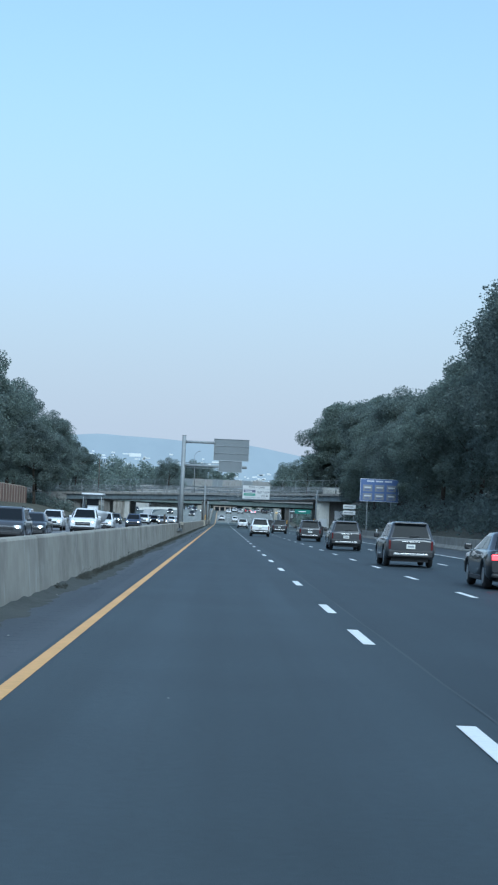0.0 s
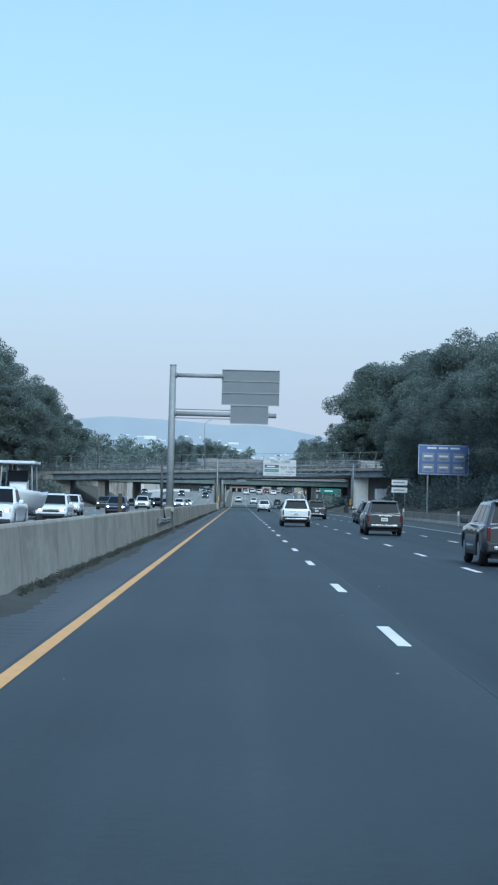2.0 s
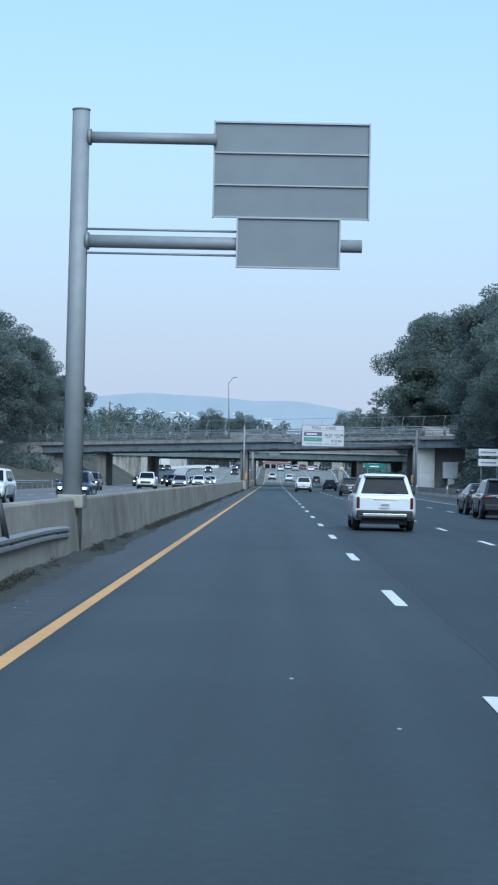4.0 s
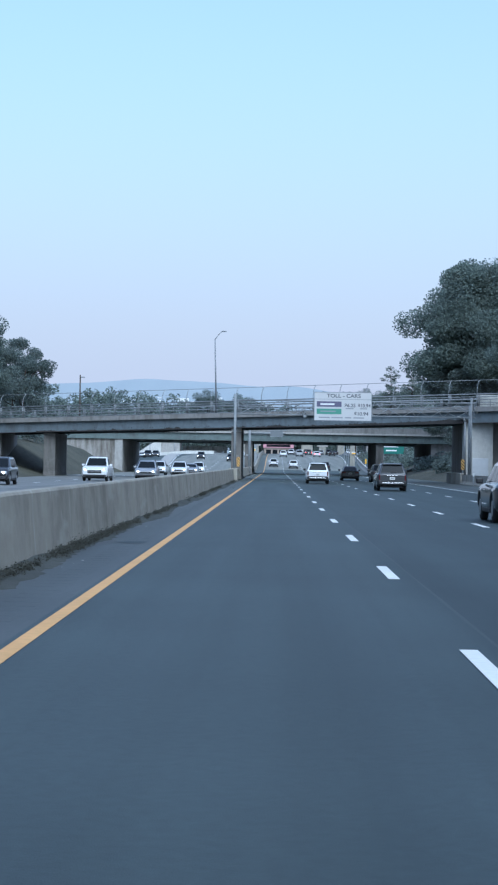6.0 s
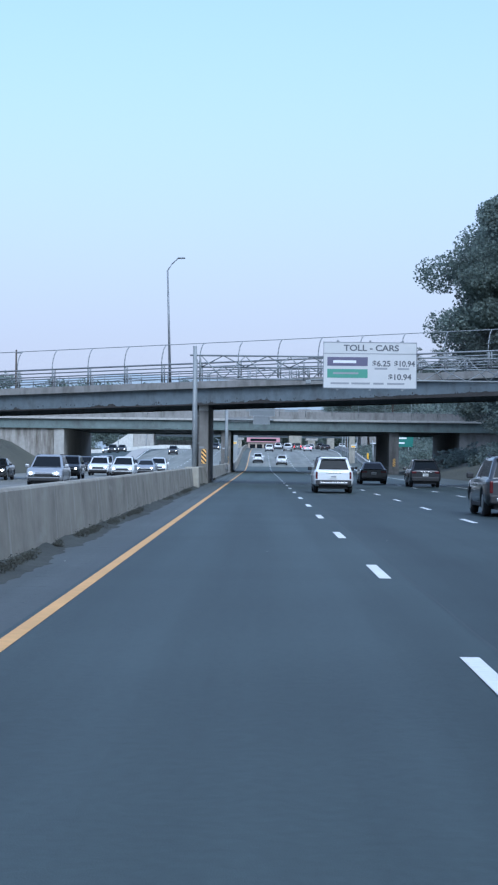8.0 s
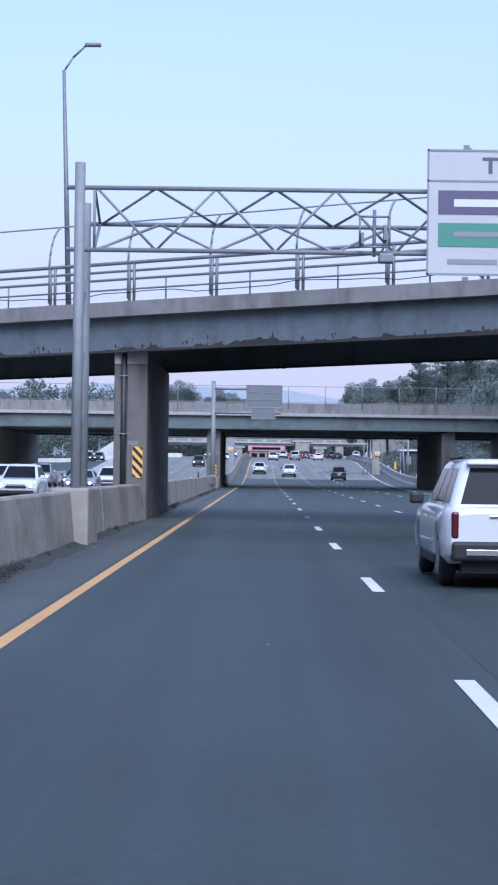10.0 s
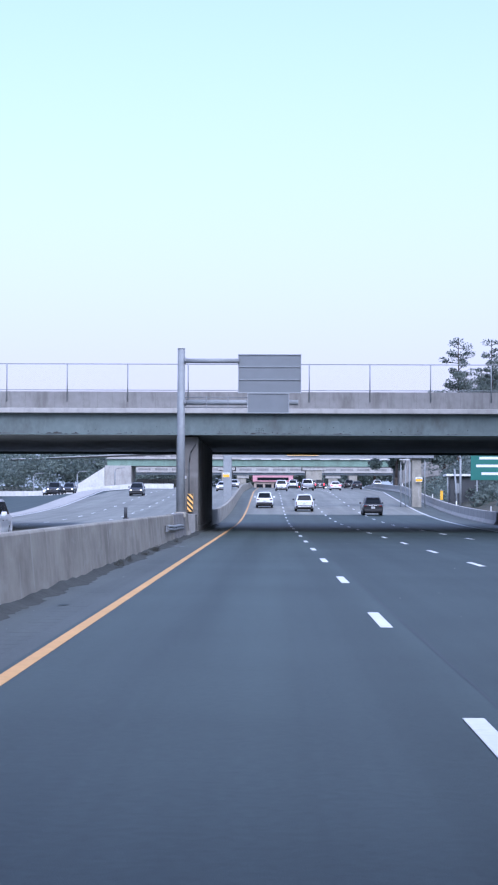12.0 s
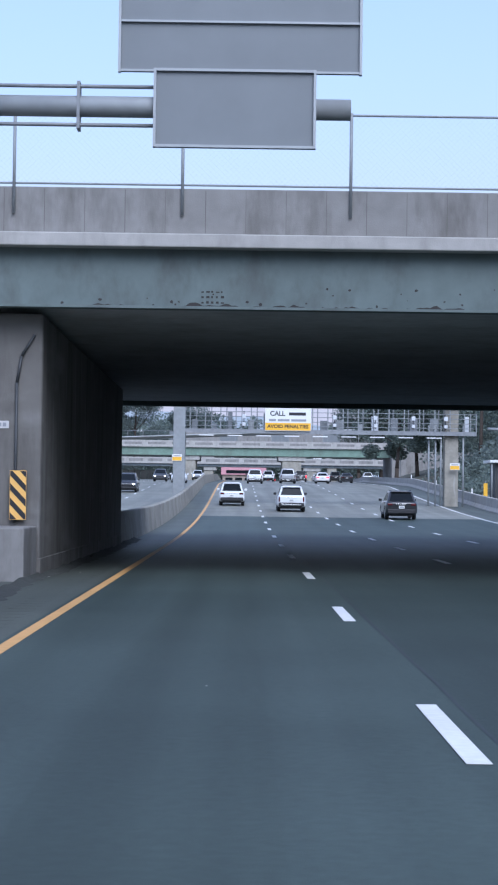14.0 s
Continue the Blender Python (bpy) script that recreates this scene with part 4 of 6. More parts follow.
# ---- cantilever sign gantries, seen from behind ----
def cantilever(y, xp, top, sx0, sx1, sz0, sz1, qx0, qx1, qz0, arm_hi, arm_lo, label):
    ob = thing("sign_gantry", label, "sign gantry", "cantilever gantries", at=(xp, y, 0))
    X = lambda x: x - xp
    bm = bmesh.new()
    rod(bm, (0, 0, 0.0), (0, 0, top), 0.19, 16, 0.16)
    pl = part("pole", bm, M["steel"], ob, "round galvanised steel pole")
    part("cap", rods([((0, 0, top), (0, 0, top + 0.03))], 0.17, 16), M["steel"], pl)
    part("base_box", bx(-0.24, 0.24, -0.4, 0.4, 0.85, 1.1, 0.03), M["barrier"], ob, "concrete base block")
    part("arm", rods([((0.1, 0, arm_hi), (X(sx0) + 0.06, 0, arm_hi))], 0.105, 12), M["steel"], ob, "upper arm tube")
    part("arm", rods([((0.1, 0, arm_lo), (X(qx1) + 0.4, 0, arm_lo))], 0.12, 12), M["steel"], ob, "lower arm tube")
    for z, r in ((arm_hi, 0.15), (arm_lo, 0.16)):
        part("flange", rods([((0.13, 0, z), (0.2, 0, z))], r, 14), M["dull_steel"], ob)
    for dz in (-0.22, 0.22):
        part("conduit", rods([((0.1, -0.05, arm_lo + dz), (X(qx0) + 0.2, -0.05, arm_lo + dz))], 0.022, 6), M["dull_steel"], ob)
    for xx in (1.1, 2.05) if y > 300 else ():
        part("bracket", bx(xx, xx + 0.035, -0.12, 0.1, arm_lo - 0.27, arm_lo + 0.27), M["dull_steel"], ob)
    big = part("sign_panel", bx(X(sx0), X(sx1), 0.10, 0.13, sz0, sz1), M["alu"], ob, "grey back of a large sign")
    n = 3
    hgt = (sz1 - sz0) / n
    for k in range(n):
        part("panel_rib", bx(X(sx0) + 0.02, X(sx1) - 0.02, 0.06, 0.10, sz0 + k * hgt - 0.0, sz0 + k * hgt + 0.025), M["alu_edge"], big, "bright aluminium joint")
    part("panel_rib", bx(X(sx0) + 0.02, X(sx1) - 0.02, 0.06, 0.10, sz1 - 0.03, sz1), M["alu_edge"], big)
    for xx in (sx0, sx1 - 0.03):
        part("panel_edge", bx(X(xx), X(xx) + 0.03, 0.05, 0.135, sz0 - 0.01, sz1 + 0.01), M["alu_edge"], big)
    sm = part("sign_panel", bx(X(qx0), X(qx1), -0.14, -0.11, qz0, sz0 - 0.015), M["alu"], ob, "grey back of a smaller lower sign")
    for a in ((qx0, qx1, qz0, qz0 + 0.03), (qx0, qx1, sz0 - 0.045, sz0 - 0.015)):
        part("panel_rib", bx(X(a[0]), X(a[1]), -0.18, -0.10, a[2], a[3]), M["alu_edge"], sm)
    for xx in (qx0, qx1 - 0.03):
        part("panel_edge", bx(X(xx), X(xx) + 0.03, -0.185, -0.10, qz0, sz0 - 0.015), M["alu_edge"], sm)
    return ob


cantilever(152.5, -3.45, 8.18, -1.0, 1.9, 6.27, 8.05, -0.54, 1.37, 5.32, 7.69, 5.77, "cantilever gantry with grey sign backs over the lane")
cantilever(443.7, -3.5, 8.28, -1.0, 1.79, 6.36, 8.07, -0.58, 1.26, 5.45, 7.76, 5.93, "cantilever gantry with two grey sign backs before a bridge")


def rail_stub(y0, y1, tall):
    """A length of corrugated guard rail bolted to the barrier before a gantry pole."""
    ob = thing("guard_rail_end", "bent galvanised guard rail bolted along the barrier", "guard rail", "guard rail ends", at=(-3.33, y0, 0))
    L = y1 - y0
    prof = [(0.11, 0.02), (0.075, 0.085), (0.03, 0.085), (0.0, 0.035), (-0.03, 0.085), (-0.075, 0.085), (-0.11, 0.02), (-0.11, 0.012), (-0.07, 0.075), (0.0, 0.025), (0.07, 0.075), (0.11, 0.012)]
    bm = bmesh.new()
    fns = []
    for k in range(15):
        q = k / 14
        out = 0.09 * (1 - q) ** 2 + 0.015 * math.sin(q * 11)
        fns.append(lambda z, u, q=q, out=out: (u + out, q * L, z + 0.585 - 0.11 * q + 0.018 * math.sin(q * 9 + 1)))
    sweep(bm, prof, fns)
    part("beam", bm, M["steel"], ob, "corrugated steel beam")
    bm = bmesh.new()
    sweep(bm, [(0.13, 0.0), (0.13, 0.02), (-0.15, 0.02), (-0.15, 0.0)], [lambda z, u, k=k: (u + 0.12 - 0.1 * k / 5, -0.12 * math.sin(k * 0.55) + 0.02, z * 0.8 + 0.585) for k in range(6)])
    part("end_cap", bm, M["dull_steel"], ob, "curled rail end")
    for q in (0.12, 0.5, 0.88):
        part("bolt", rods([((0.0, q * L, 0.58 - 0.11 * q), (0.07 + 0.09 * (1 - q) ** 2, q * L, 0.58 - 0.11 * q))], 0.022, 6), M["dark_steel"], ob)
    if tall:
        part("stake", rods([((-0.12, 7.0, 0.9), (-0.16, 7.0, 3.15))], 0.055), M["dark_steel"], ob, "dark upright stake")
        part("brace", rods([((0.04, 7.0, 0.6), (-0.05, 6.8, 1.12))], 0.05), M["dark_steel"], ob, "dark bent brace")
    return ob


rail_stub(136.0, 150.6, True)
rail_stub(428.0, 442.2, False)
end_block = structure(thing("barrier_end_block", "pale patched concrete block closing the barrier", "barrier", at=(-3.5, 434.5, 0)), "pale patched concrete block closing the barrier", "barrier")
bm = bmesh.new()
sweep(bm, [(u + (0.014 if u > 0 else -0.014), w + (0.014 if w > 1 else 0.0)) for u, w in PROFILE], [lambda u, w, k=k: (u, 1.25 * k, w - 0.03) for k in range(9)])
part("block", bm, M["concrete"], end_block, "pale patched concrete")
SAFETY = [(0.3, 0.0), (0.295, 0.07), (0.2, 0.26), (0.165, 0.4), (0.115, 1.02), (0.09, 1.06), (-0.1, 1.06), (-0.14, 1.02), (-0.22, 0.0)]
bm = bmesh.new()
sweep(bm, SAFETY, [lambda u, w, k=k: (u, 10.02 + 0.97 * k, w - 0.03) for k in range(5)])
part("curved_end", bm, M["barrier"], end_block, "pale end piece with a curved safety face")
pier_guard = structure(thing("pier_guard_block", "plain grey concrete block before a bridge pier", "barrier", at=(-3.75, 455.2, 0)), "plain grey concrete block before a bridge pier", "barrier")
part("block", bx(-0.58, 0.45, 0, 2.0, -0.1, 0.94, 0.03), M["concrete"], pier_guard)
lost = thing("metal_strip", "torn grey metal strip lying on the shoulder", "debris", at=(-2.75, 425.2, 0))
bm = bmesh.new()
sweep(bm, [(-0.06, 0.0), (-0.06, 0.006), (0.06, 0.006), (0.06, 0.0)], [lambda u, w, k=k: (-0.25 + 0.085 * k + u * 0.3, u * 1.6 + 0.5 * math.sin(k * 0.8), w + 0.004 + 0.025 * abs(math.sin(k * 1.1))) for k in range(7)])
part("strip", bm, M["alu"], lost, "torn grey metal strip")
stub_post = thing("delineator", "short dark delineator post on the barrier top", "marker", at=(-3.52, 412.6, 1.06))
part("post", rods([((0, 0, 0), (0, 0, 0.31))], 0.045, 10), M["dark_steel"], stub_post)
part("base", rods([((0, 0, 0), (0, 0, 0.03))], 0.08, 10), M["trim"], stub_post)

# ---- overhead truss with the toll sign ----
truss = thing("truss_gantry", "steel lattice sign truss across the lanes", "sign gantry", at=(-3.52, 338.2, 0))
FRONT, BACK, Z_TOP, Z_LOW, Z_MID, TX1 = -1.0, 0.27, 7.0, 5.78, 6.45, 20.9
for y, z in ((FRONT, Z_TOP), (FRONT, Z_LOW), (BACK, Z_MID)):
    part("chord", rods([((-0.05 if z != Z_MID else 0.24, y, z), (TX1, y, z))], 0.046), M["steel"], truss, "long steel chord tube")
# three-sided lattice: zigzags on the upright front face, the sloping back and the underside
PAN = 2.345
for i in range(9):
    a = 0.54 + PAN * i
    m_, e_ = a + PAN / 2, a + PAN
    top, low, mid = (lambda x: (x, FRONT, Z_TOP)), (lambda x: (x, FRONT, Z_LOW)), (lambda x: (x, BACK, Z_MID))
    pairs = [(top(a), low(m_)), (mid(a), top(m_)), (low(a), mid(m_))]
    if e_ < TX1 + 0.1:
        pairs += [(low(m_), top(e_)), (top(m_), mid(e_)), (mid(m_), low(e_))]
    for pa, pb in pairs:
        part("brace", rods([(pa, pb)], 0.029, 6), M["steel"], truss)
for xa in (0.5, TX1 - 0.1):
    for pa, pb in (((xa, FRONT, Z_TOP), (xa, BACK, Z_MID)), ((xa, BACK, Z_MID), (xa, FRONT, Z_LOW)), ((xa, FRONT, Z_LOW), (xa, FRONT, Z_TOP))):
        part("brace", rods([(pa, pb)], 0.029, 6), M["steel"], truss)
for x in (0.21, TX1 - 0.4):
    part("post", rods([((x, FRONT, 0), (x, FRONT, 7.49))], 0.105, 12), M["steel"], truss, "round steel post")
    part("post", rods([((x, BACK, 0), (x, BACK, 6.87))], 0.11, 12), M["steel"], truss, "round steel post")
    for z in (1.8, 3.0, 4.2):
        part("brace", rods([((x, FRONT, z), (x, BACK, z + 0.9))], 0.03, 6), M["steel"], truss)
part("base_block", bx(-0.25, 0.5, -1.4, 0.7, -0.1, 1.1, 0.05), M["barrier"], truss, "concrete base block")
cambox = thing("camera_box", "grey roadside sensor box in a steel frame", "sensor", at=(2.47, 337.0, 6.2))
part("box", bx(0.08, 0.36, -0.2, 0.12, -0.64, -0.46, 0.03), M["steel"], cambox, "pale sensor housing")
part("mast", rods([((0, 0.12, -0.5), (0, 0.12, 0.42))], 0.036), M["dull_steel"], cambox)
for a, b in (((-0.29, 0, -0.32), (-0.29, 0, 0.27)), ((0.29, 0, -0.32), (0.29, 0, 0.27)), ((-0.29, 0, 0.27), (0.29, 0, 0.27)), ((-0.29, 0, -0.32), (0.29, 0, -0.32)), ((0.29, 0, -0.1), (0.1, 0.05, -0.5))):
    part("frame_bar", rods([(a, b)], 0.022, 6), M["dull_steel"], cambox)
part("camera", bx(-0.27, -0.21, -0.12, 0.1, -0.28, -0.05, 0.01), M["dull_steel"], cambox, "small dark camera")
part("camera", bx(0.17, 0.24, -0.12, 0.1, -0.2, 0.1, 0.01), M["dull_steel"], cambox)
part("clamp", bx(-0.05, 0.05, 0.1, 0.26, -0.46, -0.38), M["dull_steel"], cambox)

toll = thing("toll_sign", "white toll price sign with purple and green panels", "road sign", at=(5.94, 336.9, 5.33))
part("panel", bx(-2.03, 2.03, -0.02, 0.02, 0, 2.02, 0.01), M["toll_white"], toll, "white sign face")
for a in ((-2.03, 2.03, 0.0, 0.035), (-2.03, 2.03, 1.985, 2.02), (-2.03, 2.03, 1.5, 1.53)):
    part("border", bx(a[0], a[1], -0.03, -0.021, a[2], a[3]), M["grey_print"], toll)
for xx in (-2.03, 2.0):
    part("border", bx(xx, xx + 0.03, -0.03, -0.021, 0, 2.02), M["grey_print"], toll)
part("colour_panel", bx(-1.85, -0.1, -0.032, -0.022, 0.98, 1.36), M["sign_purple"], toll, "purple panel")
part("colour_panel", bx(-1.85, -0.1, -0.032, -0.022, 0.46, 0.84), M["sign_teal"], toll, "green panel")
part("mark", bx(-1.6, -0.6, -0.04, -0.033, 1.1, 1.22), M["sign_white"], toll)
part("mark", bx(-1.6, -0.5, -0.04, -0.033, 0.62, 0.7), M["grey_print"], toll)
text_part("TOLL - CARS", 0.36, M["dark_print"], toll, (0.05, -0.026, 1.75), width=2.4)
text_part("$6.25", 0.34, M["dark_print"], toll, (0.5, -0.026, 1.08), width=0.78)
text_part("$10.94", 0.34, M["dark_print"], toll, (1.5, -0.026, 1.08), width=0.9)
text_part("$10.94", 0.34, M["dark_print"], toll, (1.3, -0.026, 0.5), width=1.0)
for x0, x1, z in ((0.2, 0.75, 0.83), (1.2, 1.7, 0.83), (-1.7, -0.9, 0.18), (-0.8, 0.0, 0.18), (0.15, 0.6, 0.18), (0.75, 1.5, 0.18)):
    part("print_bar", bx(x0, x1, -0.03, -0.022, z, z + 0.08), M["grey_print"], toll)
for xx in (-1.45, -0.04, 1.37):
    for z in (-0.09, 2.022):
        part("clip", bx(xx, xx + 0.09, -0.01, 0.06, z, z + 0.07), M["dull_steel"], toll)
for xx in (-1.4, 1.3):
    part("hanger", bx(xx, xx + 0.08, 0.02, 0.3, 0.1, 2.05), M["dull_steel"], toll)

toll.scale = (1.215, 1.0, 1.215)

# ---- roadside signs ----
blue = thing("service_sign", "blue highway services sign with six logo plates", "road sign", at=(21.2, 253.2, 0.3))
part("panel", bx(-2.3, 2.3, -0.02, 0.02, 3.85, 6.55, 0.01), M["sign_blue"], blue, "blue sign face")
for a in ((-2.26, 2.26, 3.87, 3.91), (-2.26, 2.26, 6.49, 6.53)):
    part("border", bx(a[0], a[1], -0.03, -0.021, a[2], a[3]), M["sign_white"], blue)
for xx in (-2.28, 2.24):
    part("border", bx(xx, xx + 0.04, -0.03, -0.021, 3.87, 6.53), M["sign_white"], blue)
for r in range(2):
    for c in range(3):
        x, z = -1.95 + c * 1.4, 4.05 + r * 1.0
        lp = part("logo_plate", bx(x, x + 1.1, -0.035, -0.022, z, z + 0.78), M["grey_print"], blue, "small multicoloured logo plate")
        part("mark", bx(x + 0.15, x + 0.95, -0.045, -0.036, z + 0.4, z + 0.55), M["sign_white"], lp)
        part("mark", bx(x + 0.25, x + 0.8, -0.045, -0.036, z + 0.15, z + 0.27), M["sign_blue"], lp)
for k in range(3):
    part("print_bar", bx(-1.5 + k * 1.05, -0.65 + k * 1.05, -0.03, -0.022, 6.18, 6.34), M["sign_white"], blue)
for xx in (-1.4, 1.4):
    part("post", bx(xx - 0.06, xx + 0.06, 0.02, 0.14, -0.6, 6.4), M["steel"], blue, "steel post")

blue.scale = (1.15, 1, 1.15)

wsign = thing("direction_sign", "two stacked white sign plates on posts by the verge", "road sign", at=(19.2, 282.6, 0.2))
for z in (2.75, 3.65):
    wp = part("panel", bx(-0.95, 0.95, -0.02, 0.02, z, z + 0.62, 0.01), M["sign_white"], wsign, "white sign plate")
    part("print_bar", bx(-0.75, 0.6, -0.03, -0.021, z + 0.24, z + 0.38), M["grey_print"], wp)
for xx in (-0.7, 0.7):
    part("post", bx(xx - 0.04, xx + 0.04, 0.02, 0.1, -0.8, 4.2), M["steel"], wsign)
for yy in (200, 247, 293.6, 331):
    rp = thing("reflector_post", "white reflector post standing at the wall", "marker", "reflector posts", at=(16.6, yy, -0.02))
    part("post", bx(-0.06, 0.06, -0.02, 0.02, 0, 1.15), M["steel"], rp)
    part("reflector", bx(-0.07, 0.07, -0.03, -0.021, 0.8, 1.13), M["sign_white"], rp, "white reflector")

gsign = thing("exit_sign", "green highway guide sign on posts by the shoulder", "road sign", at=(24.1, 560, 1.2))
part("panel", bx(-2.0, 2.2, -0.02, 0.02, 2.6, 5.4, 0.02), M["sign_green"], gsign)
for r, (a, b) in enumerate(((-1.2, 1.3), (-1.5, 1.2), (-1.0, 0.9))):
    part("print_bar", bx(a, b, -0.03, -0.021, 4.6 - r * 0.75, 4.85 - r * 0.75), M["sign_white"], gsign)
for xx in (-1.4, 1.5):
    part("post", bx(xx - 0.07, xx + 0.07, 0.02, 0.14, -0.6, 5.2), M["steel"], gsign)
gsign.scale = (1.15, 1, 1.1)


# ---- beyond the second bridge: toll gantry, far bridges, roadside ----
GZ = road_z(560)
tg = thing("toll_gantry", "grey steel walkway gantry with toll sensors over the lanes", "sign gantry", at=(0, 560, GZ))
for z in (5.4, 7.4):
    for y in (0.0, 1.5):
        part("chord", bx(-4.4, 16.6, y - 0.06, y + 0.06, z - 0.08, z + 0.08), M["steel"], tg, "steel chord")
part("walkway", bx(-4.4, 16.6, 0.06, 1.44, 5.41, 5.47), M["dull_steel"], tg, "grated walkway")
for k in range(19):
    x = -4.4 + k * 1.13
    part("upright", bx(x - 0.04, x + 0.04, -0.05, 0.05, 5.4, 7.4), M["steel"], tg)
    part("upright", bx(x + 0.4, x + 0.47, 1.45, 1.55, 5.4, 7.4), M["dull_steel"], tg)
for z in (5.75, 6.1, 6.45, 6.8):
    part("hand_rail", rods([((-4.4, -0.06, z), (17.9, -0.06, z))], 0.025, 6), M["steel"], tg)
part("fascia", bx(-4.4, 17.9, -0.09, -0.062, 5.22, 5.52), M["dull_steel"], tg, "steel fascia plate")
part("walkway", bx(16.6, 17.9, 0.0, 1.44, 5.3, 5.4), M["dull_steel"], tg)
for xx in (17.0, 17.45, 17.87):
    part("upright", bx(xx - 0.03, xx + 0.03, -0.08, -0.02, 5.3, 6.85), M["steel"], tg)
for z in (6.1, 6.8):
    part("hand_rail", rods([((17.87, -0.05, z), (17.87, 1.4, z))], 0.025, 6), M["steel"], tg)
re_ = random.Random(3)
for k in range(16):
    x = -3.0 + k * 1.33 + re_.uniform(-0.3, 0.3)
    part("cabinet", bx(x, x + re_.uniform(0.25, 0.6), 0.5, 0.8, 5.5, 5.9 + re_.uniform(0, 0.9), 0.02), M[re_.choice(("dull_steel", "steel", "lens", "alu"))], tg, "small equipment cabinet")
part("column", bx(-4.5, -3.62, -0.1, 1.6, -0.9, 7.45, 0.03), M["steel"], tg, "grey steel column")
part("column", bx(15.6, 16.6, 0.3, 1.6, -1.2, 7.45, 0.03), M["barrier"], tg, "stained concrete column")
for xx in (14.4, 14.9, 15.3, 16.95):
    part("conduit", rods([((xx, 0.2, -0.8), (xx, 0.2, 6.0))], 0.07), M["steel"], tg)
for k, xx in enumerate((0.7, 7.4, 10.4, 13.2, 15.6)):
    sb = part("sensor_box", bx(xx - 0.14, xx + 0.14, -0.35, -0.08, 6.3, 6.6, 0.02), M["lens"], tg, "white sensor box")
    part("sensor_box", bx(xx - 0.12, xx + 0.12, -0.33, -0.08, 5.75, 6, 0.02), M["lens"], tg)
    part("stem", rods([((xx, -0.1, 5.65), (xx, -0.1, 6.85))], 0.03, 6), M["dark_steel"], sb)
for k in range(9):
    x = -2.6 + k * 2.1
    part("antenna", bx(x, x + 1.1, -0.25, 0.05, 5, 5.07, 0.01), M["sign_white"], tg, "flat white antenna bar")
ysign = thing("payment_sign", "yellow and white toll payment sign on the gantry", "road sign", at=(3.95, 559.8, GZ + 5.42))
part("panel", bx(-1.45, 1.45, -0.02, 0.02, 0, 2.3, 0.01), M["sign_white"], ysign, "white sign face")
part("colour_panel", bx(-1.43, 1.43, -0.032, -0.022, 0.03, 0.5), M["sign_yellow"], ysign, "yellow lower band")
part("colour_panel", bx(-1.2, 1.2, -0.032, -0.022, 1.44, 2.26), M["sign_yellow"], ysign, "yellow upper band")
text_part("AVOID PENALTIES", 0.3, M["black"], ysign, (0, -0.038, 0.27), width=2.6)
text_part("CALL", 0.42, M["black"], ysign, (-0.66, -0.026, 1.08), width=0.95)
part("print_bar", bx(0.06, 1.12, -0.03, -0.022, 0.98, 1.17), M["black"], ysign)
for a, b in ((-1.2, -0.75), (-0.65, 0.1), (0.2, 1.15)):
    part("print_bar", bx(a, b, -0.03, -0.022, 0.6, 0.74), M["grey_print"], ysign)
part("print_bar", bx(0.3, 0.9, -0.042, -0.033, 1.7, 1.95), M["black"], ysign)
part("print_bar", bx(-0.9, 0.1, -0.042, -0.033, 1.78, 1.9), M["grey_print"], ysign)
ysign.scale = (1.17, 1, 1.17)
for xx, zz in ((-4.2, 3.35), (16.3, 2.95)):
    ys = thing("small_sign", "small yellow and white notice on a gantry column", "road sign", "gantry notices", at=(xx, 559.85, GZ + zz))
    part("panel", bx(-0.36, 0.36, -0.015, 0.015, -0.25, 0.25), M["sign_white"], ys)
    part("colour_panel", bx(-0.34, 0.34, -0.022, -0.016, -0.22, 0.06), M["sign_yellow"], ys)
    part("print_bar", bx(-0.26, 0.26, -0.022, -0.016, 0.1, 0.17), M["grey_print"], ys)


def far_bridge(name, y, x0, x1, zb, zg, zp, zf, depth, girder, label, piers):
    ob = structure(thing(name, label, "bridge", at=(0, y, 0)), label, "bridge")
    part("deck", bx(x0, x1, 0, depth, zg, zg + 0.3), M["concrete"], ob)
    part("parapet", bx(x0, x1, -0.2, 0.1, zg + 0.25, zp), M["pale_concrete"], ob, "pale parapet with panels")
    part("edge_beam", bx(x0, x1, -0.35, 0.1, zg, zg + 0.25), M["pale_concrete"], ob)
    for k in range(int((x1 - x0) / 4.6)):
        xx = x0 + 0.6 + k * 4.6
        part("parapet_panel", bx(xx, xx + 3.4, -0.215, -0.201, zg + 0.5, zp - 0.35), M["concrete"], ob)
    for k in range(4):
        part("girder", bx(x0, x1, 0.1 + k * depth / 4, 0.4 + k * depth / 4, zb, zg), girder if k == 0 else M["soffit"], ob)
    part("fence_rail", rods([((x0, 0, zf), (x1, 0, zf))], 0.05, 6), M["dull_steel"], ob)
    for k in range(int((x1 - x0) / 3.0)):
        part("fence_post", bx(x0 + k * 3 - 0.05, x0 + k * 3 + 0.05, -0.05, 0.05, zp, zf), M["dull_steel"], ob)
    for px0, px1 in piers:
        part("pier", bx(px0, px1, 0.6, depth - 0.5, 0.0, zb, 0.1), M["barrier"], ob)
        part("pier_cap", bx(px0 - 0.8, px1 + 0.8, 0.4, depth - 0.3, zb - 0.9, zb - 0.01, 0.05), M["pale_concrete"], ob)
    return ob


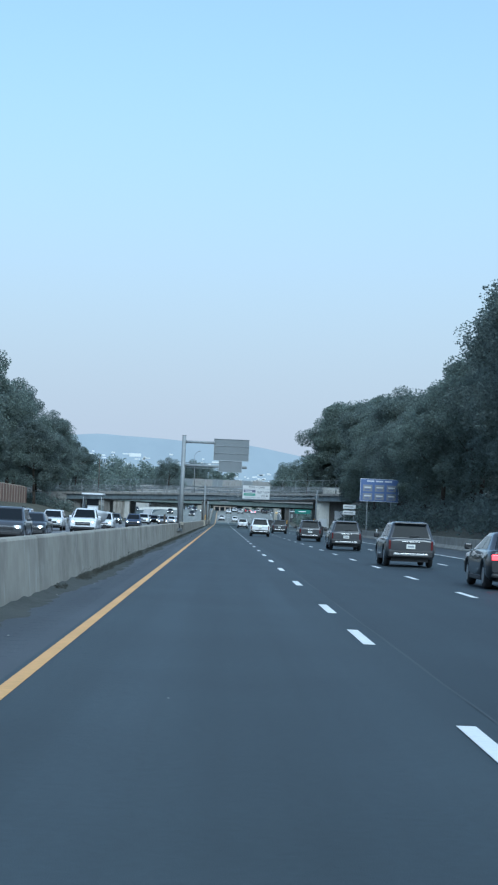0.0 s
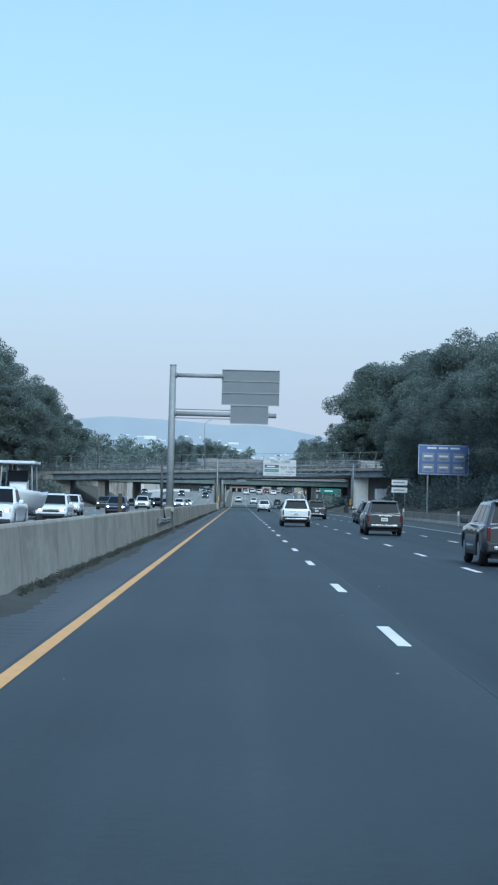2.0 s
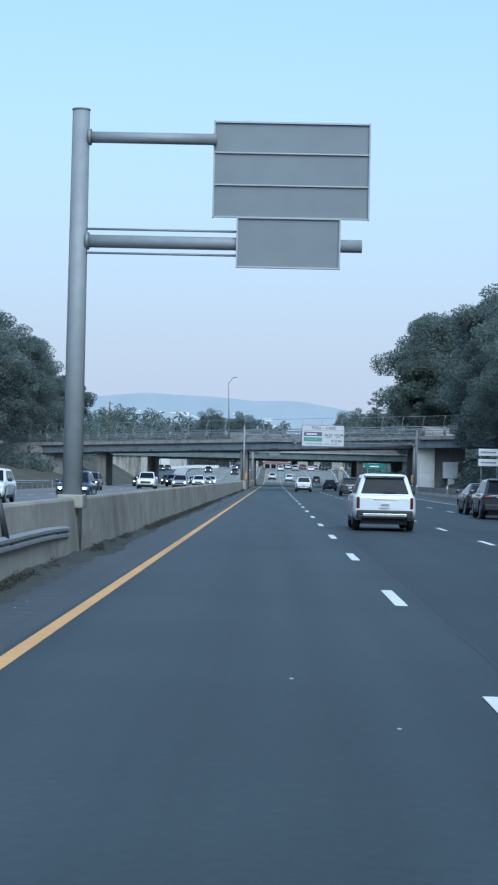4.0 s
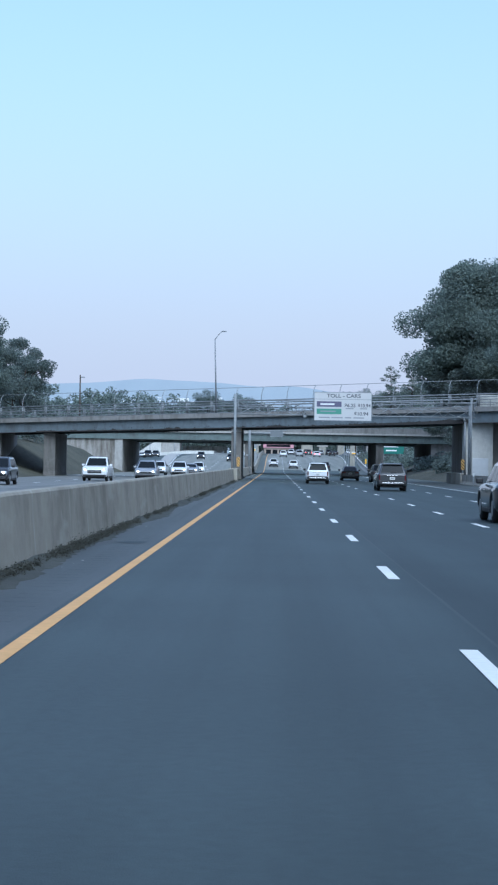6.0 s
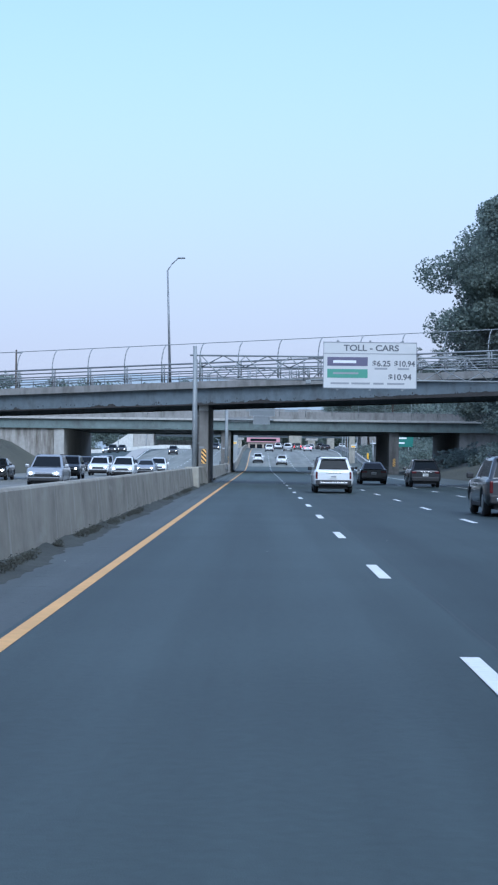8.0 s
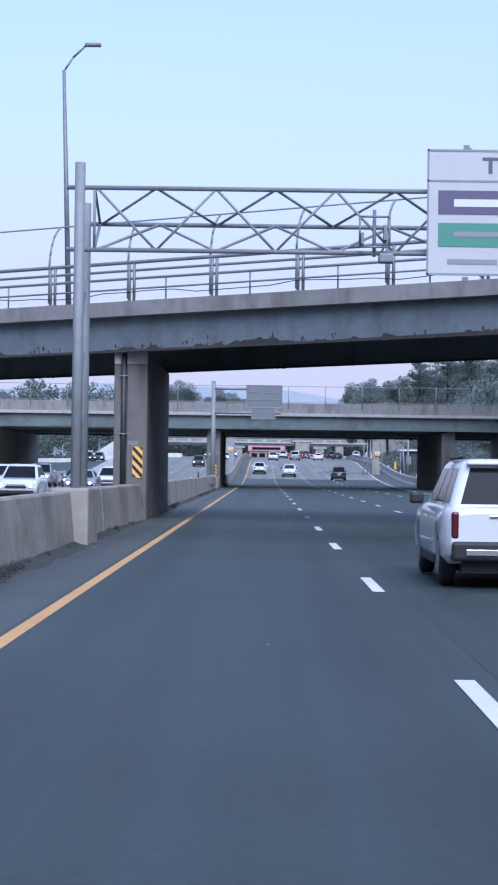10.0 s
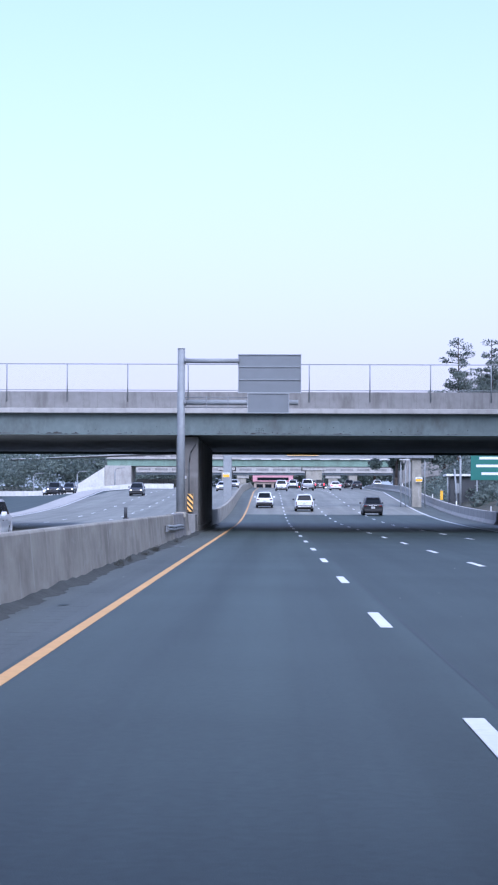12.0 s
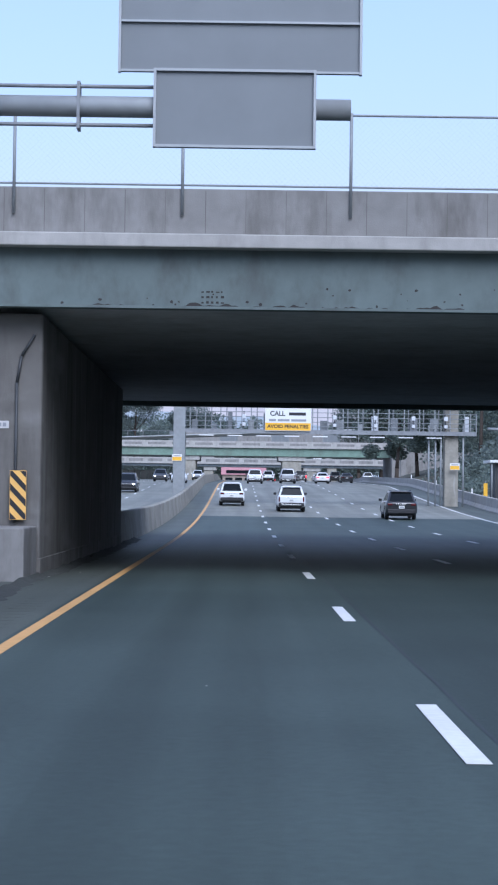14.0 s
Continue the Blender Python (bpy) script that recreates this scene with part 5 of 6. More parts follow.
far_bridge("bridge_3", 785, -36.5, 29.8, 9.95, 11.5, 12.8, 14.6, 14, M["far_green"], "distant overpass with green girder and panelled parapet", ((8.7, 12.4), (-10.5, -8.2)))
far_bridge("bridge_4", 870, -36, 70, 9.3, 9.9, 11.4, 12.0, 12, M["girder"], "distant flat overpass behind another bridge", ((16.5, 19), (-7.5, -6)))
far_bridge("bridge_5", 1010, -70, 110, 15.4, 16.8, 18.0, 18.6, 12, M["girder"], "farther pale overpass at the crest", ((28, 31), (-11, -8.5)))
far5 = bpy.data.objects["bridge_5"]
for k in range(14):
    xk = -22 + k * 5.4
    part("sign_panel", bx(xk, xk + 5.34, -0.3, -0.2, 18.6, 22.6 + 0.2 * (k % 2)), M["concrete"] if k % 3 else M["alu"], far5, "pale panel above the parapet")
wing3 = structure(thing("bridge_abutment_5", "pale concrete abutment with a sloping wing wall", "bridge abutment", at=(-36, 784, 4)), "pale concrete abutment with a sloping wing wall", "bridge abutment")
part("wall", bx(-1, 5.0, 0.5, 14, -1, 6.0, 0.05), M["pale_concrete"], wing3)
bm = bmesh.new(); prism(bm, [(-8.5, -1), (-1, -1), (-1, 5.6), (-8.5, 0.8)], "y", -0.5, 0.5)
part("wing_wall", bm, M["light_concrete"], wing3)
for k in range(12):
    part("fence_panel", bx(5.2 + k * 1.25, 6.3 + k * 1.25, 16, 16.2, -1, 3.2), M["pale_concrete"], wing3)
bm = bmesh.new()
rows = []
for i in range(35):
    y = 494 + 206 * i / 34
    w = max(0.05, min(28.0, (y - 500) * 0.3))
    rows.append([bm.verts.new((-22.3 - w * q / 7, y, road_z(y) - 0.015 - ramp_fall(-22.3 - w * q / 7, y))) for q in range(8)])
for ra, rb_ in zip(rows, rows[1:]):
    for q in range(7):
        bm.faces.new((ra[q + 1], ra[q], rb_[q], rb_[q + 1]))
structure(part("ramp", bm, M["asphalt"]), "dark asphalt ramp joining the opposite lanes", "road")
part("edge_line", strip(lambda y: -21.6 - max(0.0, (y - 560)) * 0.03, lambda y: -21.4 - max(0.0, (y - 560)) * 0.03, 480, 900, 0.0, 6.0), M["white_paint"], opposite, "solid white edge line")
part("gutter", strip(lambda y: -23.4 - max(0.0, (y - 540)) * 0.035, lambda y: -21.75 - max(0.0, (y - 560)) * 0.03, 494, 690, 0.006, 6.0), M["pale_concrete"], opposite, "pale concrete gutter strip")
bm = bmesh.new()
fns = []
for k in range(14):
    u = k / 13
    fns.append(lambda a, z, u=u: (-17.0 - 46 * u, 700 - 34 * u * u + a, road_z(700 - 34 * u * u) - 0.3 - ramp_fall(-17.0 - 46 * u, 690) + z))
sweep(bm, [(-0.2, 0), (-0.16, 1.15), (0.16, 1.15), (0.2, 0)], fns)
structure(part("curved_barrier", bm, M["light_concrete"]), "pale curved concrete barrier round a ramp", "barrier")
wall3 = structure(thing("retaining_wall", "tall grey concrete end wall of an overpass", "wall", at=(29.6, 780, 4)), "tall grey concrete end wall of an overpass", "wall")
part("wall", bx(0, 2.8, 0, 22, -1, 9.6, 0.05), M["concrete"], wall3)
part("wall", bx(2.8, 16, 2, 3, -1, 7.0, 0.05), M["concrete"], wall3)
diamond = thing("warning_sign", "orange diamond warning sign with a black symbol", "road sign", at=(25.4, 712, road_z(712)))
bm = bmesh.new(); prism(bm, [(-0.85, 0), (0, -0.85), (0.85, 0), (0, 0.85)], "y", -0.02, 0.02)
dp = part("panel", bm, M["sign_orange"], diamond); dp.location = (0, 0, 6.1)
part("symbol", bx(-0.09, 0.09, -0.03, -0.021, 5.8, 6.4), M["black"], diamond)
part("post", bx(-0.05, 0.05, 0.02, 0.1, -0.3, 6.3), M["steel"], diamond)

bldg = thing("roadside_building", "low building with a pink fascia band", "building", at=(5.2, 945, 2.75))
part("wall", bx(-9.6, 2, 0, 16, -1, 5.6), M["tan"], bldg)
part("fascia", bx(-10, 2.6, -0.6, 16, 5.6, 8.5, 0.05), M["pink"], bldg, "pink fascia band")
part("window_band", bx(-8.6, 1.2, -0.66, -0.55, 6.0, 6.9), M["glass"], bldg, "dark window band")
for k in range(4):
    part("window", bx(-8.8 + k * 2.7, -6.8 + k * 2.7, -0.05, 0.05, 1.5, 4.8), M["glass"], bldg)
cab = thing("equipment_shelter", "small grey equipment shelter with an overhanging roof", "shelter", at=(20.4, 568, road_z(568) + 0.3))
part("wall", bx(0, 3.2, 0, 3, -0.8, 2.9, 0.02), M["dark_steel"], cab)
part("roof", bx(-0.5, 3.8, -0.5, 3.4, 2.9, 3.12, 0.03), M["sign_white"], cab, "flat pale roof")
part("post", rods([((-0.3, -0.3, -0.8), (-0.3, -0.3, 2.9))], 0.07), M["steel"], cab)
part("panel", bx(0.5, 1.2, -0.15, -0.0, 1.0, 2.1, 0.02), M["steel"], cab)
marker = thing("marker_post", "orange and white roadside marker post", "marker", at=(19.0, 563, road_z(563) + 0.2))
part("panel", bx(-0.15, 0.15, -0.02, 0.02, 0.5, 1.5), M["sign_yellow"], marker)
part("post", rods([((0, 0.05, -0.4), (0, 0.05, 1.7))], 0.03), M["steel"], marker)
for k, (xx, yy) in enumerate(((20.0, 553), (19.2, 548))):
    fr = thing("pipe_frame", "bent galvanised pipe arm on a roadside post", "post", "pipe arms", at=(xx, yy, land_z(xx, yy)))
    pts = [(0, 0, 0), (0, 0, 5.3), (-0.1, 0, 5.6), (-0.4, 0, 5.75), (-2.2, 0, 5.8)] if k == 0 else [(0, 0, 0), (-0.3, 0, 4.3)]
    bm = bmesh.new()
    for a, b in zip(pts, pts[1:]):
        rod(bm, a, b, 0.11 if k == 0 else 0.09, 8)
    part("pipe", bm, M["steel"], fr)

# small reflector posts and left-hand lamps
for k in range(5):
    yy = 500 + k * 32
    xx = right_edge(yy) + 2.2
    rp = thing("reflector_post", "white reflector post on the barrier", "marker", "reflector posts", at=(xx, yy, road_z(yy) + 0.88))
    part("post", bx(-0.05, 0.05, -0.02, 0.02, 0, 0.4), M["sign_white"], rp)
for k, (xx, yy) in enumerate(((-44, 712), (-36, 714), (-29, 716))):
    sl = thing("street_lamp", "short grey street lamp with a bent arm", "street lamp", "distant lamps", at=(xx, yy, land_z(xx, yy)))
    bm = bmesh.new(); rod(bm, (0, 0, 0), (0, 0, 3.9), 0.13, 8, 0.1); part("pole", bm, M["steel"], sl)
    bm = bmesh.new()
    for a, b in (((0, 0, 3.9), (0.35, 0, 4.35)), ((0.35, 0, 4.35), (1.9, 0, 4.45))):
        rod(bm, a, b, 0.08, 6)
    part("arm", bm, M["steel"], sl)
up = thing("utility_pole", "tall weathered timber utility pole with crossarm", "utility pole", at=(-32.7, 488.6, land_z(-32.7, 488.6) + 3))
bm = bmesh.new(); rod(bm, (0, 0, -0.5), (0, 0, 10.5), 0.16, 8, 0.11); part("pole", bm, M["bark"], up)
part("bracket", bx(0.05, 0.75, -0.05, 0.05, 10.0, 10.2), M["dull_steel"], up)
sp = thing("short_post", "weathered timber post standing on the median", "post", at=(-3.72, 118, 0))
part("post", bx(-0.06, 0.06, -0.06, 0.06, 0, 1.62, 0.01), M["bark"], sp)
tw = structure(thing("noise_wall", "brown panelled timber noise wall among trees", "wall", at=(-35.6, 241, 2.7)), "brown panelled timber noise wall among trees", "wall")
for k in range(24):
    part("wall_panel", bx(-0.12, 0.12, k * 4.0 + 0.05, k * 4.0 + 3.95, -0.9, 3.0, 0.02), M["timber"], tw)
    part("wall_post", bx(-0.2, 0.2, k * 4.0 - 0.12, k * 4.0 + 0.05, -0.9, 3.15), M["tan"], tw)
gr = structure(thing("guard_rail", "steel guard rail along the far verge", "guard rail", at=(-22.7, 60, 0)), "steel guard rail along the far verge", "guard rail")
bm = bmesh.new()
sweep(bm, [(0, 0.45), (0.06, 0.52), (0, 0.6), (0.06, 0.68), (0, 0.76), (-0.03, 0.76), (-0.03, 0.45)], [lambda u, z, k=k: (u, k * 8.0, z) for k in range(32)])
part("beam", bm, M["steel"], gr)
for k in range(64):
    part("rail_post", bx(-0.14, -0.04, k * 4.0, k * 4.0 + 0.1, -0.3, 0.75), M["dull_steel"], gr)


# ---- vehicles ----
def quad(bm, pts, out=0.006):
    a, b, c = (Vector(p) for p in pts[:3])
    nrm = (b - a).cross(c - a).normalized() * out
    vs = [bm.verts.new(Vector(p) + nrm) for p in pts]
    us = [bm.verts.new(Vector(p) - nrm * 2.5) for p in pts]
    bm.faces.new(vs)
    bm.faces.new(us[::-1])
    for i in range(len(pts)):
        j = (i + 1) % len(pts)
        bm.faces.new((vs[j], vs[i], us[i], us[j]))


def lerp(a, b, t):
    return tuple(x + (y - x) * t for x, y in zip(a, b))


def inset(q, u0, u1, v0, v1, taper=0.0):
    """A patch of the four-cornered face q, narrowed towards its top by taper."""
    def at(u, v):
        return lerp(lerp(q[0], q[1], u), lerp(q[3], q[2], u), v)
    return [at(u0, v0), at(u1, v0), at(u1 - taper, v1), at(u0 + taper, v1)]


CARS = {
    # length, width, height, hood height, belt height, cabin base (rear, front), roof (rear, front), wheel radius
    "suv": (4.8, 1.88, 1.68, 1.03, 1.06, (-2.30, 1.1), (-2.0, 0.22), 0.375),
    "crossover": (4.6, 1.85, 1.66, 1.0, 1.03, (-2.16, 1.12), (-1.66, 0.2), 0.355),
    "sedan": (4.85, 1.84, 1.45, 0.92, 0.98, (-2.0, 1.15), (-1.02, 0.18), 0.335),
    "pickup": (5.7, 2.0, 1.86, 1.14, 1.16, (-0.75, 1.22), (-0.62, 0.45), 0.41),
}


def rounded(hx, y0, y1, r, z):
    """A rounded rectangle in plan at height z."""
    pts = []
    for cx, cy, a0 in ((hx - r, y1 - r, 0), (-hx + r, y1 - r, 90), (-hx + r, y0 + r, 180), (hx - r, y0 + r, 270)):
        for q in range(4):
            a = radians(a0 + 30 * q)
            pts.append((cx + r * math.cos(a), cy + r * math.sin(a), z))
    return pts


def wheel(bm, x0, x1, y, r, seg=22):
    """A tyre with rounded shoulders, axle along x."""
    prof = [(0.0, 0.6), (0.06, 0.9), (0.22, 1.0), (0.78, 1.0), (0.94, 0.9), (1.0, 0.6)]
    rings = [[bm.verts.new((x0 + (x1 - x0) * u, y + r * k * math.cos(6.2832 * i / seg), r + r * k * math.sin(6.2832 * i / seg))) for i in range(seg)] for u, k in prof]
    for a, b in zip(rings, rings[1:]):
        for i in range(seg):
            j = (i + 1) % seg
            bm.faces.new((a[i], a[j], b[j], b[i])).smooth = True
    bm.faces.new(rings[0][::-1])
    bm.faces.new(rings[-1])


def car(kind, paint, label, lit="tail", name="car"):
    """A vehicle at rest, front towards +y: a lofted shell, a tapered cabin with panes, lamps, bumpers and wheels."""
    L, W, H, hood, belt, (r0, r1), (t0, t1), wr = CARS[kind]
    ob = thing(name, label, "car", "traffic")
    h = L / 2
    ax = h - 0.93
    low = 0.25 if kind == "sedan" else 0.31
    tall = kind in ("suv", "crossover")
    rear_z = belt if kind != "sedan" else belt + 0.02

    def shoulder(y):
        if y > r1 - 0.1:
            k = (y - r1 + 0.1) / (h - r1 + 0.1)
            return hood + 0.03 - 0.1 * k - 0.2 * max(0, k - 0.72) / 0.28
        if y < r0 + 0.1:
            return rear_z - (0.05 if tall else 0.02) * (r0 + 0.1 - y) / max(0.1, h + r0 + 0.1)
        return belt

    def sill(y):
        z = low
        for yc in (-ax, ax):
            d = abs(y - yc)
            if d < wr + 0.07:
                z = max(z, wr + math.sqrt(max(0, (wr + 0.07) ** 2 - d * d)))
        return z + 0.14 * max(0, abs(y) - h + 0.3) / 0.3

    ys = sorted({-h, -h + 0.03, -h + 0.12, -h + 0.3, h - 0.3, h - 0.12, h - 0.03, h, 0.0, r0, r0 + 0.12, r1, r1 - 0.12} | {c + (wr + 0.07) * q for c in (-ax, ax) for q in (-1.05, -0.999, -0.85, -0.55, -0.2, 0.2, 0.55, 0.85, 0.999, 1.05)})
    ys = [y for y in ys if -h <= y <= h]
    bm = bmesh.new()
    rings = []
    for y in ys:
        e = max(0.0, abs(y) - h + 0.45) / 0.45
        hw = W / 2 * (1 - 0.13 * e * e * e)
        zs, zb = shoulder(y), sill(y)
        if abs(y) > h - 0.02:
            zs -= 0.07
            zb += 0.05
        half = [(0.88, zb), (0.975, max(zb + 0.015, low + 0.1)), (1.0, max(zb + 0.03, 0.62)), (0.985, max(zb + 0.045, zs - 0.2)), (0.955, zs - 0.05), (0.9, zs - 0.005), (0.6, zs + 0.025)]
        rings.append([bm.verts.new((hw * u, y, z)) for u, z in half] + [bm.verts.new((-hw * u, y, z)) for u, z in half[::-1]])
    for a, b in zip(rings, rings[1:]):
        for i in range(len(a)):
            j = (i + 1) % len(a)
            bm.faces.new((a[i], b[i], b[j], a[j]))
    bm.faces.new(rings[0])
    bm.faces.new(rings[-1][::-1])
    bmesh.ops.recalc_face_normals(bm, faces=bm.faces)
    for f in bm.faces:
        f.smooth = len(f.verts) == 4 and abs(f.normal.z) < 0.97
    part("body", bm, paint, ob, "painted body shell")

    # cabin
    wb, wt = W / 2 - 0.1, W / 2 - (0.27 if tall or kind == "pickup" else 0.33)
    zb, zt = belt - 0.03, H - 0.09
    B = [(-wb, r0, zb), (wb, r0, zb), (wb, r1, zb), (-wb, r1, zb)]
    T = [(-wt, t0, zt), (wt, t0, zt), (wt, t1, zt), (-wt, t1, zt)]
    bm = bmesh.new()
    lev = [rounded(wb, r0, r1, 0.1, zb), rounded(wt, t0, t1, 0.1, zt), rounded(wt - 0.05, t0 + 0.05, t1 - 0.1, 0.12, H - 0.035), rounded(wt - 0.16, t0 + 0.2, t1 - 0.32, 0.14, H - 0.004)]
    rr = [[bm.verts.new(p) for p in q] for q in lev]
    for a, b in zip(rr, rr[1:]):
        for i in range(16):
            j = (i + 1) % 16
            bm.faces.new((a[i], a[j], b[j], b[i])).smooth = True
    bm.faces.new(rr[-1])
    cabin = part("cabin", bm, paint, ob)
    rear, right, front, left = [B[0], B[1], T[1], T[0]], [B[1], B[2], T[2], T[1]], [B[2], B[3], T[3], T[2]], [B[3], B[0], T[0], T[3]]
    bm = bmesh.new(); quad(bm, inset(rear, 0.075, 0.925, 0.1 if kind != "sedan" else 0.06, 0.93, 0.02)); part("rear_window", bm, M["glass"], cabin, "dark rear window")
    bm = bmesh.new(); quad(bm, inset(front, 0.06, 0.94, 0.06, 0.97)); part("windscreen", bm, M["glass"], cabin, "dark windscreen")
    for side in (right, left):
        spans = ((0.07, 0.3), (0.325, 0.60), (0.625, 0.88)) if tall else ((0.16, 0.46), (0.485, 0.84)) if kind == "sedan" else ((0.08, 0.44), (0.47, 0.86))
        for u0, u1 in spans:
            if side is left:
                u0, u1 = 1 - u1, 1 - u0
            bm = bmesh.new(); quad(bm, inset(side, u0, u1, 0.12, 0.92)); part("side_window", bm, M["glass"], cabin)
    if tall:
        bm = bmesh.new(); box(bm, -wt + 0.07, wt - 0.07, t0 - 0.13, t0 + 0.16, H - 0.085, H - 0.045, 0.015); part("spoiler", bm, paint, cabin)
        for sx in (-1, 1):
            part("roof_rail", rods([((sx * (wt - 0.07), t0 + 0.25, H + 0.01), (sx * (wt - 0.07), t1 - 0.2, H + 0.01))], 0.02, 6), M["trim"], cabin)
        part("wiper", rods([((-0.05, r0 - 0.005, belt + 0.07), (0.3, r0 + 0.0, belt + 0.1))], 0.012, 5), M["trim"], cabin)
    # ends
    part("rear_bumper", bx(-W / 2 + 0.12, W / 2 - 0.12, -h - 0.05, -h + 0.2, low + 0.05, low + (0.3 if kind != "sedan" else 0.16), 0.045), M["trim"], ob, "dark rear bumper")
    if kind in ("suv", "pickup"):
        part("chrome_strip", bx(-W / 2 + 0.3, W / 2 - 0.3, -h - 0.07, -h - 0.045, low + 0.12, low + 0.2, 0.008), M["chrome"], ob, "silver bumper strip")
    part("front_bumper", bx(-W / 2 + 0.14, W / 2 - 0.14, h - 0.2, h + 0.03, low + 0.03, low + 0.2, 0.04), M["trim"], ob, "front bumper")
    part("grille", bx(-W / 2 + 0.46, W / 2 - 0.46, h - 0.06, h + 0.018, low + 0.28, hood - 0.3, 0.02), M["trim"], ob, "dark grille")
    part("grille_bar", bx(-W / 2 + 0.5, W / 2 - 0.5, h + 0.012, h + 0.026, low + 0.42, low + 0.45), M["chrome"], ob)
    zl = belt - 0.24
    for sx in (-1, 1):
        span = lambda a, b: sorted((sx * (W / 2 - a), sx * (W / 2 - b)))
        if kind == "sedan":
            x0, x1 = span(0.115, 0.48)
            tl = bx(x0, x1, -h - 0.018, -h + 0.22, zl + 0.0, zl + 0.14, 0.02)
        elif kind == "crossover":
            x0, x1 = span(0.115, 0.4)
            tl = bx(x0, x1, -h - 0.018, -h + 0.25, zl + 0.02, zl + 0.16, 0.03)
        else:
            x0, x1 = span(0.115, 0.215)
            tl = bx(x0, x1, -h - 0.012, -h + 0.22, zl - 0.18, zl + 0.17, 0.03)
        part("tail_light", tl, M["brake"] if lit == "brake" else M["tail"], ob, "red tail light")
        x0, x1 = span(0.12, 0.46)
        hl = part("headlight", bx(x0, x1, h - 0.25, h - 0.005, hood - 0.36, hood - 0.2, 0.03), M["lens"], ob, "clear headlight")
        if lit == "head":
            xm = (x0 + x1) / 2
            part("bulb", rods([((xm, h - 0.02, hood - 0.28), (xm, h + 0.012, hood - 0.28))], 0.07, 10), M["head"], hl, "glowing lamp")
        x0, x1 = sorted((sx * (W / 2 - 0.03), sx * (W / 2 + 0.17)))
        part("door_mirror", bx(x0, x1, 0.72, 0.86, belt - 0.02, belt + 0.14, 0.035), paint if kind != "suv" else M["trim"], ob)
        for yy in (-0.45, 0.5):
            x0, x1 = sorted((sx * (W / 2 - 0.04), sx * (W / 2 + 0.006)))
            part("door_handle", bx(x0, x1, yy - 0.1, yy + 0.1, belt - 0.19, belt - 0.16), M["chrome"], ob)
    pz = {"sedan": zl - 0.02, "pickup": low + 0.12}.get(kind, zl - 0.06)
    py = -h - (0.075 if kind == "pickup" else 0.03)
    pl = part("number_plate", bx(-0.16, 0.16, py - 0.008, py + 0.02, pz - 0.08, pz + 0.08), M["plate"], ob, "pale number plate")
    part("print_bar", bx(-0.12, 0.12, py - 0.013, py - 0.009, pz - 0.035, pz + 0.035), M["grey_print"], pl)
    if kind == "pickup":
        part("bed_cover", bx(-W / 2 + 0.2, W / 2 - 0.2, -h + 0.12, r0 - 0.05, belt + 0.02, belt + 0.05), M["trim"], ob)
        part("tailgate_panel", bx(-W / 2 + 0.3, W / 2 - 0.3, -h - 0.02, -h + 0.05, zl - 0.22, zl + 0.12, 0.02), paint, ob)
    # wheels
    for sx in (-1, 1):
        for sy in (-1, 1):
            xo, xi = sx * (W / 2 - 0.03), sx * (W / 2 - 0.26)
            bm = bmesh.new(); wheel(bm, xi, xo, sy * ax, wr)
            ty = part("tyre", bm, M["tyre"], ob)
            part("rim", rods([((xo - sx * 0.03, sy * ax, wr), (xo + sx * 0.004, sy * ax, wr))], wr * 0.62, 14), M["rim"], ty)
    if tall:
        part("tailgate_trim", bx(-0.34, 0.34, -h - 0.028, -h + 0.05, zl + 0.1, zl + 0.125, 0.006), M["chrome"], ob, "bright tailgate strip")
    for sx in (-1, 1):
        x0, x1 = sorted((sx * (W / 2 - 0.16), sx * (W / 2 - 0.02)))
        part("sill", bx(x0, x1, -ax + wr + 0.12, ax - wr - 0.12, low - 0.05, low + 0.08, 0.02), M["trim"], ob)
    part("underbody", bx(-W / 2 + 0.27, W / 2 - 0.27, -h + 0.2, h - 0.2, 0.2, 0.72), M["trim"], ob)
    return ob


def stand(x, y, back=False):
    """The resting place of a vehicle on the road's slope."""
    zz = road_z(y) - (ramp_fall(x, y) if x < -24 else 0.0)
    sl = math.degrees(math.atan((road_z(y + 2) - road_z(y - 2)) / 4))
    return pose(x, y, zz + 0.005, sl, 0, 0) if not back else pose(x, y, zz - 0.012, -sl, 0, 180)


made = {}


def put(kind, paint, label, x, y, lit="tail", back=False):
    key = (kind, paint, lit)
    m = stand(x, y, back)
    if key not in made:
        made[key] = car(kind, M[paint], label, lit, "pickup_truck" if kind == "pickup" else "car")
        made[key].matrix_world = m
        return made[key]
    c = copy_thing(made[key], m)
    c["label"] = label
    return c


# our side
put("sedan", "car_black", "black sedan with glowing brake lights in traffic", 7.5, 49, "brake")
put("suv", "car_grey", "dark grey SUV with silver bumper strip in traffic", 7.0, 108)
put("suv", "car_grey", "dark grey SUV ahead of a braking black sedan", 6.9, 71)
put("suv", "car_grey", "dark grey SUV cruising past a sign gantry", 7.0, 151)
put("suv", "car_white", "white SUV between two dashed lane lines", 3.5, 175)
put("crossover", "car_black", "black crossover in the outer lane beside a wall", 9.6, 196)
put("sedan", "car_black", "black sedan ahead of a blue roadside sign", 10.0, 206)
put("suv", "car_grey", "dark grey SUV before a skewed steel bridge", 7.0, 229)
put("suv", "car_grey", "dark grey SUV nearing a lattice sign truss", 7.3, 292)
put("suv", "car_white", "white SUV approaching a steel bridge", 3.6, 327)
put("crossover", "car_black", "black crossover beneath a steel bridge", 9.9, 350)
put("sedan", "car_black", "black sedan beneath a steel bridge", 7.6, 362)
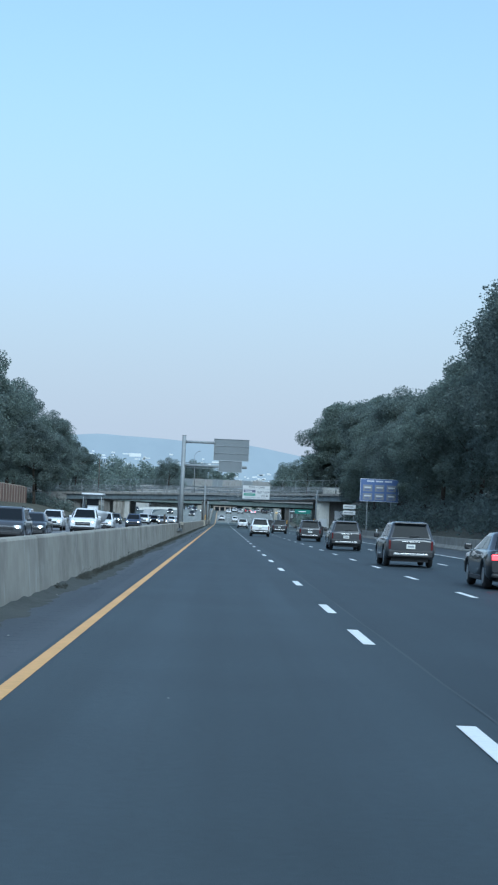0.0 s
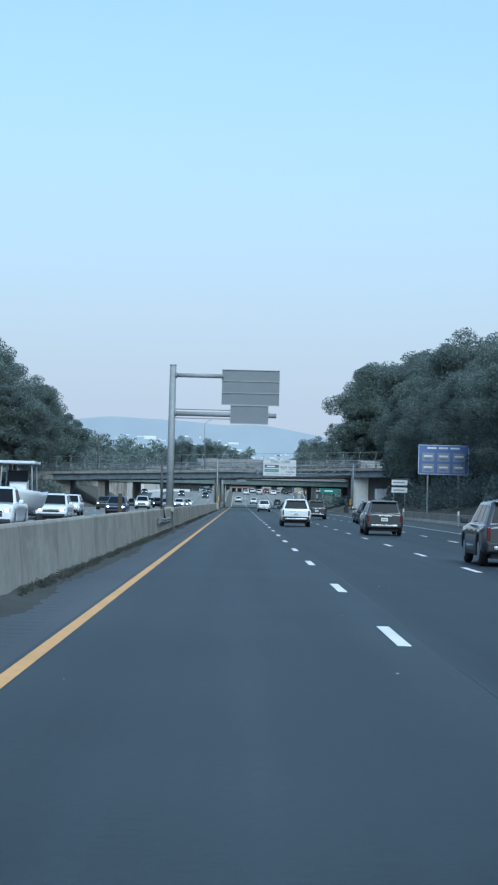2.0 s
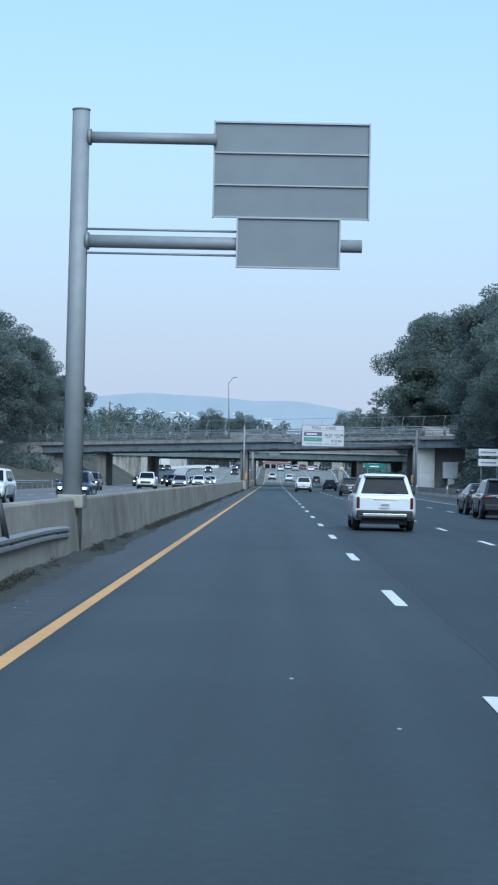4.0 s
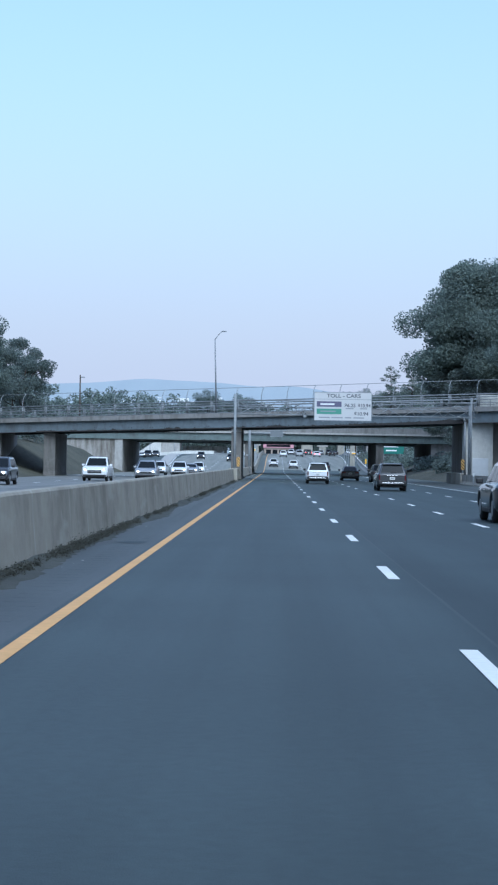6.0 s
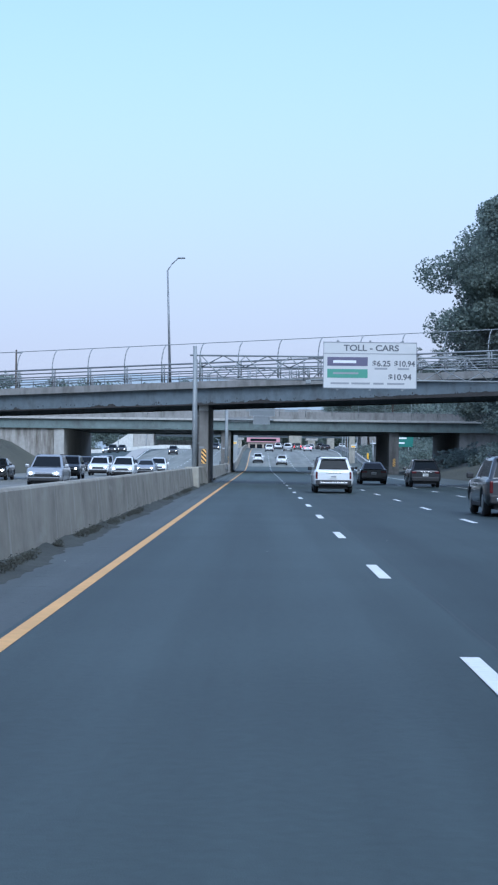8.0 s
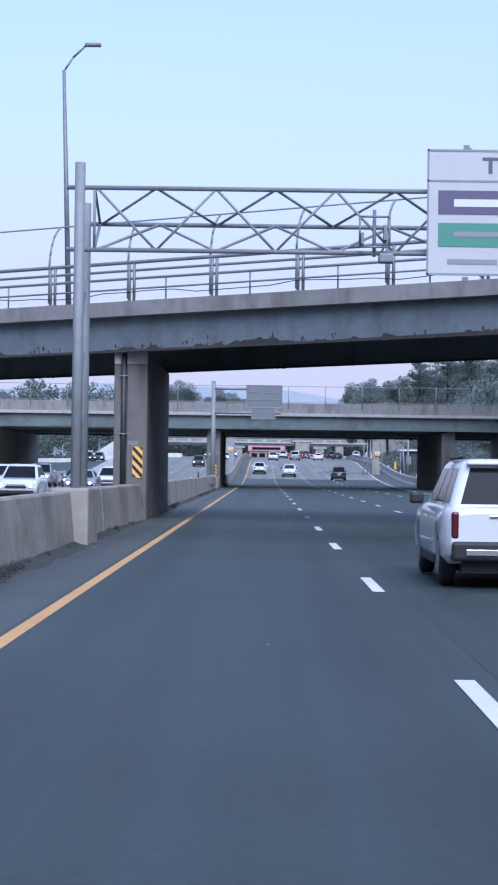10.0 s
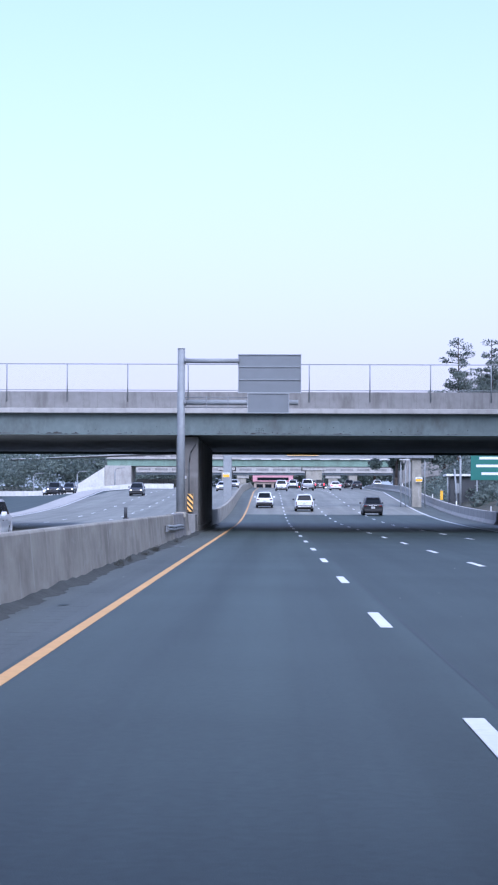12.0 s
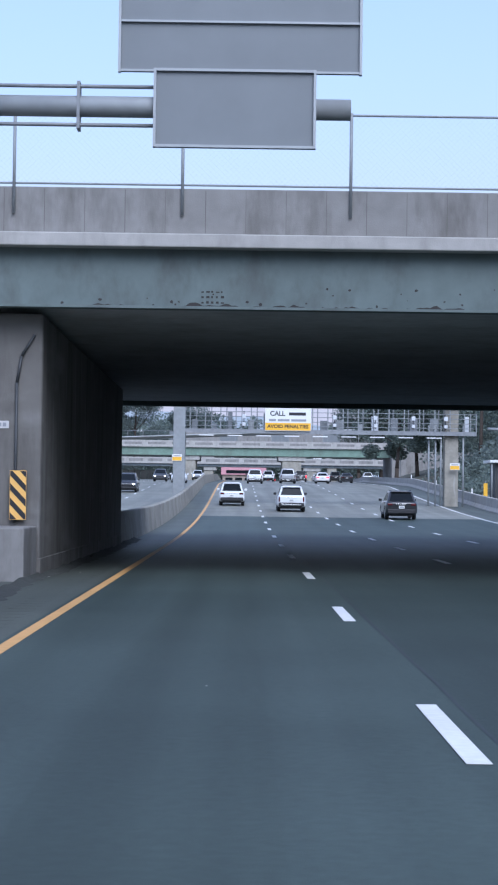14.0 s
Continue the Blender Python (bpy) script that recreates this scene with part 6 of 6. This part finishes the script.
put("crossover", "car_black", "black crossover beside a wide shoulder past a bridge", 9.7, 531)
put("suv", "car_white", "white SUV at the foot of a climb", 3.8, 545)
put("crossover", "car_white", "white crossover beside the concrete median barrier", -0.1, 557)
far = [("suv", "car_white", 2.2, 641), ("crossover", "car_white", 4.7, 704), ("pickup", "car_silver", 6.4, 655), ("sedan", "car_white", 16.1, 843), ("crossover", "car_black", 15.8, 723), ("sedan", "car_black", 15.9, 693), ("sedan", "car_white", 24.0, 798),
       ("suv", "car_grey", 5.4, 735), ("suv", "car_black", 9.8, 752), ("crossover", "car_silver", 14.6, 764),
       ("sedan", "car_black", 19.0, 760), ("suv", "car_white", 22.5, 745), ("suv", "car_white", 13.6, 812), ("pickup", "car_black", 18.5, 826), ("sedan", "car_white", 22.0, 845)]
for kind, paint, x, y in far:
    put(kind, paint, {"car_white": "white", "car_silver": "silver", "car_grey": "grey", "car_black": "black", "car_blue": "dark blue"}[paint] + " " + kind + " queueing on the climb ahead", x, y)
put("sedan", "car_white", "white sedan with bright brake lights ahead", 11.1, 664, "brake")
put("suv", "car_grey", "grey SUV braking on the climb", 9.6, 704, "brake")
put("sedan", "car_black", "black sedan braking on the climb", 6.6, 790, "brake")

# the opposite side
words = {"car_white": "white", "car_silver": "silver", "car_grey": "grey", "car_black": "black", "car_blue": "dark blue"}
for k, p, x, y in (("crossover", "car_white", -10.6, 167), ("suv", "car_silver", -13.6, 178), ("sedan", "car_black", -17.6, 196), ("suv", "car_white", -13.5, 209), ("crossover", "car_blue", -10.4, 219),
                   ("suv", "car_black", -16.6, 290), ("pickup", "car_white", -13.5, 321), ("crossover", "car_silver", -10.5, 333), ("sedan", "car_black", -17.2, 362), ("suv", "car_grey", -13.6, 374),
                   ("crossover", "car_white", -10.4, 384), ("suv", "car_white", -13.8, 402), ("sedan", "car_silver", -10.3, 411), ("suv", "car_black", -17.3, 425), ("crossover", "car_white", -10.2, 430), ("sedan", "car_grey", -13.7, 441), ("pickup", "car_silver", -17.0, 447)):
    put(k, p, words[p] + " " + k + " with lit headlights coming the other way", x, y, "head", True)

for k, p, x, y in (("suv", "car_black", -16.8, 604), ("suv", "car_black", -9.6, 590), ("sedan", "car_white", -6.6, 640), ("crossover", "car_grey", -10.0, 668), ("crossover", "car_white", -6.5, 730), ("sedan", "car_grey", -13.2, 760)):
    put(k, p, words[p] + " " + k + " with lit headlights coming the other way", x, y, "head", True)
for k, p, x, y in (("sedan", "car_white", -33.6, 650), ("pickup", "car_black", -31.2, 636), ("crossover", "car_grey", -29.6, 641)):
    put(k, p, words[p] + " " + k + " waiting on a side ramp", x, y, "head", True)

for k, p, x, y in (("sedan", "car_white", -10.3, 66), ("suv", "car_silver", -14.2, 76), ("crossover", "car_grey", -10.1, 88), ("sedan", "car_black", -10.5, 103), ("pickup", "car_white", -10.2, 138.6), ("pickup", "car_silver", -17.6, 104), ("crossover", "car_white", -14.1, 118), ("suv", "car_silver", -13.9, 128), ("sedan", "car_blue", -17.9, 141), ("suv", "car_white", -13.8, 152)):
    put(k, p, words[p] + " " + k + " with lit headlights coming the other way", x, y, "head", True)

# a boat on its trailer among the oncoming traffic
boat = thing("boat_trailer", "white motor boat with a canopy on a road trailer", "boat trailer", at=(-10.2, 146, 0))
bm = bmesh.new()
sts = [(3.0, 1.05, 0.70, 1.0), (2.0, 1.1, 0.62, 1.0), (0.4, 1.1, 0.6, 1.0), (-0.9, 1.02, 0.62, 1.06), (-1.9, 0.86, 0.68, 1.02), (-2.6, 0.6, 0.8, 0.96), (-3.05, 0.28, 0.98, 0.84), (-3.25, 0.05, 1.15, 0.7)]
sweep(bm, [(-1.0, 1.0), (-0.96, 0.78), (-0.8, 0.3), (-0.4, 0.1), (0, 0.0), (0.4, 0.1), (0.8, 0.3), (0.96, 0.78), (1.0, 1.0), (0.5, 0.92), (-0.5, 0.92)], [lambda u, z, q=q: (u * q[1], q[0], q[2] + z * q[3]) for q in sts])
part("hull", bm, M["gelcoat"], boat, "white moulded hull", True)
part("console", bx(-0.4, 0.4, -0.6, 0.3, 1.4, 2.2, 0.06), M["gelcoat"], boat, "white steering console")
part("windscreen", bx(-0.46, 0.46, -0.72, -0.66, 2.1, 2.62, 0.02), M["glass"], boat, "dark tinted windscreen")
part("outboard_motor", bx(-0.22, 0.22, 3.05, 3.6, 0.9, 2.0, 0.08), M["trim"], boat, "black outboard motor")
for sx in (-0.75, 0.75):
    for yy in (-1.2, 0.8):
        part("canopy_post", rods([((sx, yy, 1.4), (sx * 0.9, yy, 2.95))], 0.035, 6), M["steel"], boat)
part("canopy", bx(-0.85, 0.85, -1.4, 1.1, 2.94, 3.06, 0.03), M["canvas"], boat, "white canopy")
part("trailer_frame", bx(-0.6, 0.6, -3.7, 2.8, 0.42, 0.52, 0.02), M["steel"], boat)
for sx in (-1.0, 1.0):
    for yy in (-0.9, -0.1):
        part("wheel", rods([((sx - 0.1, yy, 0.33), (sx + 0.1, yy, 0.33))], 0.33, 16), M["tyre"], boat)


# ---- trees ----
def leaf_cloud(bm, rnd, centre, rad, n, size, flat=0.75):
    c = Vector(centre)
    for _ in range(n):
        d = Vector((rnd.gauss(0, 1), rnd.gauss(0, 1), rnd.gauss(0, 1))).normalized()
        k = rad * rnd.uniform(0.1, 1.0) ** 0.45
        p = c + Vector((d.x * k, d.y * k, d.z * k * flat))
        s = size * rnd.uniform(0.6, 1.3)
        a = Vector((rnd.gauss(0, 1), rnd.gauss(0, 1), rnd.gauss(0, 0.6))).normalized()
        b = a.orthogonal().normalized()
        b = (b * math.cos(rnd.uniform(0, 6.28)) + a.cross(b) * math.sin(rnd.uniform(0, 6.28))).normalized()
        t = a * s
        w = b * s * 0.55
        vs = [bm.verts.new(p - t), bm.verts.new(p - t * 0.1 + w), bm.verts.new(p + t), bm.verts.new(p - t * 0.1 - w)]
        bm.faces.new(vs)


def tree(seed, height, spread, leaf, clumps=50, per=600, size=0.14, low=0.22, label="", name="tree"):
    rnd = random.Random(seed)
    ob = thing(name, label, "tree", "roadside trees")
    bm = bmesh.new()
    lean = (rnd.uniform(-0.3, 0.3), rnd.uniform(-0.3, 0.3))
    pr, prr = (0, 0, -0.6), height * 0.022
    for i in range(1, 6):
        f = i / 5
        q = (lean[0] * f * 2, lean[1] * f * 2, height * 0.72 * f)
        rod(bm, pr, q, prr, 7, prr * 0.8)
        pr, prr = q, prr * 0.8
    ends = []
    for i in range(14):
        f = rnd.uniform(0.25, 0.7)
        a = i * 2.4 + rnd.uniform(-0.4, 0.4)
        base = Vector((lean[0] * f * 2, lean[1] * f * 2, height * f))
        r = spread * rnd.uniform(0.45, 0.85) * (1.1 - 0.4 * f)
        tip = base + Vector((math.cos(a) * r, math.sin(a) * r, height * rnd.uniform(0.08, 0.22)))
        mid = base.lerp(tip, 0.5) + Vector((0, 0, -0.3))
        rod(bm, base, mid, 0.09, 5, 0.07)
        rod(bm, mid, tip, 0.07, 5, 0.03)
        ends.append(tip)
    part("trunk", bm, M["bark"], ob, "brown trunk and limbs")
    bm = bmesh.new()
    for i in range(clumps):
        if i < len(ends):
            c, rad = ends[i], spread * rnd.uniform(0.22, 0.36)
        else:
            u, a = rnd.random(), rnd.uniform(0, 6.28)
            z = height * (low + (0.97 - low) * u)
            env = spread * (0.35 + 0.75 * math.sin(math.pi * min(1, 0.18 + 0.82 * u)) ** 0.8)
            r = env * rnd.uniform(0.35, 0.95)
            c, rad = (math.cos(a) * r, math.sin(a) * r, z), spread * rnd.uniform(0.18, 0.34)
        leaf_cloud(bm, rnd, c, rad, per, size)
    part("crown", bm, leaf, ob, "dense green leaves")
    return ob


protos = [
    tree(1, 17, 5.6, M["leaf"], label="tall broadleaf tree in full leaf on the bank"),
    tree(2, 14, 5.0, M["leaf_dark"], label="broad dark green tree in full leaf"),
    tree(3, 19, 6.0, M["leaf_dark"], clumps=54, label="large spreading tree in full leaf"),
    tree(4, 12, 4.2, M["leaf"], clumps=36, label="rounded young tree in leaf"),
    tree(5, 18.5, 7.6, M["leaf"], clumps=120, per=1250, size=0.135, low=0.42, label="full dense tree in leaf overhanging a bridge end"),
]
SPOTS = []
rt = random.Random(77)
for i in range(27):
    y = 122 + i * 8.4 + rt.uniform(-2.5, 2.5)
    big = 1.08 if y < 195 else (1.0 if y < 250 else 0.96 if y < 275 else 1.03)
    kind, x, s = rt.choice((0, 2, 2, 0, 1)), 25.5 + rt.uniform(-1.2, 3.0), big * rt.uniform(0.92, 1.08)
    # the row steps down towards the road and dips half-way along
    if y < 312:
        s *= x / 28 * (0.94 if 218 < y < 262 else 1.0)
    SPOTS.append((kind, x, y, s))
    if i % 2:
        SPOTS.append((rt.choice((0, 2)), 35 + rt.uniform(-2, 4), y + 3, 1.12 * rt.uniform(0.95, 1.1)))
SPOTS += [(4, 28.0, 431, 1.4), (4, 39, 437, 1.5), (2, 37, 424, 1.45), (0, 48, 440, 1.6), (2, 26.6, 436, 1.0), (1, 25.2, 428, 1.0), (0, 31, 392, 1.15), (4, 34, 374, 1.3), (1, 33, 404, 1.05), (0, 38, 398, 1.2)]
for i in range(26):
    y = 150 + i * 10.2 + rt.uniform(-3, 3)
    s = 1.25 if y < 320 else (1.02 if y < 370 else 0.9)
    SPOTS.append((rt.choice((0, 2, 1)), (-33.5 if y > 341 else -41.5) - rt.uniform(0, 3.5), y, s * (1.0 if y > 341 else 1.18) * rt.uniform(0.92, 1.06)))
    if i % 2 == 0:
        SPOTS.append((2, -42 - rt.uniform(0, 4), y, 1.2))
SPOTS += [(3, 27.5, 706, 1.32), (3, 32.0, 700, 1.3), (2, -26.4, 892, 1.36), (2, -15.2, 1042, 1.6), (3, 21.4, 672, 1.3), (1, -34.0, 426, 0.9), (3, -37, 440, 0.95), (0, 30.5, 892, 1.45), (2, 36, 892, 1.3), (2, 38.5, 716, 0.9), (4, 44.5, 722, 1.0), (2, 49.5, 716, 1.05), (2, 58, 745, 1.15), (4, 66, 738, 1.1), (2, 76, 745, 1.2), (2, 32.5, 182, 1.36)]
used = set()
for k, x, y, s in SPOTS:
    m = pose(x, y, land_z(x, y), 0, 0, rt.uniform(0, 360))
    if k not in used:
        used.add(k)
        protos[k].scale = (s, s, s)
        protos[k].matrix_basis = m @ Matrix.Diagonal((s, s, s, 1))
    else:
        c = copy_thing(protos[k], m)
        c.scale = (s, s, s)

# undergrowth closing the woods at the verge
def thicket(name, spots, leaf, label, size=0.22, per=170):
    rnd = random.Random(len(spots))
    bm = bmesh.new()
    for x, y, r in spots:
        leaf_cloud(bm, rnd, (x, y, land_z(x, y) + r * 0.55), r, per, size, 0.9)
    return tagged(part(name, bm, leaf), label, "bushes", kind="stuff")


rb = random.Random(8)
# low weeds hugging the median barrier
bm = bmesh.new()
rw = random.Random(5)
for k in range(3800):
    y = rw.uniform(15, 470)
    lush = noise.noise((y * 0.07, 3.3, 0)) + 0.8 * noise.noise((y * 0.45, 1.3, 0)) + (0.2 if 40 < y < 330 else -0.3)
    if lush < rw.uniform(-0.1, 0.5):
        continue
    r = rw.uniform(0.04, 0.1) * (2.0 if rw.random() < 0.02 else 1.0)
    x = -3.25 + r + abs(rw.gauss(0, 0.06))
    leaf_cloud(bm, rw, (x, y, r * 0.6 + 0.02), r, 60, 0.016, rw.uniform(0.7, 1.4))
    for q in range(7):
        a, w, tall = rw.uniform(0, 6.28), rw.uniform(0.001, 0.0025), r * rw.uniform(1.0, 2.4)
        bx_, by_ = x + rw.gauss(0, r * 0.4), y + rw.gauss(0, r * 0.7)
        tip = (max(-3.26, bx_ + math.cos(a) * tall * 0.5), by_ + math.sin(a) * tall * 0.5, tall)
        bm.faces.new([bm.verts.new((bx_ - w, by_ - w, 0.0)), bm.verts.new((bx_ + w, by_ + w, 0.0)), bm.verts.new(tip)])
tagged(part("weeds", bm, M["weed"]), "low dark weeds growing along the barrier foot", "weeds", kind="stuff")
thicket("undergrowth", [(rb.uniform(21, 31), rb.uniform(110, 322), rb.uniform(1.2, 2.6)) for _ in range(190)] + [(rb.uniform(29, 36), rb.uniform(322, 342), rb.uniform(1.2, 2.6)) for _ in range(22)] + [(rb.uniform(21.5, 31), rb.uniform(372, 402), rb.uniform(1.2, 2.2)) for _ in range(24)], M["leaf_dark"], "dense dark undergrowth beneath the roadside trees")
thicket("undergrowth", [(rb.uniform(-37, -29), rb.uniform(343, 440), rb.uniform(1.2, 2.4)) for _ in range(55)] + [(rb.uniform(-46, -39), rb.uniform(130, 343), rb.uniform(1.2, 2.4)) for _ in range(75)], M["leaf_dark"], "dense dark undergrowth beyond the opposite lanes")
thicket("hedge", [(rb.uniform(26, 36), rb.uniform(572, 650), rb.uniform(1.2, 2.6)) for _ in range(90)], M["leaf_dark"], "dark shrubs and saplings on the bank", 0.3)
thicket("hedge", [(rb.uniform(21, 31), rb.uniform(505, 620), rb.uniform(0.8, 1.8)) for _ in range(70)], M["leaf"], "green shrubs on the bank past the bridge")

thicket("undergrowth", [(rb.uniform(20.5, 30), rb.uniform(376, 452), rb.uniform(0.7, 1.5)) for _ in range(80)], M["leaf_dark"], "dark low shrubs covering the bank between the bridges")

# tall thin pines and far woods above the second bridge
pine_protos = []
for sd in (31, 32):
    rnd = random.Random(sd)
    ob = thing("pine_tree", "tall sparse pine with open crown", "tree", "pines")
    bm = bmesh.new()
    rod(bm, (0, 0, -0.5), (0.3, 0, 12), 0.3, 7, 0.2); rod(bm, (0.3, 0, 12), (0.1, 0.2, 24), 0.2, 7, 0.06)
    cl = []
    for i in range(34):
        z = 8.5 + 15.2 * (i + rnd.random()) / 34
        a = i * 2.4 + rnd.uniform(-0.6, 0.6)
        r = rnd.uniform(0.4, 1.0) * (6.8 - 5.6 * ((z - 8.5) / 15.5) ** 1.1)
        tip = Vector((math.cos(a) * r + 0.2, math.sin(a) * r, z + rnd.uniform(-0.4, 1.0)))
        rod(bm, (0.2, 0.1, z), tip, 0.08, 5, 0.03)
        for q in (1.0, 0.7, 0.42):
            if r * q > 0.8:
                cl.append(Vector((0.2, 0.1, z)).lerp(tip, q) + Vector((rnd.uniform(-0.5, 0.5), rnd.uniform(-0.5, 0.5), rnd.uniform(0, 0.5))))
    cl.append(Vector((0.1, 0.2, 23.8)))
    part("trunk", bm, M["bark"], ob)
    bm = bmesh.new()
    for c in cl:
        leaf_cloud(bm, rnd, c, rnd.uniform(0.6, 1.5) * (1.2 if c.z < 17 else 0.85), 95 if c.z < 19 else 50, 0.19, 0.7)
    part("crown", bm, M["needle"], ob, "thin clumps of needles")
    pine_protos.append(ob)
for i, (k, x, y, s) in enumerate(((0, 28.6, 641, 0.88), (1, 34.4, 646, 0.83), (1, 44, 690, 1.0), (0, 51, 686, 1.0), (1, 58, 700, 1.1))):
    m = pose(x, y, land_z(x, y), 0, 0, 70 * i)
    if i < 2:
        pine_protos[k].matrix_basis = m @ Matrix.Diagonal((s, s, s, 1))
    else:
        c = copy_thing(pine_protos[k], m)
        c.scale = (s, s, s)
rf = random.Random(14)
bm = bmesh.new()
for i in range(520):
    y = rf.uniform(820, 1180)
    x = rf.choice((rf.uniform(-220, -14), rf.uniform(-220, -36), rf.uniform(38, 180)))
    if -34 < x < 36:
        y = rf.uniform(1040, 1180)
    top = rf.uniform(10, 19) + 6 * noise.noise((x * 0.03, y * 0.01, 0)) if x > 0 else rf.uniform(17, 22) + 3 * noise.noise((x * 0.05, y * 0.01, 0))
    for q in range(4):
        leaf_cloud(bm, rf, (x + rf.uniform(-3, 3), y, land_z(x, y) + top * rf.uniform(0.3, 1.0)), rf.uniform(2.0, 3.6), 60, 0.6, 0.8)
for i in range(330):
    x, y = rf.uniform(-85, 85), rf.uniform(1045, 1120)
    top = rf.uniform(15, 23) + 4 * abs(x) / 85 if not 6 < x < 38 else rf.uniform(5, 9)
    for q in range(5):
        leaf_cloud(bm, rf, (x + rf.uniform(-3, 3), y, land_z(x, y) + 5 + top * rf.uniform(0.0, 1.0)), rf.uniform(2.2, 3.6), 60, 0.6, 0.8)
tagged(part("far_woods", bm, M["leaf"]), "distant belt of leafy woodland in haze", "woods", kind="stuff")
bm = bmesh.new()
for i in range(150):
    x, y = rf.uniform(31, 80), rf.uniform(500, 760)
    top = rf.uniform(5, 12)
    for q in range(5):
        leaf_cloud(bm, rf, (x + rf.uniform(-2, 2), y, land_z(x, y) + top * rf.uniform(0.2, 1.0)), rf.uniform(1.5, 2.8), 130, 0.3, 0.8)
tagged(part("far_woods", bm, M["leaf"]), "leafy trees on the bank past the bridges", "woods", kind="stuff")
bm = bmesh.new()
for i in range(120):
    x, y = rf.uniform(-90, -44), rf.uniform(500, 760)
    top = rf.uniform(5, 12)
    for q in range(5):
        leaf_cloud(bm, rf, (x + rf.uniform(-2, 2), y, land_z(x, y) + top * rf.uniform(0.2, 1.0)), rf.uniform(1.5, 2.8), 130, 0.3, 0.8)
tagged(part("far_woods", bm, M["leaf"]), "leafy trees beyond the opposite lanes", "woods", kind="stuff")

# ---- distance: hazy hills across the valley ----
hm = bpy.data.materials.new("hazy_hill")
hm.use_nodes = True
hb = hm.node_tree.nodes["Principled BSDF"]
hn = hm.node_tree.nodes.new("ShaderNodeTexNoise")
hn.inputs["Scale"].default_value, hn.inputs["Detail"].default_value = 0.012, 8
# air haze painted in: pale blue-grey feeds both base colour and a faint glow
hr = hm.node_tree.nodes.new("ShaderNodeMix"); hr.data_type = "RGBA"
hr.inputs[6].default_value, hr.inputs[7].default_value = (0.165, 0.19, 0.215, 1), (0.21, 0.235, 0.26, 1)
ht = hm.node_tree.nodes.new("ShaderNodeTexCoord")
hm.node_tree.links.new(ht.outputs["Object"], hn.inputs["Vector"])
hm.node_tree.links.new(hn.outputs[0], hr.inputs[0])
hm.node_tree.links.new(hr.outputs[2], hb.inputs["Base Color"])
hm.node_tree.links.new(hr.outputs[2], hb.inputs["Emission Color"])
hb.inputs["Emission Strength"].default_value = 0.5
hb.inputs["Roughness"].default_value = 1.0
bm = bmesh.new()
prev = None
for i in range(241):
    x = -2400 + i * 20
    # a long level crest that falls away on the right
    fall = 1 / (1 + math.exp((x - 210) / 55))
    base = 96 + 70 * fall + 11 * math.exp(-((x + 250) / 130) ** 2) - 55 / (1 + math.exp((x + 900) / 160)) + 34 * math.exp(-((x - 1000) / 500) ** 2)
    top = base + 3.5 * noise.noise((x * 0.012, 0, 0)) + 1.6 * noise.noise((x * 0.05, 4, 0))
    cur = [bm.verts.new((x, 3900, -40)), bm.verts.new((x, 3960, top * 0.55)), bm.verts.new((x, 4080, top))]
    if prev:
        for j in range(2):
            bm.faces.new((prev[j], cur[j], cur[j + 1], prev[j + 1]))
    prev = cur
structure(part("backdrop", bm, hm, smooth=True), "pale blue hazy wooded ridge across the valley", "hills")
bm = bmesh.new()
box(bm, -196, -172, 3840, 3850, 122, 129, 0)
for i in range(75):
    x = rf.choice((rf.gauss(-200, 60), rf.gauss(60, 40), rf.uniform(-330, 180)))
    z = rf.uniform(95, 130) if x < 0 else rf.uniform(72, 98)
    w = rf.uniform(3, 8) if i % 5 else rf.uniform(10, 22)
    box(bm, x, x + w, 3840, 3850, z, z + rf.uniform(1.5, 3.5))
tagged(part("distant_town", bm, M["sign_white"]), "pale specks of distant buildings on a hillside", "buildings", kind="stuff")
